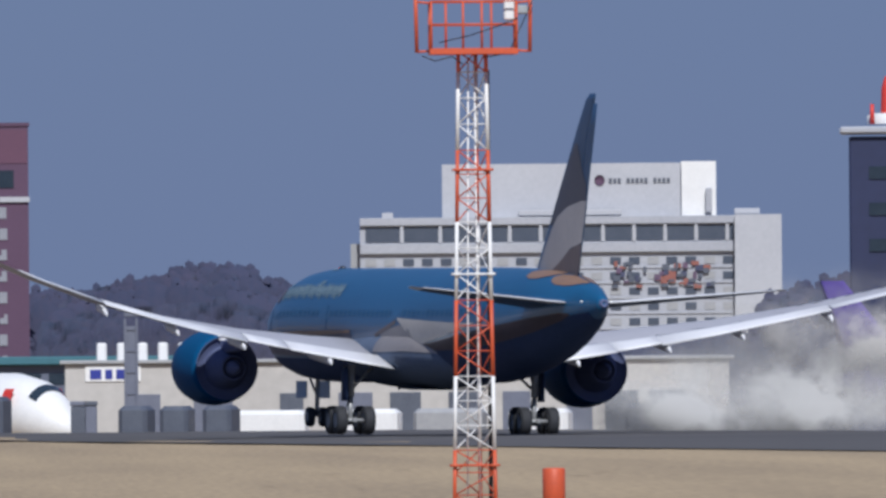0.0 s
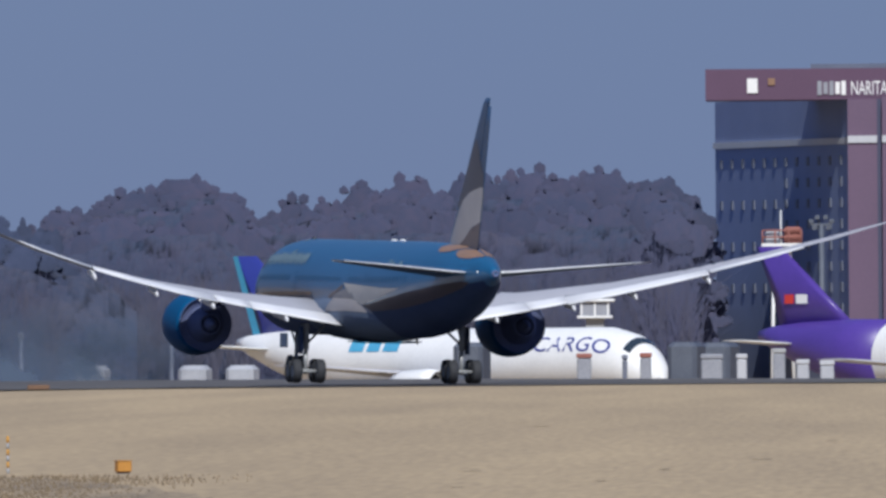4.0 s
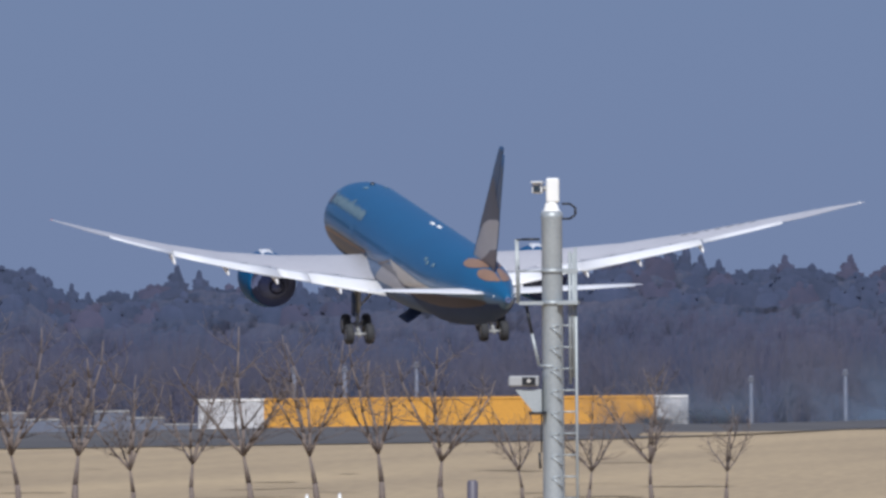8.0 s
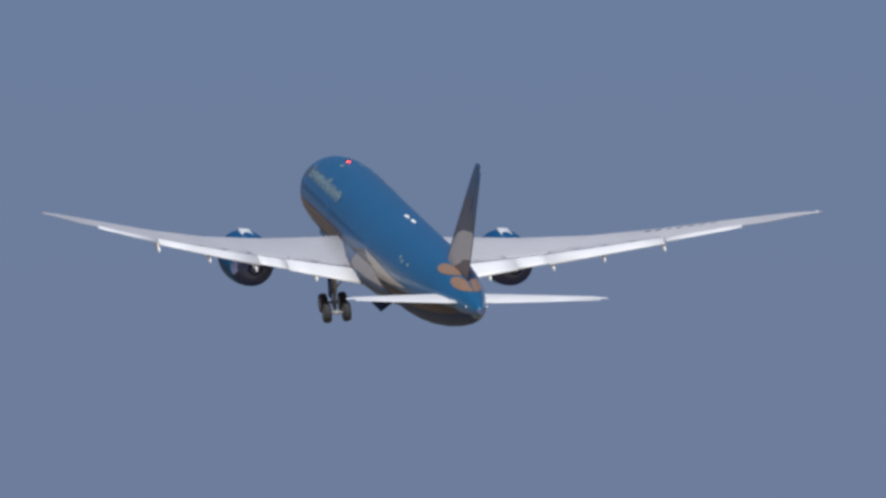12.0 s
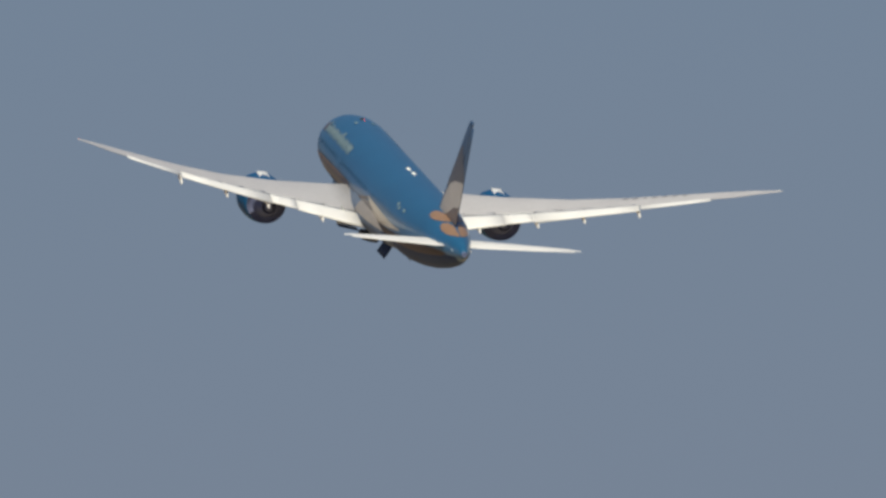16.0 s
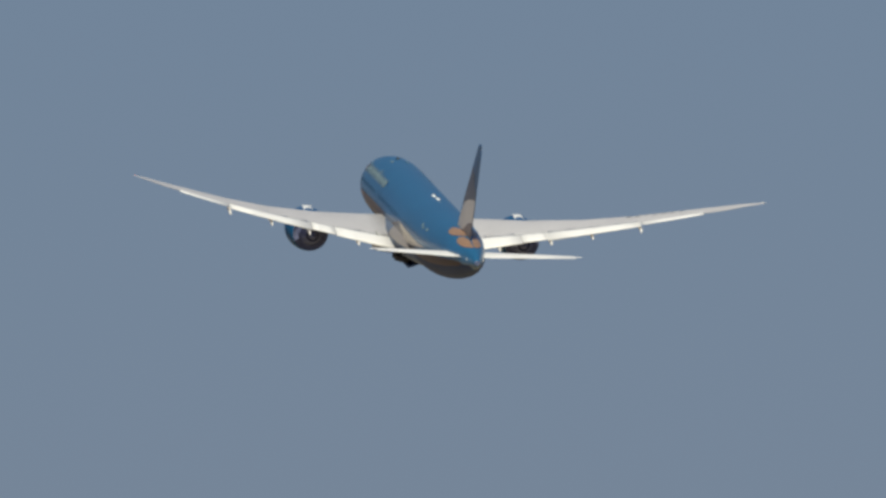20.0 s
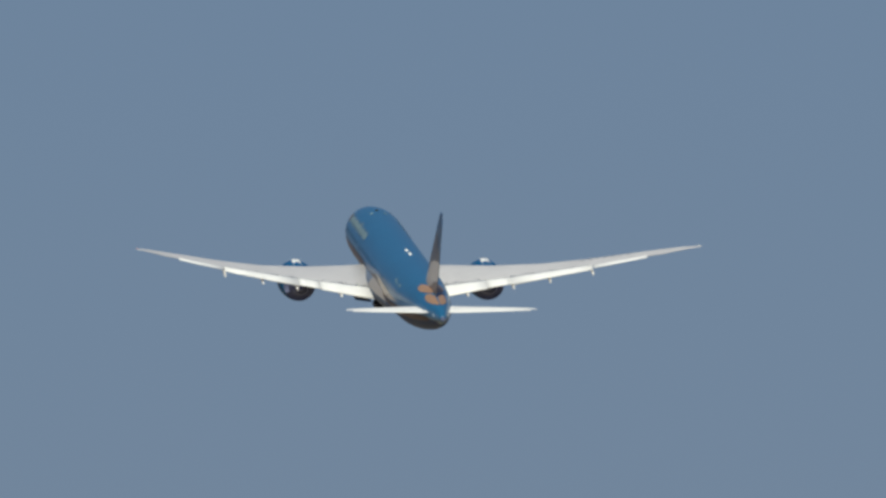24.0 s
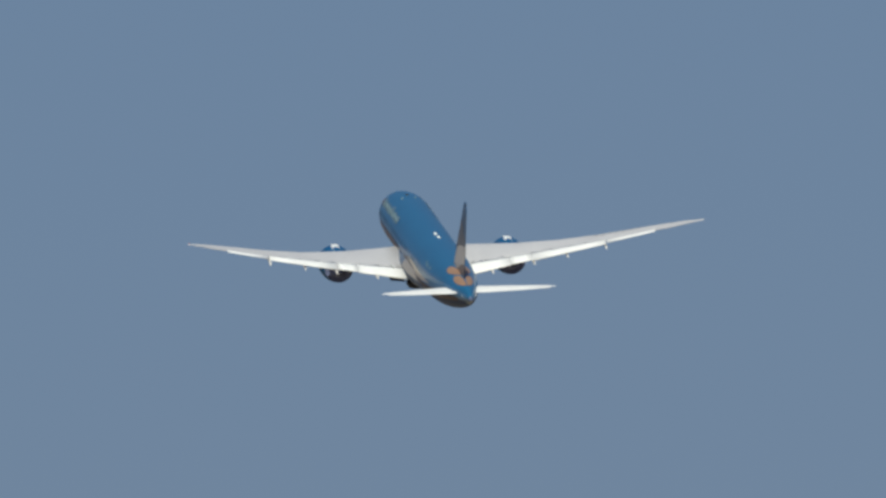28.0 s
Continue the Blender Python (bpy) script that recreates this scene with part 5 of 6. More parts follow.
# apron clutter: trucks, loaders, containers
def truck(az, d, long, body_mat, cab_mat, label, tall=2.6, rz=75):
    gz = ground_z(az, d)
    t = thing("apron_truck", bearing(az, d, gz), rz, label, "truck", "apron trucks")
    part("body", Geo().box((0, -0.8, 0.9 + tall / 2), (2.4, long, tall), bev=0.35), body_mat, t)
    c = part("cab", Geo().box((0, long / 2 + 0.4, 1.75), (2.3, 1.7, 2.1), bev=0.18), cab_mat, t)
    part("windscreen", Geo().box((0, long / 2 + 1.26, 2.15), (2.0, 0.05, 0.8)), GLASS, c)
    part("chassis", Geo().box((0, 0, 0.75), (1.0, long + 1.4, 0.3)), DARK, t)
    for y in (-long / 2 + 0.4, long / 2 + 0.2):
        for x in (-1.05, 1.05):
            part("tyre", wheel_geo(0.48, 0.32), RUBBER, t, "", Matrix.Translation((x, y, 0.48)))


rnd = random.Random(21)
for k, (xm, dd, m1, m2, lb) in enumerate([(-115, 2050, SLATE, SLATE, "slate-grey tow truck on the apron"), (45, 2050, SLATE, SLATE, "slate-grey box truck on the apron"), (285, 2055, SLATE, SLATE, "slate-grey tow truck on the apron"), (540, 2080, SLATE, SLATE, "slate-grey loader on the apron"), (612, 2100, SLATE, GREYWALL, "slate-grey box truck on the apron"), (690, 2090, SLATE, SLATE, "slate-grey loader on the apron"), (760, 2120, WHITE, WHITE, "white box truck on the apron"), (930, 2080, WHITE, WHITE, "white box truck on the apron"),
    (1080, 2060, GREYWALL, DARK, "grey box truck on the apron"), (1240, 2100, WHITE, DARK, "white box truck on the apron"), (1435, 2060, SLATE, SLATE, "slate-grey box truck on the apron"),
    (-530, 2060, SLATE, SLATE, "slate-grey box truck on the apron"), (-470, 2075, SLATE, GREYWALL, "slate-grey box truck on the apron"), (-910, 2040, SLATE, SLATE, "slate-grey box truck on the apron"), (-1594, 2080, HOTELWHITE, HOTELGREY, "short white van on the apron"), (-1414, 2100, HOTELGREY, HOTELGREY, "short white van on the apron"), (-1330, 2110, HOTELGREY, HOTELGREY, "short pale grey van on the apron")]):
    truck(xm / 784, dd, rnd.uniform(4.5, 7) if xm > -1000 else 2.4, m1, m2, lb, (5.4 if xm < 300 else 4.6) if m1 is SLATE else 4.2 if xm > -1000 else 3.7, 172 if m1 is SLATE else 75)

# low carts and tractors that stand before the parked freighters
for xm, w, up, body_mat, top_mat, lb in ((-483, 1.7, 0.6, BLIND, BLIND, "pale grey covered baggage cart on the apron"), (-430, 0.8, 0.6, HOTELWHITE, HOTELWHITE, "narrow white cargo trolley on the apron"), (-364, 1.0, 1.0, BLIND, GREYWALL, "tall pale grey catering trolley on the apron"), (-322, 1.0, 0.1, HOTELGREY, HOTELWHITE, "small white tractor on the apron"), (-279, 1.1, 0.0, HOTELGREY, HOTELWHITE, "small white tractor on the apron"), (-709, 1.15, 0.75, BLIND, OCHRERED, "small grey tractor with a dull red roof"), (-600, 0.9, 0.75, BLIND, OCHRERED, "small grey tractor with a dull red roof"), (-637, 0.4, 0.6, MASTGREY, MASTGREY, "narrow grey trolley on the apron"), (440, 1.3, 0.9, SLATE, MASTGREY, "dark grey baggage cart on the apron"), (460, 1.1, 0.9, MASTGREY, SLATE, "dark grey baggage cart on the apron")):
    az, dd = xm / 784, 2030
    gz = ground_z(az, dd)
    t = thing("apron_cart", bearing(az, dd, gz), -az, lb, "cart", "apron carts")
    hh = up - gz
    part("body", Geo().box((0, 0, 0.4 + (hh - 0.8) / 2), (w, 1.8, hh - 0.8), bev=0.1), body_mat, t)
    part("roof", Geo().box((0, 0, hh - 0.2), (w + 0.1, 1.9, 0.4), bev=0.08), top_mat, t)
    for s in (-0.36, 0.36):
        part("tyre", wheel_geo(0.3, 0.2), RUBBER, t, "", Matrix.Translation((s * w, -0.7, 0.3)))

# a thick grey lamp pylon beside the halls
az, dd = 533 / 784, 2380
t = thing("apron_pylon", bearing(az, dd, ground_z(az, dd)), -az, "thick blue-grey lamp pylon beside the cargo hall", "pylon")
hp = 3.5 + 88 * dd / 44915 - ground_z(az, dd)
for sx in (-0.55, 0.55):
    part("column", Geo().box((sx, 0, hp / 2), (0.22, 0.3, hp), bev=0.03), MASTGREY, t)
for k in range(7):
    part("crosspiece", Geo().box((0, 0, hp * (k + 0.5) / 7), (0.9, 0.2, 0.14)), MASTGREY, t)
part("infill_panel", Geo().box((0, 0.05, hp * 0.55), (0.88, 0.08, hp * 0.8)), MASTGREY, t)
part("head_frame", Geo().box((0, 0, hp + 0.5), (1.3, 0.5, 0.7), bev=0.08), MASTGREY, t)

# row of yellow and white site containers
def container(w, h):
    ge = Geo().box((0, 0, h / 2), (w, 2.4, h), bev=0.05)
    n = int(w / 0.5)
    for k in range(n):
        ge.box((-w / 2 + (k + 0.5) * w / n, -1.22, h / 2), (w / n * 0.5, 0.06, h - 0.5))
    return ge


DC = 2100.0
unit = 38.0 / 13
cy, cw = container(unit - 0.06, 2.9).mesh("box", YELLOW), container(unit - 0.06, 2.9).mesh("box", HOTELWHITE)
x0 = bearing(-3097 / 784, DC)
gzc = ground_z(-3.35, DC)
for lvl in (0, 1):
    for k in range(15):
        az = (-3097 + (k + 0.5) * 57.6) / 784
        wt = k < 2 or k >= 14
        t = thing("site_container", bearing(az, DC, gzc + lvl * 2.9), -az, ("white" if wt else "yellow") + " stacked site container beside the airfield", "container", "site containers")
        part("box", cw if wt else cy, WHITE, t)
        part("lintel", Geo().box((0, -1.24, 2.78), (unit - 0.2, 0.08, 0.16)), WHITE if wt else YELLOW, t)

# boxes are added to fill a pale hazy band beside the containers
for k in range(7):
    az = (-3097 - (k + 0.5) * 62) / 784
    t = thing("storage_box", bearing(az, DC + 30, ground_z(az, DC + 30)), -az, "added storage box tinted for haze beside the airfield", "container", "storage boxes")
    part("box", Geo().box((0, 0, 1.9 + 0.3 * (k % 3)), (unit + 0.1, 2.4, 3.8 + 0.6 * (k % 3)), bev=0.06), PALEBOX, t)
    part("roof_edge", Geo().box((0, 0, 3.86 + 0.6 * (k % 3)), (unit + 0.14, 2.5, 0.12)), GREYWALL, t)
for xm, dd, hh in ((-287, 3000, 22), (-72, 3000, 22), (115, 2950, 20), (-1439, 2300, 7.5), (-1705, 2300, 7.6), (-1953, 2300, 7.9), (-2120, 2300, 7.5), (-2929, 2400, 9.0), (-2839, 2400, 9.0), (-2712, 2400, 9.3), (300, 2500, 9)):
    az = xm / 784
    t = thing("light_mast", bearing(az, dd, ground_z(az, dd)), -az, "tall grey floodlight mast on the apron", "light mast", "light masts")
    tall = hh > 12
    part("mast", Geo().lathe((0, 0, 0), [(0, 0.42 if tall else 0.24), (hh, 0.3 if tall else 0.16), (hh, 0.01)], 12, "Z"), SLATE if tall else MASTGREY, t)
    part("lamp_frame", Geo().box((0, 0, hh - 0.1), (2.6 if tall else 0.55, 0.5, 0.3), bev=0.04), SLATE if tall else MASTGREY, t)
    for s, up in ((-1.2, 0.3), (-0.5, 0.75), (0.5, 0.75), (1.2, 0.3), (-0.8, -0.5), (0.8, -0.5)) if tall else ((0.0, 0.15),):
        part("lamp_head", Geo().box((s, -0.15, hh + up), (0.6 if tall else 0.4, 0.4, 0.5 if tall else 0.3), bev=0.06), SLATE if tall else MASTGREY, t)
# an added board stands for a low orange-brown shape of unclear kind
t = thing("orange_board", stand(-1675 / 784, 1480), 2, "low dim orange board beside the runway", "sign")
part("board", Geo().box((0, 0, 0.38), (1.3, 0.12, 0.34), bev=0.05), DIMORANGE, t)
for x in (-0.45, 0.45):
    part("leg", Geo().box((x, 0, 0.11), (0.1, 0.1, 0.22)), DARK, t)
az = -3668 / 784
t = thing("striped_mast", bearing(az, 1900, ground_z(az, 1900)), 0, "slim red and white banded mast", "mast")
zz = ground_z(az, 1900)
hm = 3.5 + 100 * 1900 / 44915 - zz
for k in range(7):
    part("band", Geo().tube((0, 0, hm * k / 7), (0, 0, hm * (k + 1) / 7), 0.2, n=10), REDPAINT if k % 2 == 0 else WHITE, t)
part("tip", Geo().tube((0, 0, hm), (0, 0, hm + 0.8), 0.06, 0.03), REDPAINT, t)

# red and white antenna frame on a stand, and a glazed watch cabin
az, dd = -357 / 784, 2620
gz = ground_z(az, dd)
t = thing("antenna_stand", bearing(az, dd, gz), 0, "dull red and white antenna frame on a steel stand", "antenna")
top = 3.5 + 128 * dd / 44915 - gz
part("stand", Geo().tube((-1.2, 0, 0), (-0.8, 0, top), 0.18).tube((1.2, 0, 0), (0.8, 0, top), 0.18), WHITE, t)
part("deck", Geo().box((0, 0, top), (4.2, 2.4, 0.3)), WHITE, t)
ge = Geo()
for s in (-2, -0.7, 0.7, 2):
    ge.tube((s, -1, top), (s, -1, top + 1.5), 0.09)
ge.tube((-2, -1, top + 1.5), (2, -1, top + 1.5), 0.09).tube((-2, -1, top + 0.8), (2, -1, top + 0.8), 0.09)
part("frame", ge, OCHRERED, t, "dull red railing")
part("cabinet", Geo().box((1.1, 0, top + 1.0), (1.8, 1.4, 1.7), bev=0.2), OCHRERED, t)
part("cabinet", Geo().box((-1.0, 0, top + 0.8), (1.4, 1.2, 1.2), bev=0.1), HOTELGREY, t)
part("rod", Geo().tube((-0.1, 0, top), (-0.1, 0, top + 3.6), 0.12, 0.05), WHITE, t)
az, dd = -689 / 784, 2300
gz = ground_z(az, dd)
t = thing("watch_cabin", bearing(az, dd, gz), 0, "small white glazed watch cabin on a stand", "cabin")
top = 3.96 - gz
part("stand", Geo().box((0, 0, (top - 0.4) / 2), (1.6, 1.6, top - 0.4)), GREYWALL, t)
part("floor", Geo().box((0, 0, top - 0.3), (3.2, 3.0, 0.25), bev=0.05), WHITE, t)
# matt pale panes hold the glass's reflection in their colour
part("glazing", Geo().box((0, 0, top + 0.45), (2.7, 2.5, 1.2), bev=0.05), BLIND, t, "pale glazing with its reflection painted in")
part("roof", Geo().box((0, 0, top + 1.2), (3.6, 3.2, 0.3), bev=0.08), WHITE, t)
for s in (-1.2, 0, 1.2):
    part("mullion", Geo().box((s, -1.27, top + 0.45), (0.16, 0.08, 1.2)), WHITE, t)


# ---- far buildings ----
def red_hotel():
    d = 3590.0
    k = d / 44915
    X = lambda x: (x - 716) * k
    Z = lambda y: 3.5 + (540.5 - y) * k
    azm = (716 - 784) / 784
    gz = ground_z(azm, d)
    t = thing("red_hotel", bearing(azm, d), -azm, "large red-brick hotel with rows of small white windows", "hotel")

    def vol(name, x0, x1, y0, y1, f, b, m, label="", base=None):
        z1, z0 = Z(y0), (Z(y1) if y1 is not None else gz)
        return part(name, Geo().box(((X(x0) + X(x1)) / 2, (f + b) / 2, (z0 + z1) / 2), (X(x1) - X(x0), b - f, z1 - z0)), m, t, label)

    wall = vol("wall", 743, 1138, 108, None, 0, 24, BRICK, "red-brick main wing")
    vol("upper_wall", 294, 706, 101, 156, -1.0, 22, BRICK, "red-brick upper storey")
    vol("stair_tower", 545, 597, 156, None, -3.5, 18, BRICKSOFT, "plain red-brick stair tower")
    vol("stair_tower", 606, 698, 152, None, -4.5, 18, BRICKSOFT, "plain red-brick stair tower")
    # slit and link take the dark copy for the shade between the towers
    vol("recessed_wall", 596, 607, 156, None, -2.6, 18, BRICKSHADE)
    vol("glazed_link", 597, 748, 110, None, 3.0, 18, BRICKSHADE, "recessed glazed link toned dark for shade")
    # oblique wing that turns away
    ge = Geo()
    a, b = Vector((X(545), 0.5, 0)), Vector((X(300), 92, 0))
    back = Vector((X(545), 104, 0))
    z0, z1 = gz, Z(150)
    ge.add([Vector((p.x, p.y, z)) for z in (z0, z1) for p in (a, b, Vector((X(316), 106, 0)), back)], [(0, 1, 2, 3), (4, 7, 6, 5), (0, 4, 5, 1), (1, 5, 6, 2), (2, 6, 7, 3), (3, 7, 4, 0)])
    ob = part("side_wing", ge, WINGTILE, t, "side wing toned for hazy shade")
    way = (b - a).normalized()
    nor = Vector((way.y, -way.x, 0))
    if nor.y > 0:
        nor = -nor
    rot = Matrix(((way.x, nor.x, 0, 0), (way.y, nor.y, 0, 0), (0, 0, 1, 0), (0, 0, 0, 1)))
    ln = (b - a).length
    wm = Geo().box((0, 0.0, 0), (1.4, 0.3, 1.3)).mesh("window", MASTGREY)
    for r in range(8):
        for c in range(12):
            u = (c + 0.6) * ln / 12.2
            p = a + way * u + nor * 0.05
            if c > 5 and r % 2:
                continue
            part("window", wm, MASTGREY, ob, "", Matrix.Translation((p.x, p.y, Z(263 + 37.5 * r))) @ rot)
    ge = Geo().box((0, 0, 0), (ln, 0.5, 0.9))
    p = a + way * ln / 2 + nor * 0.1
    part("string_course", ge, CONCRETE, ob, "", Matrix.Translation((p.x, p.y, Z(229))) @ rot)
    for x0, x1, f in ((545, 597, -3.62), (606, 698, -4.62)):
        part("string_course", Geo().box(((X(x0) + X(x1)) / 2, f, Z(227)), (X(x1) - X(x0), 0.3, 1.0)), HOTELWHITE, t, "white string course")
    part("string_course", Geo().box(((X(743) + X(1138)) / 2, -0.12, Z(240)), (X(1138) - X(743) + 0.3, 0.35, 0.75)), HOTELGREY, wall, "pale string course")
    part("string_course", Geo().box(((X(1090) + X(1138)) / 2, -0.2, Z(240)), (X(1138) - X(1090) + 0.3, 0.4, 0.7)), HOTELWHITE, wall)
    part("glass_band", Geo().box(((X(745) + X(1112)) / 2, -0.03, Z(204)), (X(1112) - X(745), 0.2, 2.5)), GLASS, wall, "dark band of restaurant glass")
    for x0, x1 in ((745, 750), (767, 777), (800, 807), (829, 834), (858, 866), (884, 896), (906, 912), (940, 962), (968, 1001), (1003, 1030), (1062, 1082)):
        part("curtain", Geo().box(((X(x0) + X(x1)) / 2, -0.16, Z(204)), (X(x1) - X(x0), 0.1, 2.3)), MINT, wall, "pale mint curtain")
    wm = Geo().box((0, 0, 0), (1.15, 0.16, 1.5)).add([Vector((x, -0.1, z)) for x, z in ((-0.62, -0.86), (0.62, -0.86), (0.62, -0.78), (-0.62, -0.78))], [(0, 1, 2, 3)]).mesh("window", BLIND)
    wd = Geo().box((0, 0, 0), (1.15, 0.1, 1.5)).mesh("window", HOTELGLASS)
    wh2 = Geo().box((0.2, 0, 0), (0.75, 0.16, 1.5)).box((-0.35, 0, -0.4), (0.4, 0.15, 0.7)).mesh("window", BLIND)
    wh3 = Geo().box((0, 0, -0.35), (1.1, 0.16, 0.8)).box((0.3, 0, 0.3), (0.5, 0.15, 0.6)).mesh("window", BLIND)
    rr = random.Random(2)
    for r in range(9):
        for c, x in enumerate((767, 796, 825, 855, 885, 919, 951, 985, 1020, 1055, 1092)):
            q = rr.random()
            o = part("window", wm if q < 0.62 else wh2 if q < 0.8 else wh3 if q < 0.92 else wd, BLIND, wall, "", Matrix.Translation((X(x) + rr.uniform(-0.06, 0.06), -0.06, Z(263 + 37.5 * r))))
    for r in (1, 4, 6):
        for x in (760, 863, 1003):
            part("balcony_ledge", Geo().box((X(x), -0.35, Z(263 + 37.5 * r + 9)), (2.9, 0.7, 0.75), bev=0.05), HOTELGREY, wall, "pale window ledge")
    part("emblem", Geo().box((X(377), -1.12, Z(131)), (1.5, 0.2, 2.1), bev=0.05), WHITE, t, "white square emblem")
    part("emblem", Geo().box((X(411), -1.12, Z(124)), (1.0, 0.2, 1.0), bev=0.05), GOLD, t)
    for j in range(5):
        part("sign_letter_bar", Geo().box((X(496 + 10.6 * j), -1.12, Z(136)), (0.62, 0.2, 2.0 - 0.3 * (j % 2)), bev=0.03), BLIND if j < 3 else WHITE, t, "pale roof lettering bar")
    cu = bpy.data.curves.new("word", "FONT")
    cu.body, cu.resolution_u, cu.extrude = "NARITA", 2, 0.04
    ob = bpy.data.objects.new("word", cu)
    me = bpy.data.meshes.new_from_object(ob)
    bpy.data.objects.remove(ob)
    xs, ys = [v.co.x for v in me.vertices], [v.co.y for v in me.vertices]
    for v in me.vertices:
        u, w = (v.co.x - min(xs)) / (max(xs) - min(xs)), (v.co.y - min(ys)) / (max(ys) - min(ys))
        v.co = Vector((X(552) + u * (X(616) - X(552)), -1.14 - 1.5 * v.co.z, Z(148) + w * (Z(124) - Z(148))))
    me.materials.append(WHITE)
    part("roof_lettering", me, WHITE, t, "white roof lettering")
    part("roof_screen", Geo().box(((X(480) + X(733)) / 2, 8, Z(98)), (X(733) - X(480), 8, 0.9)), PALEBOX, t, "pale blue-grey roof screen")
    part("parapet", Geo().box(((X(743) + X(1138)) / 2, 12, Z(107)), (X(1138) - X(743) + 0.4, 24.4, 0.5)), BRICK, wall)
    for x0, x1, m in ((745, 800, BRICK), (800, 830, BRICKRED), (832, 845, BRICKSOFT), (960, 1030, BRICKRED), (1032, 1046, BRICKSOFT), (1048, 1136, BRICKRED)):
        part("tile_panel", Geo().box(((X(x0) + X(x1)) / 2, -0.03, Z(146)), (X(x1) - X(x0), 0.12, Z(116) - Z(176))), m, wall)


red_hotel()


def white_hotel():
    d = 4400.0
    k = d / 44915
    X = lambda x: (x - 1010) * k
    Z = lambda y: 3.5 + (647 - y) * k
    azm = (1010 - 784 + 1087) / 784
    gz = ground_z(azm, d)
    t = thing("white_hotel", bearing(azm, d), -azm, "broad white hotel with a tall blank upper block and window bands", "hotel")

    def vol(name, x0, x1, y0, y1, f, b, m, label=""):
        z1, z0 = Z(y0), (Z(y1) if y1 is not None else gz)
        return part(name, Geo().box(((X(x0) + X(x1)) / 2, (f + b) / 2, (z0 + z1) / 2), (X(x1) - X(x0), b - f, z1 - z0)), m, t, label)

    wall = vol("wall", 637, 1300, 385, None, 0, 20, HOTELGREY, "pale lower block")
    vol("end_wall", 1300, 1383, 384, None, -3, 21, HOTELWHITE, "blank white end wall")
    up = vol("upper_block", 783, 1207, 291, 386, 3, 18, HOTELWHITE, "blank white upper block")
    # the whiter paint here stands for the block's brighter sunlit side
    vol("sunlit_block_end", 1207, 1268, 289, 386, 1.5, 18.2, WHITE)
    vol("stair_core", 620, 640, 430, None, 4, 18, GREYWALL)
    for x0, x1, y in ((918, 1100, 378), (676, 696, 381), (1300, 1345, 378)):
        part("roof_plant", Geo().box(((X(x0) + X(x1)) / 2, 1.2, Z(y)), (X(x1) - X(x0), 2.4, 1.0), bev=0.1), HOTELWHITE, t, "white roof plant")
    part("flue", Geo().box((X(1255), 0.6, Z(358)), (1.1, 1.1, 4.2), bev=0.1), HOTELGREY, t)
    x = 647
    while x < 1296:
        w = 60 if x < 820 else 47
        part("glass_bay", Geo().box((X(x + w / 2), -0.05, Z(415)), (w * k, 0.3, 2.5)), HOTELGLASS, wall, "dark glazed bay")
        part("fin_wall", Geo().box((X(x + w + 4), -0.3, Z(415)), (0.5, 0.6, 2.9)), HOTELWHITE, wall)
        x += w + 8
    part("band", Geo().box(((X(637) + X(1300)) / 2, -0.4, Z(440)), (X(1300) - X(637), 0.8, 1.7), bev=0.05), HOTELGREY, wall, "pale projecting band")
    part("eave", Geo().box(((X(637) + X(1300)) / 2, -0.4, Z(392)), (X(1300) - X(637), 0.8, 1.3), bev=0.05), HOTELGREY, wall)
    wm = Geo().box((0, 0, 0), (1.9, 0.2, 1.25)).mesh("window", HOTELGLASS)
    wf = Geo().box((0, 0, 0), (1.9, 0.2, 1.25)).mesh("window", GREYWALL)
    rr = random.Random(6)
    for r in range(8):
        for c in range(20):
            xx = 656 + c * 33.3
            o = part("window", wm if rr.random() < 0.6 else wf, GLASS, wall, "", Matrix.Translation((X(xx), -0.03, Z(464 + 27 * r))))
        part("floor_ledge", Geo().box(((X(637) + X(1300)) / 2, -0.12, Z(464 + 27 * r + 12)), (X(1300) - X(637), 0.24, 0.3)), HOTELGREY, wall)
    part("emblem", Geo().lathe((X(1062), 2.85, Z(321)), [(-0.1, 0.9), (0.1, 0.9), (0.1, 0.02)], 16), BRICK, t, "round dark red emblem")
    x = 1078
    for kk in range(14):
        if kk not in (3, 9):
            part("sign_letter_bar", Geo().box((X(x + 3), 2.85, Z(322)), (0.5, 0.2, 0.85 - 0.12 * (kk % 2))), SLATE, t, "dark lettering bar")
        x += 7.9
    for x0, x1, n in ((1086, 1142, 16), (1160, 1262, 34)):
        for _ in range(n):
            xx, yy = rr.uniform(x0, x1), rr.uniform(468, 512)
            part("banner_piece", Geo().box((X(xx), -0.5 - rr.uniform(0, 0.1), Z(yy)), (rr.uniform(0.5, 1.4), 0.06, rr.uniform(0.4, 1.2)), bev=0.1), rr.choice((OCHRERED, BRICKSHADE, SLATE, SLATE, BRICKSOFT, OCHRERED)), wall, "piece of a coloured window banner")


white_hotel()
az, d = 1890 / 784, 2800
k = d / 44915
gz = ground_z(az, d)
t = thing("control_tower", bearing(az, d), -az, "dark blue airport tower with a white rim and red aerial", "tower")
zt = 3.5 + (647 - 248) * k
part("shaft", Geo().box((0, 5, (gz + zt) / 2), (10.4, 10, zt - gz), bev=0.2), NAVYTOWER, t, "dark blue shaft")
part("cornice", Geo().box((0, 5, zt + 0.7), (12.4, 12, 0.8), bev=0.2), HOTELGREY, t, "pale rim")
part("drum", Geo().lathe((0, 5, zt + 1.4), [(0, 3.2), (0.9, 3.2), (1.2, 2.6), (1.2, 0.1)], 20, "Z"), WHITE, t)
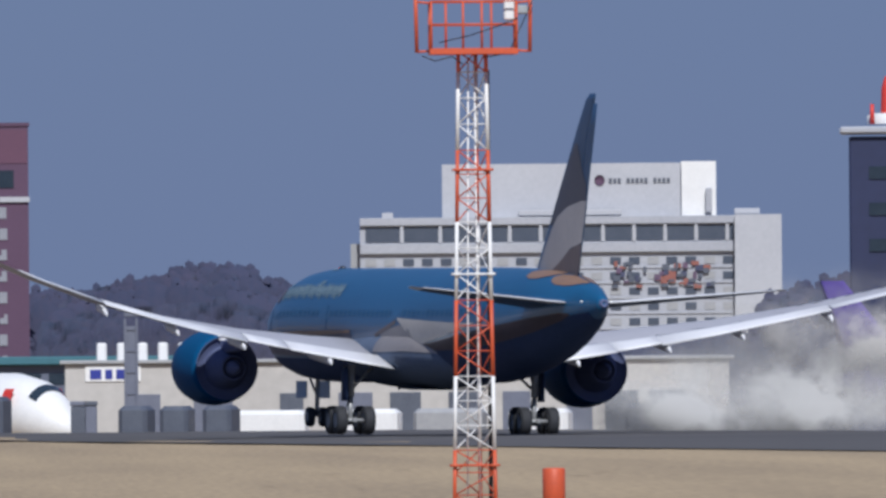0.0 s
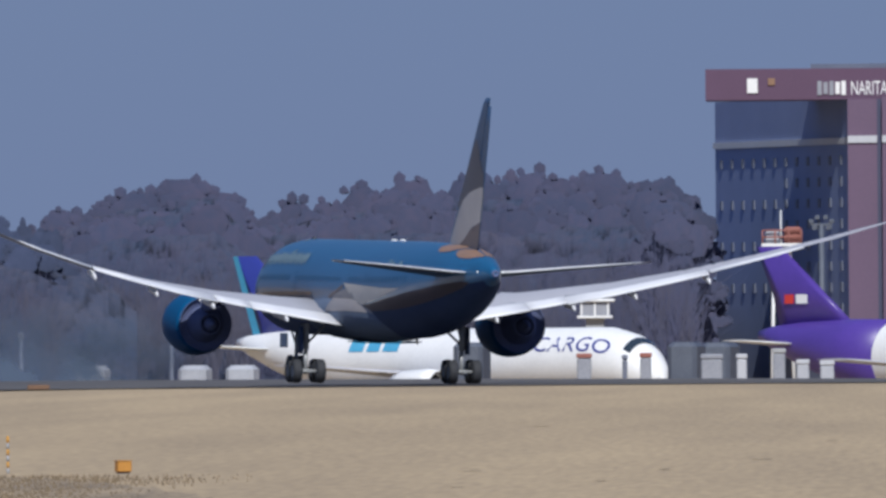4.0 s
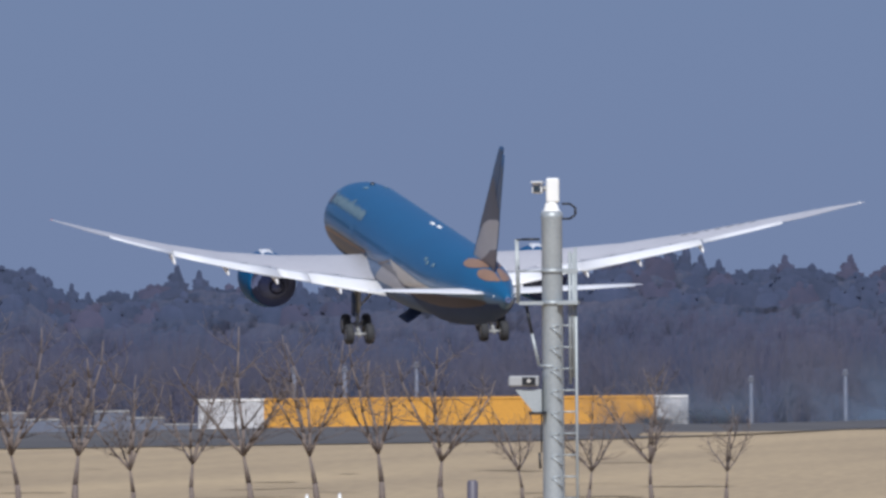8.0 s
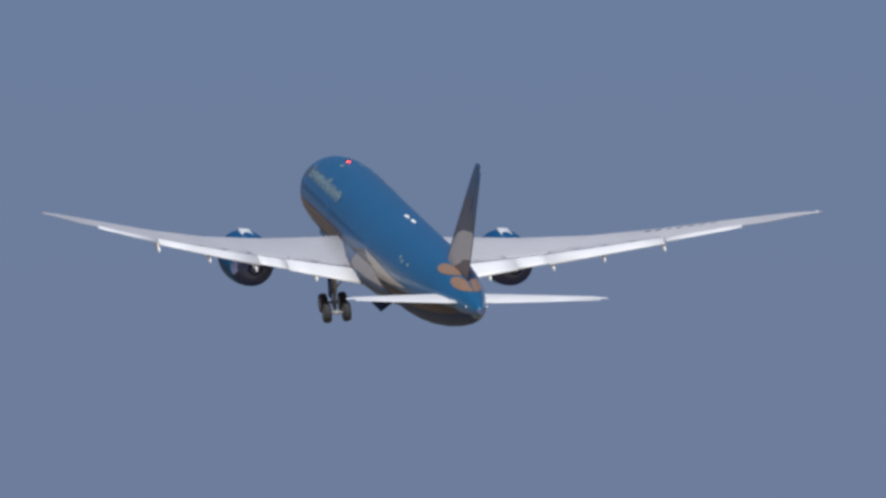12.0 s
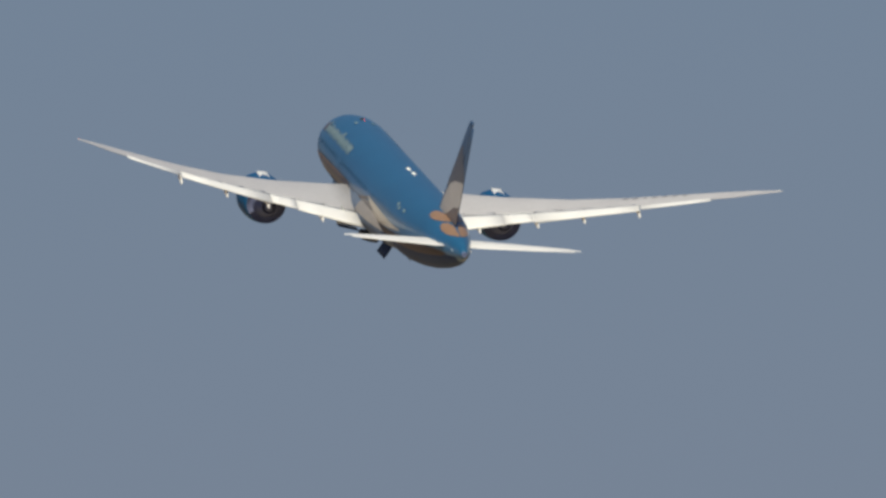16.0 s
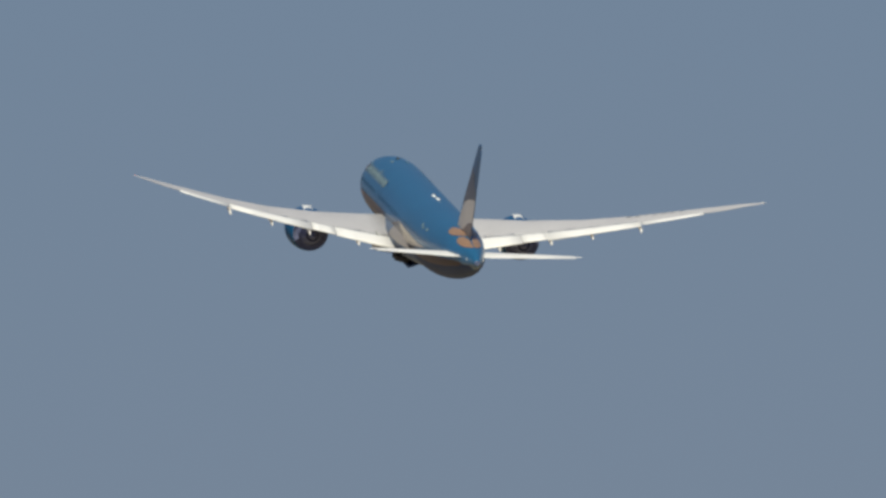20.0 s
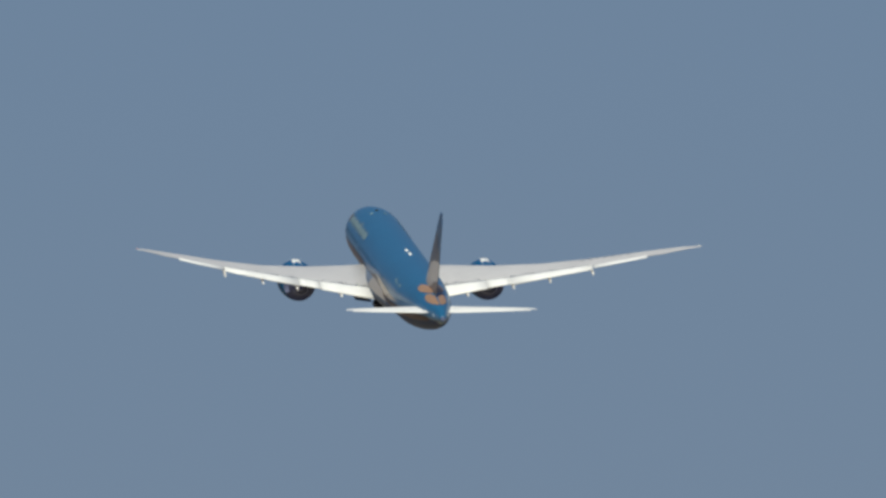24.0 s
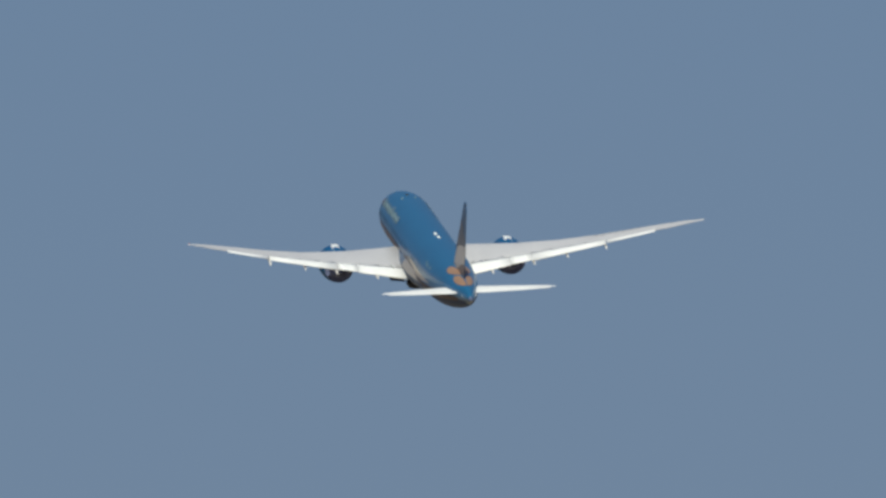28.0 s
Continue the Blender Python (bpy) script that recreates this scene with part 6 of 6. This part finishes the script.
part("aerial", Geo().lathe((-0.8, 4, zt + 2.0), [(0, 0.9), (3.4, 0.75), (4.6, 0.4), (4.8, 0.02)], 14, "Z"), REDPAINT, t, "red aerial drum")
part("aerial", Geo().tube((-2.6, 2, zt + 1.4), (-2.6, 2, zt + 3.6), 0.3, 0.2), REDPAINT, t)
for yy in (4, 8, 12):
    part("window", Geo().box((-1.5, -0.06, zt - yy), (3.0, 0.2, 1.4)), GLASS, t)

# ---- dust driven up behind the engines ----
def dust_material(name, seed, color=(0.43, 0.425, 0.42), dense=2.8):
    m = bpy.data.materials.new(name)
    m.use_nodes = True
    n, ln = m.node_tree.nodes, m.node_tree.links
    b = n["Principled BSDF"]
    b.inputs["Base Color"].default_value, b.inputs["Roughness"].default_value = (*color, 1), 1.0
    b.inputs["Specular IOR Level"].default_value = 0.0
    tc, no, gr, mp = n.new("ShaderNodeTexCoord"), n.new("ShaderNodeTexNoise"), n.new("ShaderNodeTexGradient"), n.new("ShaderNodeMapping")
    gr.gradient_type = "QUADRATIC_SPHERE"
    mp.inputs["Location"].default_value = (-1.0, 0.0, -1.0)
    mp.inputs["Scale"].default_value = (2.0, 0.0, 2.0)
    no.inputs["Scale"].default_value, no.inputs["Detail"].default_value = 0.28 + 0.05 * seed, 5
    mul = n.new("ShaderNodeMath")
    mul.operation = "MULTIPLY"
    rng = n.new("ShaderNodeMapRange")
    rng.inputs[1].default_value, rng.inputs[2].default_value, rng.inputs[4].default_value = 0.30, 0.66, dense
    ln.new(tc.outputs["Generated"], mp.inputs["Vector"])
    ln.new(mp.outputs[0], gr.inputs["Vector"])
    ln.new(tc.outputs["Object"], no.inputs["Vector"])
    ln.new(no.outputs["Fac"], rng.inputs[0])
    ln.new(rng.outputs[0], mul.inputs[0])
    ln.new(gr.outputs["Fac"], mul.inputs[1])
    mul.use_clamp = True
    ln.new(mul.outputs[0], b.inputs["Alpha"])
    return m


dust = thing("dust_cloud", label="pale drifting cloud of dust behind the jet engines", category="dust")
for k, (x, y, z, sx, sz) in enumerate(((13.5, 0, 1.6, 8, 4.2), (21, 6, 2.1, 10, 4.6), (29, 12, 1.8, 11, 4.4), (38, 18, 2.0, 10, 4.0), (17, 10, 0.6, 12, 2.6), (24, 22, 4.2, 15, 5.2), (40, 28, 3.4, 14, 4.8))):
    ge = Geo()
    cols = []
    for i in range(17):
        u = -1 + i / 8
        cols.append([Vector((sx * u, 3.0 * u * u + 2.0 * v * v + 0.8 * math.sin(3 * u + 4 * v + k), sz * v)) for v in [-1 + j / 6 for j in range(13)]])
    ge.loft(cols, closed=False, caps=False)
    p = part("billow", ge, dust_material("dust_billow", k, (0.43, 0.425, 0.42) if k < 5 else (0.40, 0.385, 0.37), 2.8 if k < 5 else 1.8), dust, "", Matrix.Translation((x, y, z)))

haze_cloud = thing("exhaust_haze", bearing(-2.25, 1790, -1.0), 14, "thin blue-grey haze of jet exhaust drifting over the apron", "haze")
for k, (x, y, z, sx, sz) in enumerate(((-5, 0, 1.0, 14, 5.6), (4, 6, 1.6, 14, 6.6), (11, 10, 1.4, 11, 6.0), (-14, 30, 0.4, 12, 4.0))):
    ge = Geo()
    ge.loft([[Vector((sx * u, 3.0 * u * u + 2.0 * v * v + 0.8 * math.sin(3 * u + 4 * v + k), sz * v)) for v in [-1 + j / 6 for j in range(13)]] for u in [-1 + i / 8 for i in range(17)]], closed=False, caps=False)
    p = part("billow", ge, dust_material("haze_billow", k, (0.078, 0.102, 0.150), 1.7), haze_cloud, "", Matrix.Translation((x, y, z)))

# ---- woods ----
SKYLINE = [(-5600, 150), (-3839, 155), (-3759, 160), (-3669, 176), (-3579, 181), (-3519, 171), (-3469, 175), (-3399, 186), (-3349, 132), (-3200, 142), (-3119, 165), (-3019, 152), (-2969, 140), (-2869, 150), (-2719, 168), (-2569, 150),
           (-2419, 186), (-2360, 200), (-2285, 213), (-2220, 187), (-2110, 168), (-1975, 184), (-1900, 160), (-1800, 180), (-1700, 190), (-1630, 198), (-1550, 236), (-1430, 260), (-1360, 274), (-1300, 203), (-1240, 208), (-1100, 236),
           (-1011, 262), (-901, 256), (-801, 260), (-681, 276), (-571, 284), (-525, 215), (-484, 210), (0, 140), (356, 150), (541, 188), (646, 198), (711, 203), (793, 172), (850, 150), (900, 120), (940, 70), (1640, 60), (1680, 140), (1800, 165), (2600, 140)]


# foliage normals lean towards the sun, which evens out the woods' shading
SOFT = np.array([0.05, -0.62, 0.55])


def ball(r, c, rad, n=8, m=6):
    """One uneven clump of foliage: its corners, triangles and outward directions."""
    a, b = np.meshgrid(np.arange(n) * 2 * math.pi / n, np.linspace(0.08, math.pi - 0.08, m))
    d = np.stack([np.cos(a) * np.sin(b), np.sin(a) * np.sin(b), np.cos(b)], 2).reshape(-1, 3)
    k = 1 + 0.16 * np.sin(d @ r.normal(0, 3.2, 3) + r.uniform(0, 6)) + r.uniform(-0.10, 0.10, len(d))
    f = []
    for q in range(m - 1):
        for i in range(n):
            p0, p1, p2, p3 = q * n + i, q * n + (i + 1) % n, (q + 1) * n + (i + 1) % n, (q + 1) * n + i
            f += [(p0, p2, p1), (p0, p3, p2)]
    return c + d * k[:, None] * rad, np.array(f), d


def crown(kind, seed):
    """A tree one unit tall: a trunk, heaped clumps and loose sprays along their rims; the bare kind is a fan of thin stems."""
    r = np.random.RandomState(seed)
    vs, fs, ns, k = [], [], [], 0

    def put(v, f, n, face=None):
        nonlocal k
        flat = np.cross(v[f[:, 1]] - v[f[:, 0]], v[f[:, 2]] - v[f[:, 0]])
        side = face if face is not None else n
        turned = np.einsum("ij,ij->i", flat, side[f[:, 0]]) < 0
        f = np.where(turned[:, None], f[:, [0, 2, 1]], f)
        vs.append(v), fs.append(f + k), ns.append(n)
        k += len(v)

    def wide(z):
        if kind == "cone":
            return min(0.15, 0.40 * (1.0 - z) ** 0.9) + 0.003
        return 0.165 * min(1.0, 0.55 + z) * max(0.02, 1 - max(0.0, (z - 0.55) / 0.46) ** 2) ** 0.5

    clumps = []
    if kind == "cone":
        for z in np.linspace(0.40, 0.985, 17):
            for _ in range(2):
                a, w = r.uniform(0, 6.28), wide(z)
                clumps.append((np.array([0.35 * w * math.cos(a), 0.35 * w * math.sin(a), z - 0.02]), np.array([0.75 * w + 0.004, 0.75 * w + 0.004, 0.034])))
    elif kind != "bare":
        clumps.append((np.array([r.uniform(-0.03, 0.03), 0, 0.89]), np.array([0.10, 0.10, 0.11])))
        clumps.append((np.array([r.uniform(0.05, 0.09) * r.choice((-1, 1)), 0, 0.84]), np.array([0.085, 0.085, 0.09])))
        for z in np.linspace(0.12, 0.84, 9):
            for _ in range(2 if kind == "round" else 1 + (r.random_sample() < 0.6)):
                a, w = r.uniform(0, 6.28), wide(z)
                q = r.uniform(0.05, 0.085)
                clumps.append((np.array([(w - q * 0.7) * math.cos(a), (w - q * 0.7) * math.sin(a), z + r.uniform(-0.03, 0.03)]), np.array([q, q, q * r.uniform(0.6, 0.85)])))
        clumps.append((np.array([0, 0, 0.42]), np.array([0.10, 0.10, 0.40])))
    rims = []
    for c, rad in clumps:
        for _ in range(9):
            a = r.uniform(-0.4, math.pi + 0.4)
            rims.append((c + np.array([math.cos(a), r.uniform(-0.2, 0.4), math.sin(a)]) * rad * r.uniform(0.9, 1.12), rad * r.uniform(0.10, 0.30)))
    for c, rad in clumps:
        v, f, d = ball(r, c, rad)
        put(v, f, 0.34 * d + 2.2 * v * np.array([1, 1, 0.0]) + SOFT, d)
    for c, rad in rims:
        v, f, d = ball(r, c, rad, 6, 4)
        put(v, f, 0.34 * d + 2.2 * v * np.array([1, 1, 0.0]) + SOFT, d)
    if kind == "bare":
        # a fan of stems, thinner and wider spread towards the top
        for m, z0, z1, spread, w0, w1, l0, l1 in ((7, 0.0, 0.05, 0.05, 0.004, 0.007, 0.7, 0.95), (46, 0.1, 0.5, 0.11, 0.0016, 0.0032, 0.25, 0.5), (110, 0.3, 0.8, 0.13, 0.0010, 0.0022, 0.10, 0.28)):
            h = r.uniform(z0, z1, m)
            side = r.normal(0, 0.10, m) * h
            foot = np.stack([side, r.normal(0, 0.05, m), h], 1)
            lean = np.stack([side * 0.8 + r.normal(0, spread, m) * 0.7, r.normal(0, 0.05, m), r.uniform(l0, l1, m)], 1)
            tip = foot + lean
            tip[:, 2] = np.minimum(tip[:, 2], 1.0 - 2.2 * tip[:, 0] ** 2)
            wd = r.uniform(w0, w1, m)[:, None] * np.array([1.0, 0, 0])
            put(np.stack([foot - wd, foot + wd, tip], 1).reshape(-1, 3), np.arange(3 * m).reshape(-1, 3), np.tile(SOFT, (3 * m, 1)))
    else:
        foot, wd = np.array([[0.0, -0.02, 0.0]]), np.array([[0.012, 0, 0]])
        put(np.stack([foot - wd, foot + wd, foot + np.array([[0, 0, 0.8]])], 1).reshape(-1, 3), np.arange(3).reshape(-1, 3), np.tile(SOFT, (3, 1)))
    return np.concatenate(vs), np.concatenate(fs), np.concatenate(ns)


CROWNS = {"cone": [crown("cone", 40 + k) for k in range(8)], "round": [crown("round", 60 + k) for k in range(12)], "tuft": [crown("tuft", 80 + k) for k in range(12)], "bare": [crown("bare", 100 + k) for k in range(10)]}
rnd = random.Random(17)
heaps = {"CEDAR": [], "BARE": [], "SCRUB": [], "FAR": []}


def plant(xm, d, top, kind, heap, wide=1.0):
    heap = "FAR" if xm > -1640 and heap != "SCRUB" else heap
    if -580 < xm < -500:
        # these are moved nearer so that the hotel's shadow misses them
        d -= 100
    az = xm / 784
    gz = ground_z(az, d)
    hgt = max(top - gz, 3.0)
    c = rnd.choice(CROWNS[kind])
    a = rnd.uniform(-0.35, 0.35)
    s = hgt * wide * rnd.uniform(0.85, 1.15)
    rot = np.array([[math.cos(a) * s, -math.sin(a) * s, 0], [math.sin(a) * s, math.cos(a) * s, 0], [0, 0, hgt]])
    turn = np.array([[math.cos(a), -math.sin(a), 0], [math.sin(a), math.cos(a), 0], [0, 0, 1]])
    heaps[heap].append((c[0] @ rot.T + np.array(bearing(az, d, gz)), c[1], c[2] @ turn.T))


xm = -5500.0
while xm < 2500:
    near = xm < -1640
    d0 = 2960.0 if near else 3720.0
    base = along(SKYLINE, xm)
    kk = d0 / 44915
    behind = 3.5 + base * kk
    if -515 < xm < 365:
        # the hotel stands here
        xm += 30
        continue
    conif = (-3330 < xm < -1900 and rnd.random() < 0.5) or (-3380 < xm < -1640 and rnd.random() < 0.12)
    plant(xm, d0 + rnd.uniform(4, 40), behind * (rnd.uniform(0.94, 1.10) if conif else rnd.uniform(0.94, 1.07) if xm < -3380 else rnd.uniform(0.86, 1.0) if near else rnd.uniform(0.84, 1.02) if xm < -500 else rnd.uniform(0.80, 0.97)), "cone" if conif else rnd.choice(("round", "tuft")), "CEDAR" if rnd.random() < 0.8 else "BARE", 1.1)
    xm += rnd.uniform(24, 44) * (1.0 if near else 0.85)
# the closed canopy: one slope of crowns for each wood, its domes tall and narrow towards the foot
def canopy(x0, x1, d0, fade0, fade1, m, nm, lb, seed):
    r = np.random.RandomState(seed)
    nx, nv = int((x1 - x0) / 8.0) + 1, 56
    xm = np.repeat(np.linspace(x0, x1, nx), nv)
    u = np.tile(np.linspace(0, 1, nv), nx)
    xs = np.linspace(x0, x1, nx)
    line = np.array([along(SKYLINE, q) for q in xs]) * np.clip(np.minimum((xs - x0) / fade0, (x1 - xs) / fade1), 0.02, 1.0) ** 0.7
    tall = np.repeat(line, nv)
    # height up the slope in the same unit as xm
    h = u * tall
    push, nor = np.zeros(len(xm)), np.tile(SOFT, (len(xm), 1))
    for wx, wz, amp, lean in ((40.0, 36.0, 1.0, 1.15), (15.0, 30.0, 0.45, 0.8)):
        jit = r.uniform(-0.42, 0.42, (int((x1 - x0) / wx) + 8, int(420 / wz) + 6, 2))
        gi, gj = np.floor((xm - x0) / wx).astype(int) + 2, np.floor(h / wz).astype(int) + 2
        best, bx, bz = np.full(len(xm), 9.0), np.zeros(len(xm)), np.zeros(len(xm))
        for di in (-1, 0, 1):
            for dj in (-1, 0, 1):
                c = jit[gi + di, gj + dj]
                ex = (xm - x0) / wx - (gi + di - 2 + 0.5 + c[:, 0])
                ez = h / wz - (gj + dj - 2 + 0.5 + c[:, 1])
                q = ex * ex + ez * ez
                near = q < best
                best, bx, bz = np.where(near, q, best), np.where(near, ex, bx), np.where(near, ez, bz)
        push += amp * np.maximum(0.0, 0.6 - best)
        # the crowns' light and dark come mostly from these leaned normals
        nor += lean * np.stack([bx, np.zeros(len(xm)), bz], 1)
    az = np.radians(xm / 784)
    d = d0 - 165 + 165 * u - 1.2 * push
    gz = np.repeat(np.array([ground_z(q / 784, d0 - 80) for q in xs]), nv)
    z = gz + (3.5 + tall * 0.80 * d / 44915 - gz) * u ** 0.85 + 0.7 * push * np.minimum(1.0, 4 * u)
    me = bpy.data.meshes.new(nm)
    f = [(i * nv + k, (i + 1) * nv + k, (i + 1) * nv + k + 1, i * nv + k + 1) for i in range(nx - 1) for k in range(nv - 1)]
    me.from_pydata(np.stack([d * np.sin(az), d * np.cos(az), z], 1).tolist(), [], f)
    me.polygons.foreach_set("use_smooth", np.ones(len(f), dtype=bool))
    me.normals_split_custom_set_from_vertices(nor.tolist())
    me.materials.append(m)
    tagged(new(nm, me), lb, "woods", "", "stuff")


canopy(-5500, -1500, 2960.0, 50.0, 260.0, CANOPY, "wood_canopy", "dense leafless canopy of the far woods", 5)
canopy(-2100, -505, 3720.0, 200.0, 12.0, FARCANOPY, "hotel_wood_canopy", "haze-tinted canopy of the woods beside the hotel", 6)
canopy(360, 2500, 3720.0, 12.0, 60.0, FARCANOPY, "hotel_wood_canopy", "haze-tinted canopy of the woods behind the halls", 7)
for row, (frac, off, heap2, step) in enumerate(((0.93, -10, "CEDAR", 32), (0.84, -26, "CEDAR", 36), (0.72, -60, "BARE", 34), (0.58, -90, "BARE", 30), (0.44, -120, "SCRUB", 26), (0.28, -150, "SCRUB", 26))):
    xm = -5500.0
    while xm < 2500:
        d0 = (2960.0 if xm < -1640 else 3720.0) + off
        if not -515 < xm < 370:
            top = 3.5 + along(SKYLINE, xm) * frac * d0 / 44915
            hp = heap2 if rnd.random() < 0.7 else rnd.choice(("CEDAR", "BARE"))
            kind = "bare" if row > 1 else rnd.choice(("round", "tuft"))
            plant(xm, d0 + rnd.uniform(-6, 6), top * (rnd.uniform(0.84, 1.06) if row > 1 else rnd.uniform(0.84, 0.98) if xm < -1640 else rnd.uniform(0.80, 0.95)), kind, hp, 1.2 if row > 1 else 1.1)
        xm += rnd.uniform(0.7, 1.3) * step
for hp, m, nm, lb in (("CEDAR", CEDAR, "evergreen_woods", "haze-tinted evergreen trees of the far woods"), ("BARE", BARE, "bare_woods", "haze-tinted leafless trees of the far woods"), ("SCRUB", SCRUB, "woodland_edge", "haze-tinted dry scrub along the woods' edge"), ("FAR", FARWOOD, "hotel_woods", "haze-tinted leafless trees round the hotels")):
    off, vv, ff, nn = 0, [], [], []
    for v, f, nv in heaps[hp]:
        vv.append(v)
        nn.append(nv)
        ff.append(f + off)
        off += len(v)
    v, f = np.concatenate(vv), np.concatenate(ff)
    me = bpy.data.meshes.new(nm)
    me.vertices.add(len(v))
    me.vertices.foreach_set("co", v.astype(np.float32).ravel())
    me.loops.add(f.size)
    me.loops.foreach_set("vertex_index", f.astype(np.int32).ravel())
    me.polygons.add(len(f))
    me.polygons.foreach_set("loop_start", np.arange(0, f.size, 3, dtype=np.int32))
    me.polygons.foreach_set("use_smooth", np.ones(len(f), dtype=bool))
    me.update(calc_edges=True)
    me.normals_split_custom_set_from_vertices(np.concatenate(nn).tolist())
    me.materials.append(m)
    tagged(new(nm, me), lb, "woods", "", "stuff")


# ---- what moves ----
def plane_pose(x, y, z, pitch, roll, yaw):
    return pose(x, y, z, 0, 0, yaw) @ pose(0, 0, 0, pitch) @ pose(0, 0, 0, 0, roll)


FLIGHT = [
    (0, 31.53, 1308.1, 0.18, 0.26, 0.88, 13.43), (1, 14.98, 1372.4, 0.13, 0.05, 1.15, 13.08), (2, -2.00, 1427.9, 0.06, 0.15, 1.35, 13.03),
    (3, -19.05, 1488.2, 0.02, 0.13, 1.35, 13.18), (5.5, -63.69, 1660.4, 0.14, 2.93, -0.27, 14.0), (6, -72.19, 1687.3, 0.18, 4.08, -0.39, 13.8),
    (7, -90.51, 1748.0, 1.97, 5.77, -1.4, 13.93), (8, -109.11, 1815.4, 5.67, 7.47, -0.79, 14.14), (9, -129.36, 1899.0, 11.65, 9.10, -0.72, 14.71),
    (10, -148.57, 1969.0, 19.83, 10.72, -1.77, 15.21), (11, -164.85, 2036.3, 28.00, 11.07, -1.67, 15.63), (11.5, -173.44, 2047.5, 32.62, 11.28, -0.74, 15.84), (12, -167.22, 1890.3, 32.42, 11.49, 0.18, 16.06),
    (12.5, -165.92, 1872.4, 35.7, 12.13, 0.46, 15.97), (13, -168.12, 1894.0, 39.66, 12.78, 0.75, 15.89), (16, -213.65, 2082.2, 61.37, 12.09, 4.43, 15.39), (17, -229.11, 2146.1, 68.61, 11.90, 3.05, 15.03),
    (18, -243.65, 2206.2, 75.85, 11.52, 2.25, 14.77), (19, -259.47, 2271.6, 83.08, 11.48, 2.28, 14.86), (20, -273.86, 2331.1, 90.32, 10.93, 2.67, 14.94),
    (21, -291.46, 2403.8, 97.56, 11.38, 2.97, 14.80), (22, -304.67, 2458.4, 104.79, 12.06, 2.06, 14.70), (25, -356.89, 2674.3, 126.50, 13.35, -0.81, 15.21),
    (26, -368.88, 2723.9, 133.74, 13.57, -1.19, 15.18), (27, -385.30, 2791.7, 140.98, 14.07, -1.91, 15.62), (28, -398.99, 2848.3, 148.22, 14.04, -2.73, 15.99),
]


def motions():
    walk(plane, [(t, plane_pose(*r)) for t, *r in FLIGHT])
    # the wings lift as they take the weight
    for s, w in ((1, wing_r), (-1, wing_l)):
        base = Matrix.Translation((s * 2.4, 0, 3.55))
        walk(w, [(t, base @ pose(0, 0, 0, 0, s * a, 0)) for t, a in ((0, 1.6), (3, 1.2), (5.5, 0.6), (6.5, 0), (28, 0))])
    # gear folds inwards, the trucks hang nose-up in flight, the belly doors open and shut
    for s, leg, truck, door in ((1, leg_r, truck_r, door_r), (-1, leg_l, truck_l, door_l)):
        base = Matrix.Translation(GEAR_PIVOT[s])
        # seconds, fold, reach of the leg, tilt of the truck
        fold = ((0, 0, 0.05, 0), (1, 0, 0.13, 0), (2, 0, 0.2, -1), (3, 0, 0.2, -1), (4.5, 0, 0.2, 4), (5.5, 0, 0.25, 18), (6.0, 0, 0.25, 22), (6.6, 0, 0.15, 22), (8.0, 0, 0.0, 22), (9.0, 0, -0.1, 22), (10.0, 0, -0.35, 20), (11.3, 0, -0.4, 20), (12.0, 5, -0.45, 20), (13.0, 27, -0.45, 20), (14.2, 58, -0.2, 10), (15.3, 82, 0.1, 0), (28, 82, 0.1, 0))
        walk(leg, [(t, base @ pose(0, 0, -e * 0.6, 0, s * a, 0)) for t, a, e, k in fold])
        walk(truck, [(t, base @ pose(0, 0, 0, 0, s * a, 0) @ pose(0, 0.2, -2.72 - e, k)) for t, a, e, k in fold])
        hinge = Matrix.Translation((s * 0.35, -0.3, 2.06))
        walk(door, [(t, hinge @ pose(0, 0, 0, 0, s * a, 0)) for t, a in ((0, 0), (7.0, 0), (8.0, 38), (13.0, 45), (16.0, 65), (17.5, 70), (19.5, 50), (20.6, 0), (28, 0))])
    # the beacon's lens is turned to the lookout only at its flashes, in place of blinking
    hub = Matrix.Translation((0, 20.6, 8.25))
    sweep = [(0, 180)]
    for t in (0.6, 3.5, 10.55, 12.0, 13.5, 16.15, 17.6, 19.0, 20.5, 22.0, 24.7, 26.2, 27.5):
        sweep += [(t - 0.2, 180), (t - 0.134, 110), (t - 0.067, 40), (t, 0), (t + 0.067, -40), (t + 0.134, -110), (t + 0.2, -180), (t + 0.3, -180)]
    walk(beacon, [(t, hub @ pose(0, 0, 0, 0, 0, a)) for t, a in sweep + [(28, 180)]])
    walk(dust, [(t, pose(x, y, 0, 0, 0, 0)) for t, x, y in ((0, 32, 1345), (1, 11.5, 1410), (2, -6.5, 1465), (2.4, -9, 1472), (28, -9, 1480))])
    nose = Matrix.Translation((0, 25.6, 2.55))
    walk(nose_leg, [(t, nose @ pose(0, 0, 0, a)) for t, a in ((0, 0), (12.4, 0), (14.0, 80), (28, 80))])


motions()
